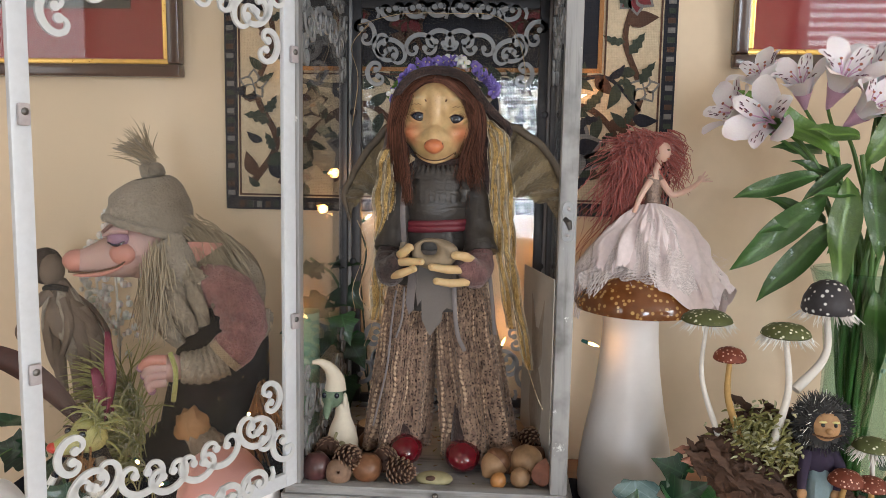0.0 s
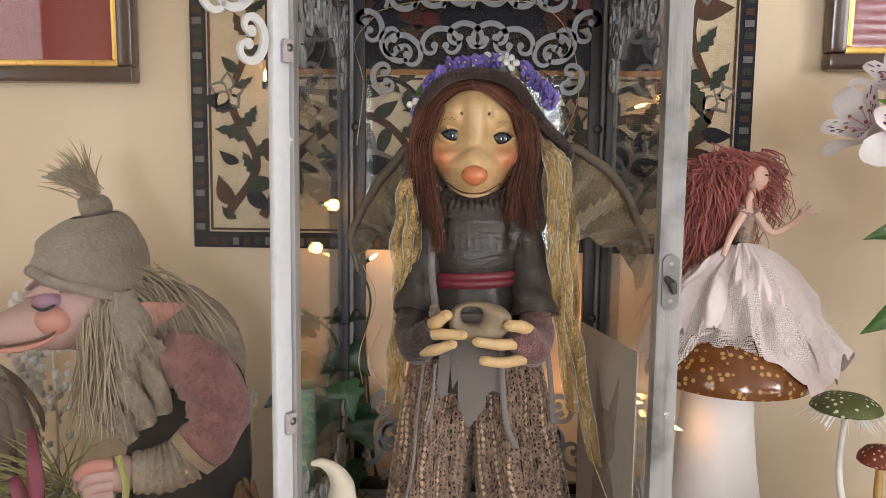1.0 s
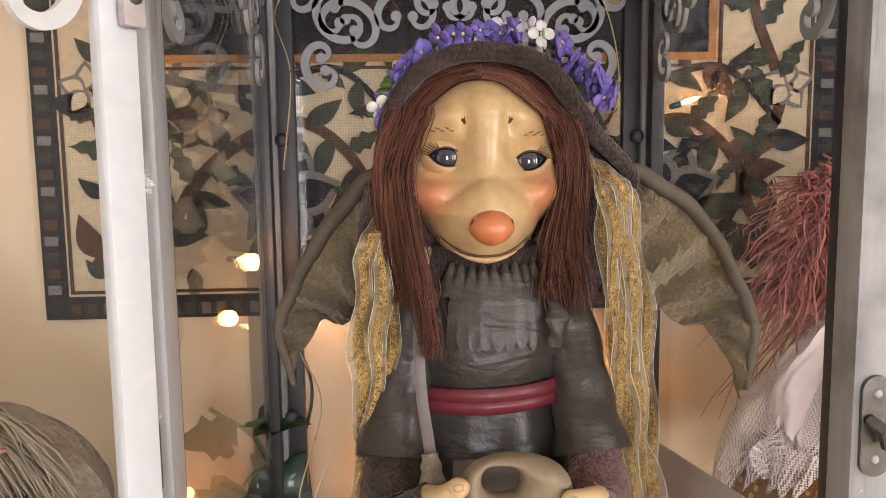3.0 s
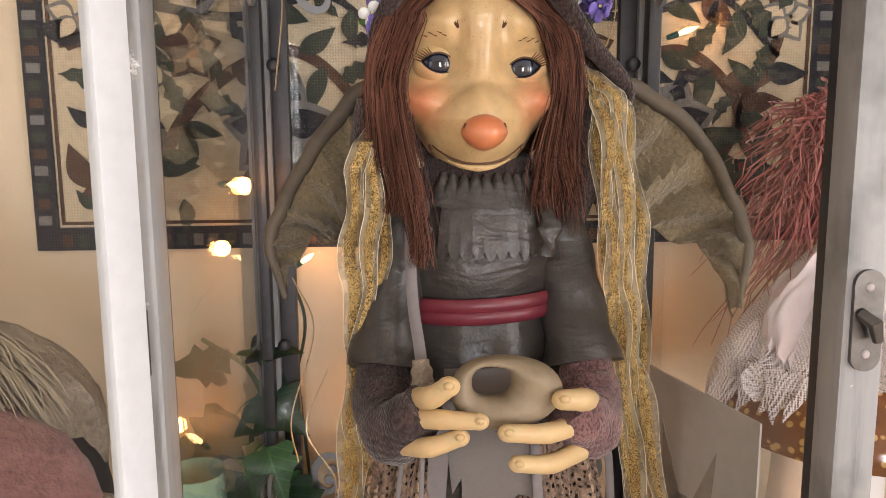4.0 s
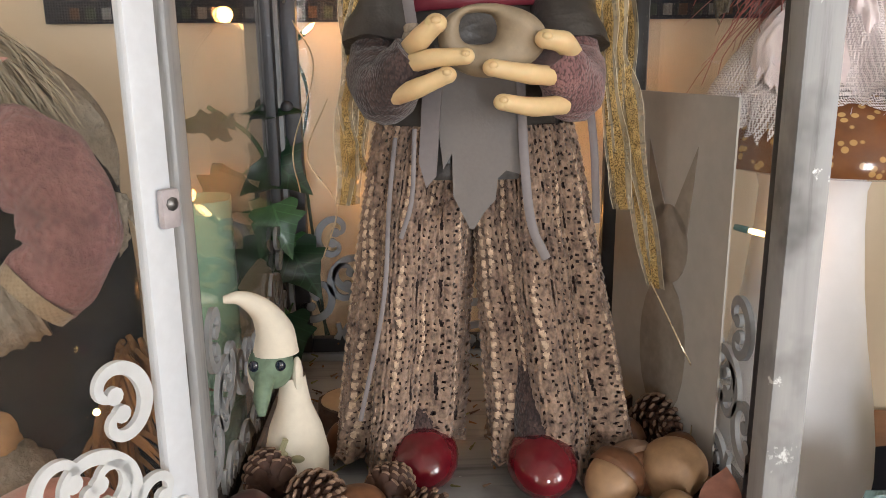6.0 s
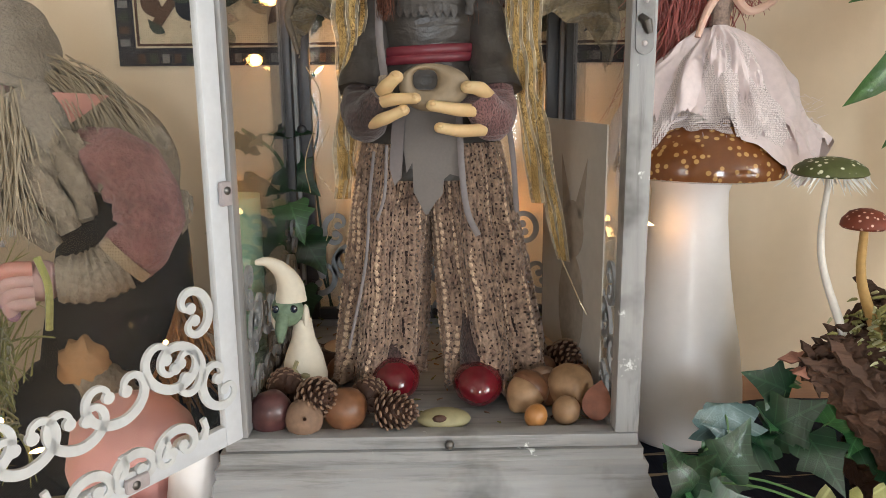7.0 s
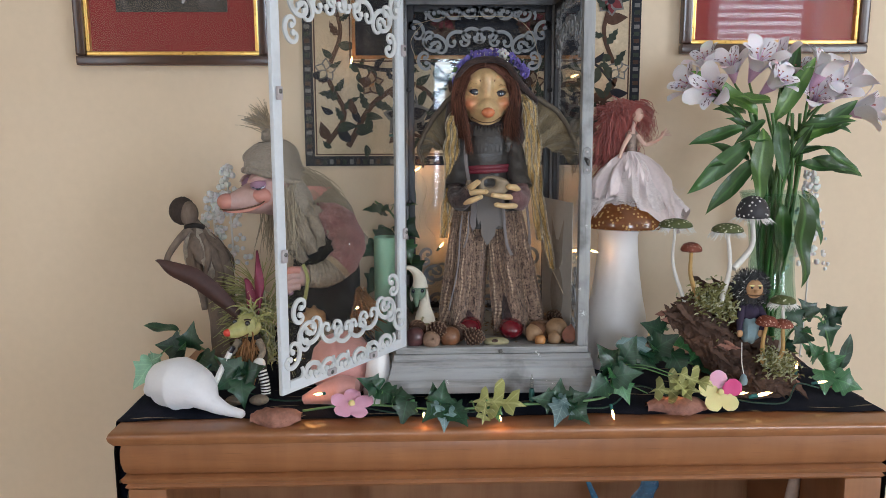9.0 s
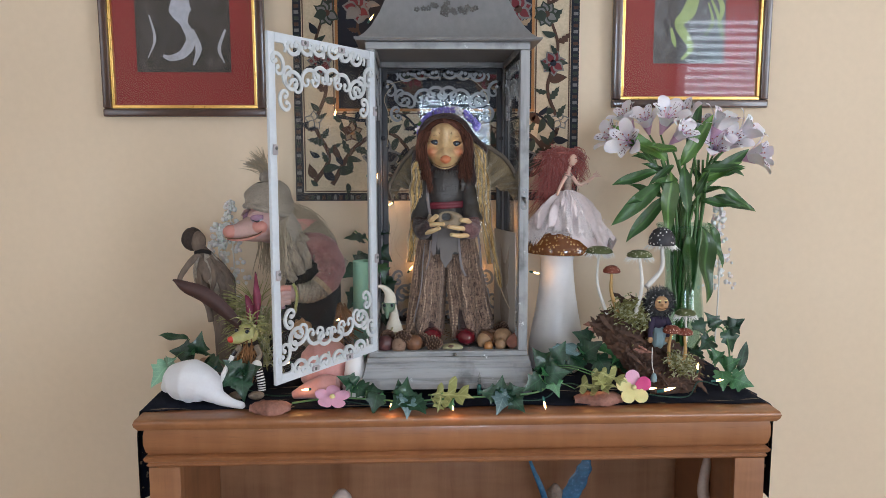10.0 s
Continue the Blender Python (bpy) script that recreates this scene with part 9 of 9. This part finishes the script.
for x, y, r in ((-0.135, 0.905, 0.022), (0.035, 0.915, 0.024)):
    t = thing("wood_slice", (x, y, FZ0), "pale round wood slice with dark bark rim", "wood slice", "wood slices")
    part("face", Shape().lathe([(0.0, 0.019), (r * 0.9, 0.019), (r * 0.92, 0.0185)], (x, y, FZ0), "wood_slice", 26), t)
    part("bark_rim", Shape().lathe([(r * 0.92, 0.0187), (r, 0.018), (r * 1.02, 0.009), (r, 0.0), (0.0, 0.0)], (x, y, FZ0), "bark", 26, lambda a, u: 1 + 0.03 * math.sin(9 * a)), t)
bits = Shape()
for i in range(520):
    a, b = rng.uniform(-0.12, 0.12), rng.uniform(-0.115, 0.12)
    if rng.random() < 0.75 and abs(a) < 0.07 and b < 0.02:
        continue
    c = Vector((LX + a, LY + b, FZ0 + 0.0006))
    if b > 0.07:
        c.z += rng.uniform(0, 0.02)
    w = Vector((rng.uniform(-1, 1), rng.uniform(-1, 1), rng.uniform(-0.05, 0.35))) * rng.uniform(0.003, 0.010)
    w.z = abs(w.z)
    bits.tube([c, c + w], [0.0009, 0.0004], rng.choice(("moss", "rust_fur", "cone_tip", "cone_brown", "moss")), 4)
solid("moss_litter", bits, "dry moss and bark crumbs on the lantern floor", "moss", kind="stuff", base=(LX, LY, FZ0))

# ---- card leaning on the side glass, fine wires ----
card = thing("picture_card", (0.064, 0.865, FZ0), "grey printed card leaning on the side glass", "card")
tilt = Matrix.Translation((0.060, 0.868, FZ0)) @ pose(0, 0, 0, 0, 0, 13)
part("sheet", Shape().box((-0.0006, -0.058, 0.0), (0.0006, 0.066, 0.218), "card_paper").warp(lambda p: tilt @ p), card)
ink = Shape()
mk = tilt @ Matrix(((0, 0, -1, -0.0009), (1, 0, 0, 0), (0, 1, 0, 0), (0, 0, 0, 1)))
for outline in ([(0.022 * math.cos(a), 0.13 + 0.024 * math.sin(a)) for a in [i * math.pi / 10 for i in range(20)]], [(-0.026, 0.19), (-0.004, 0.15), (-0.020, 0.135)], [(0.026, 0.19), (0.004, 0.15), (0.020, 0.135)], [(0.026 * math.cos(a), 0.065 + 0.045 * math.sin(a)) for a in [i * math.pi / 10 for i in range(20)]]):
    ink.plate(outline, mk, 0.0003, "card_ink")
part("print", ink, card)
for pts in ([(-0.17, 0.97, 1.35), (-0.155, 0.95, 1.32), (-0.168, 0.93, 1.27), (-0.165, 0.93, 1.24)], [(-0.145, 0.93, 1.30), (-0.158, 0.92, 1.265), (-0.140, 0.91, 1.235), (-0.150, 0.91, 1.20)], [(0.048, 0.860, 1.195), (0.060, 0.84, 1.165), (0.070, 0.835, 1.14), (0.066, 0.83, 1.10)],
            [(-0.175, 1.0, 1.60), (-0.12, 0.99, 1.612), (-0.05, 0.99, 1.613), (0.0, 0.99, 1.61), (0.03, 0.98, 1.58), (0.04, 0.97, 1.52), (0.02, 0.96, 1.47)], [(-0.16, 0.99, 1.60), (-0.18, 0.98, 1.57), (-0.17, 0.97, 1.53), (-0.175, 0.96, 1.47)], [(-0.13, 0.84, 1.13), (-0.115, 0.835, 1.145), (-0.105, 0.83, 1.135)]):
    solid("fairy_wire", Shape().tube(spline(pts, 8), 0.0005, "fine_wire", 5), "fine copper fairy-light wire", "wire", "fine wires", base=pts[-1])

# ---- ornaments on the shelf below ----
SH = 0.62
w = thing("winged_ornament", (0.19, 0.86, SH), "dark figurine base with glossy blue wings", "ornament")
part("body", Shape().lathe([(0.0, SH), (0.035, SH), (0.03, SH + 0.02), (0.014, SH + 0.06), (0.012, SH + 0.12), (0.016, SH + 0.15), (0.004, SH + 0.165)], (0.165, 0.86, 0), "twig_grey", 18), w)
part("wing", Shape().tube(spline([(0.172, 0.86, SH + 0.10), (0.20, 0.855, SH + 0.15), (0.222, 0.85, SH + 0.20), (0.228, 0.85, SH + 0.232)], 6), taper(19, 0.008, 0.020, 0.015, 0.004), "blue_wing", 14, 0.25, (1, 0, 0), lambda a, u: 1 + 0.1 * math.sin(30 * u)), w)
part("wing", Shape().tube(spline([(0.155, 0.86, SH + 0.10), (0.135, 0.855, SH + 0.16), (0.118, 0.85, SH + 0.20), (0.106, 0.85, SH + 0.235)], 6), taper(19, 0.006, 0.006, 0.004, 0.002), "blue_wing", 10, 0.3), w)
s = Shape().lathe([(0.0, SH), (0.032, SH), (0.035, SH + 0.03), (0.026, SH + 0.08), (0.018, SH + 0.11), (0.021, SH + 0.135), (0.019, SH + 0.155), (0.008, SH + 0.168), (0.0, SH + 0.17)], (-0.268, 0.84, 0), "pale_ceramic", 24)
solid("ceramic_ornament", s, "pale pinkish ceramic ornament on the shelf", "ornament", base=(-0.268, 0.84, SH))
q = spline([(0.43, 0.86, SH + 0.008), (0.475, 0.86, SH + 0.10), (0.472, 0.86, SH + 0.15), (0.478, 0.86, SH + 0.205), (0.482, 0.86, SH + 0.235)], 8)
solid("horn_ornament", Shape().tube(q, taper(len(q), 0.016, 0.013, 0.010, 0.004), "pale_ceramic", 16), "pale curved horn ornament on the shelf", "ornament", base=(0.43, 0.86, SH))
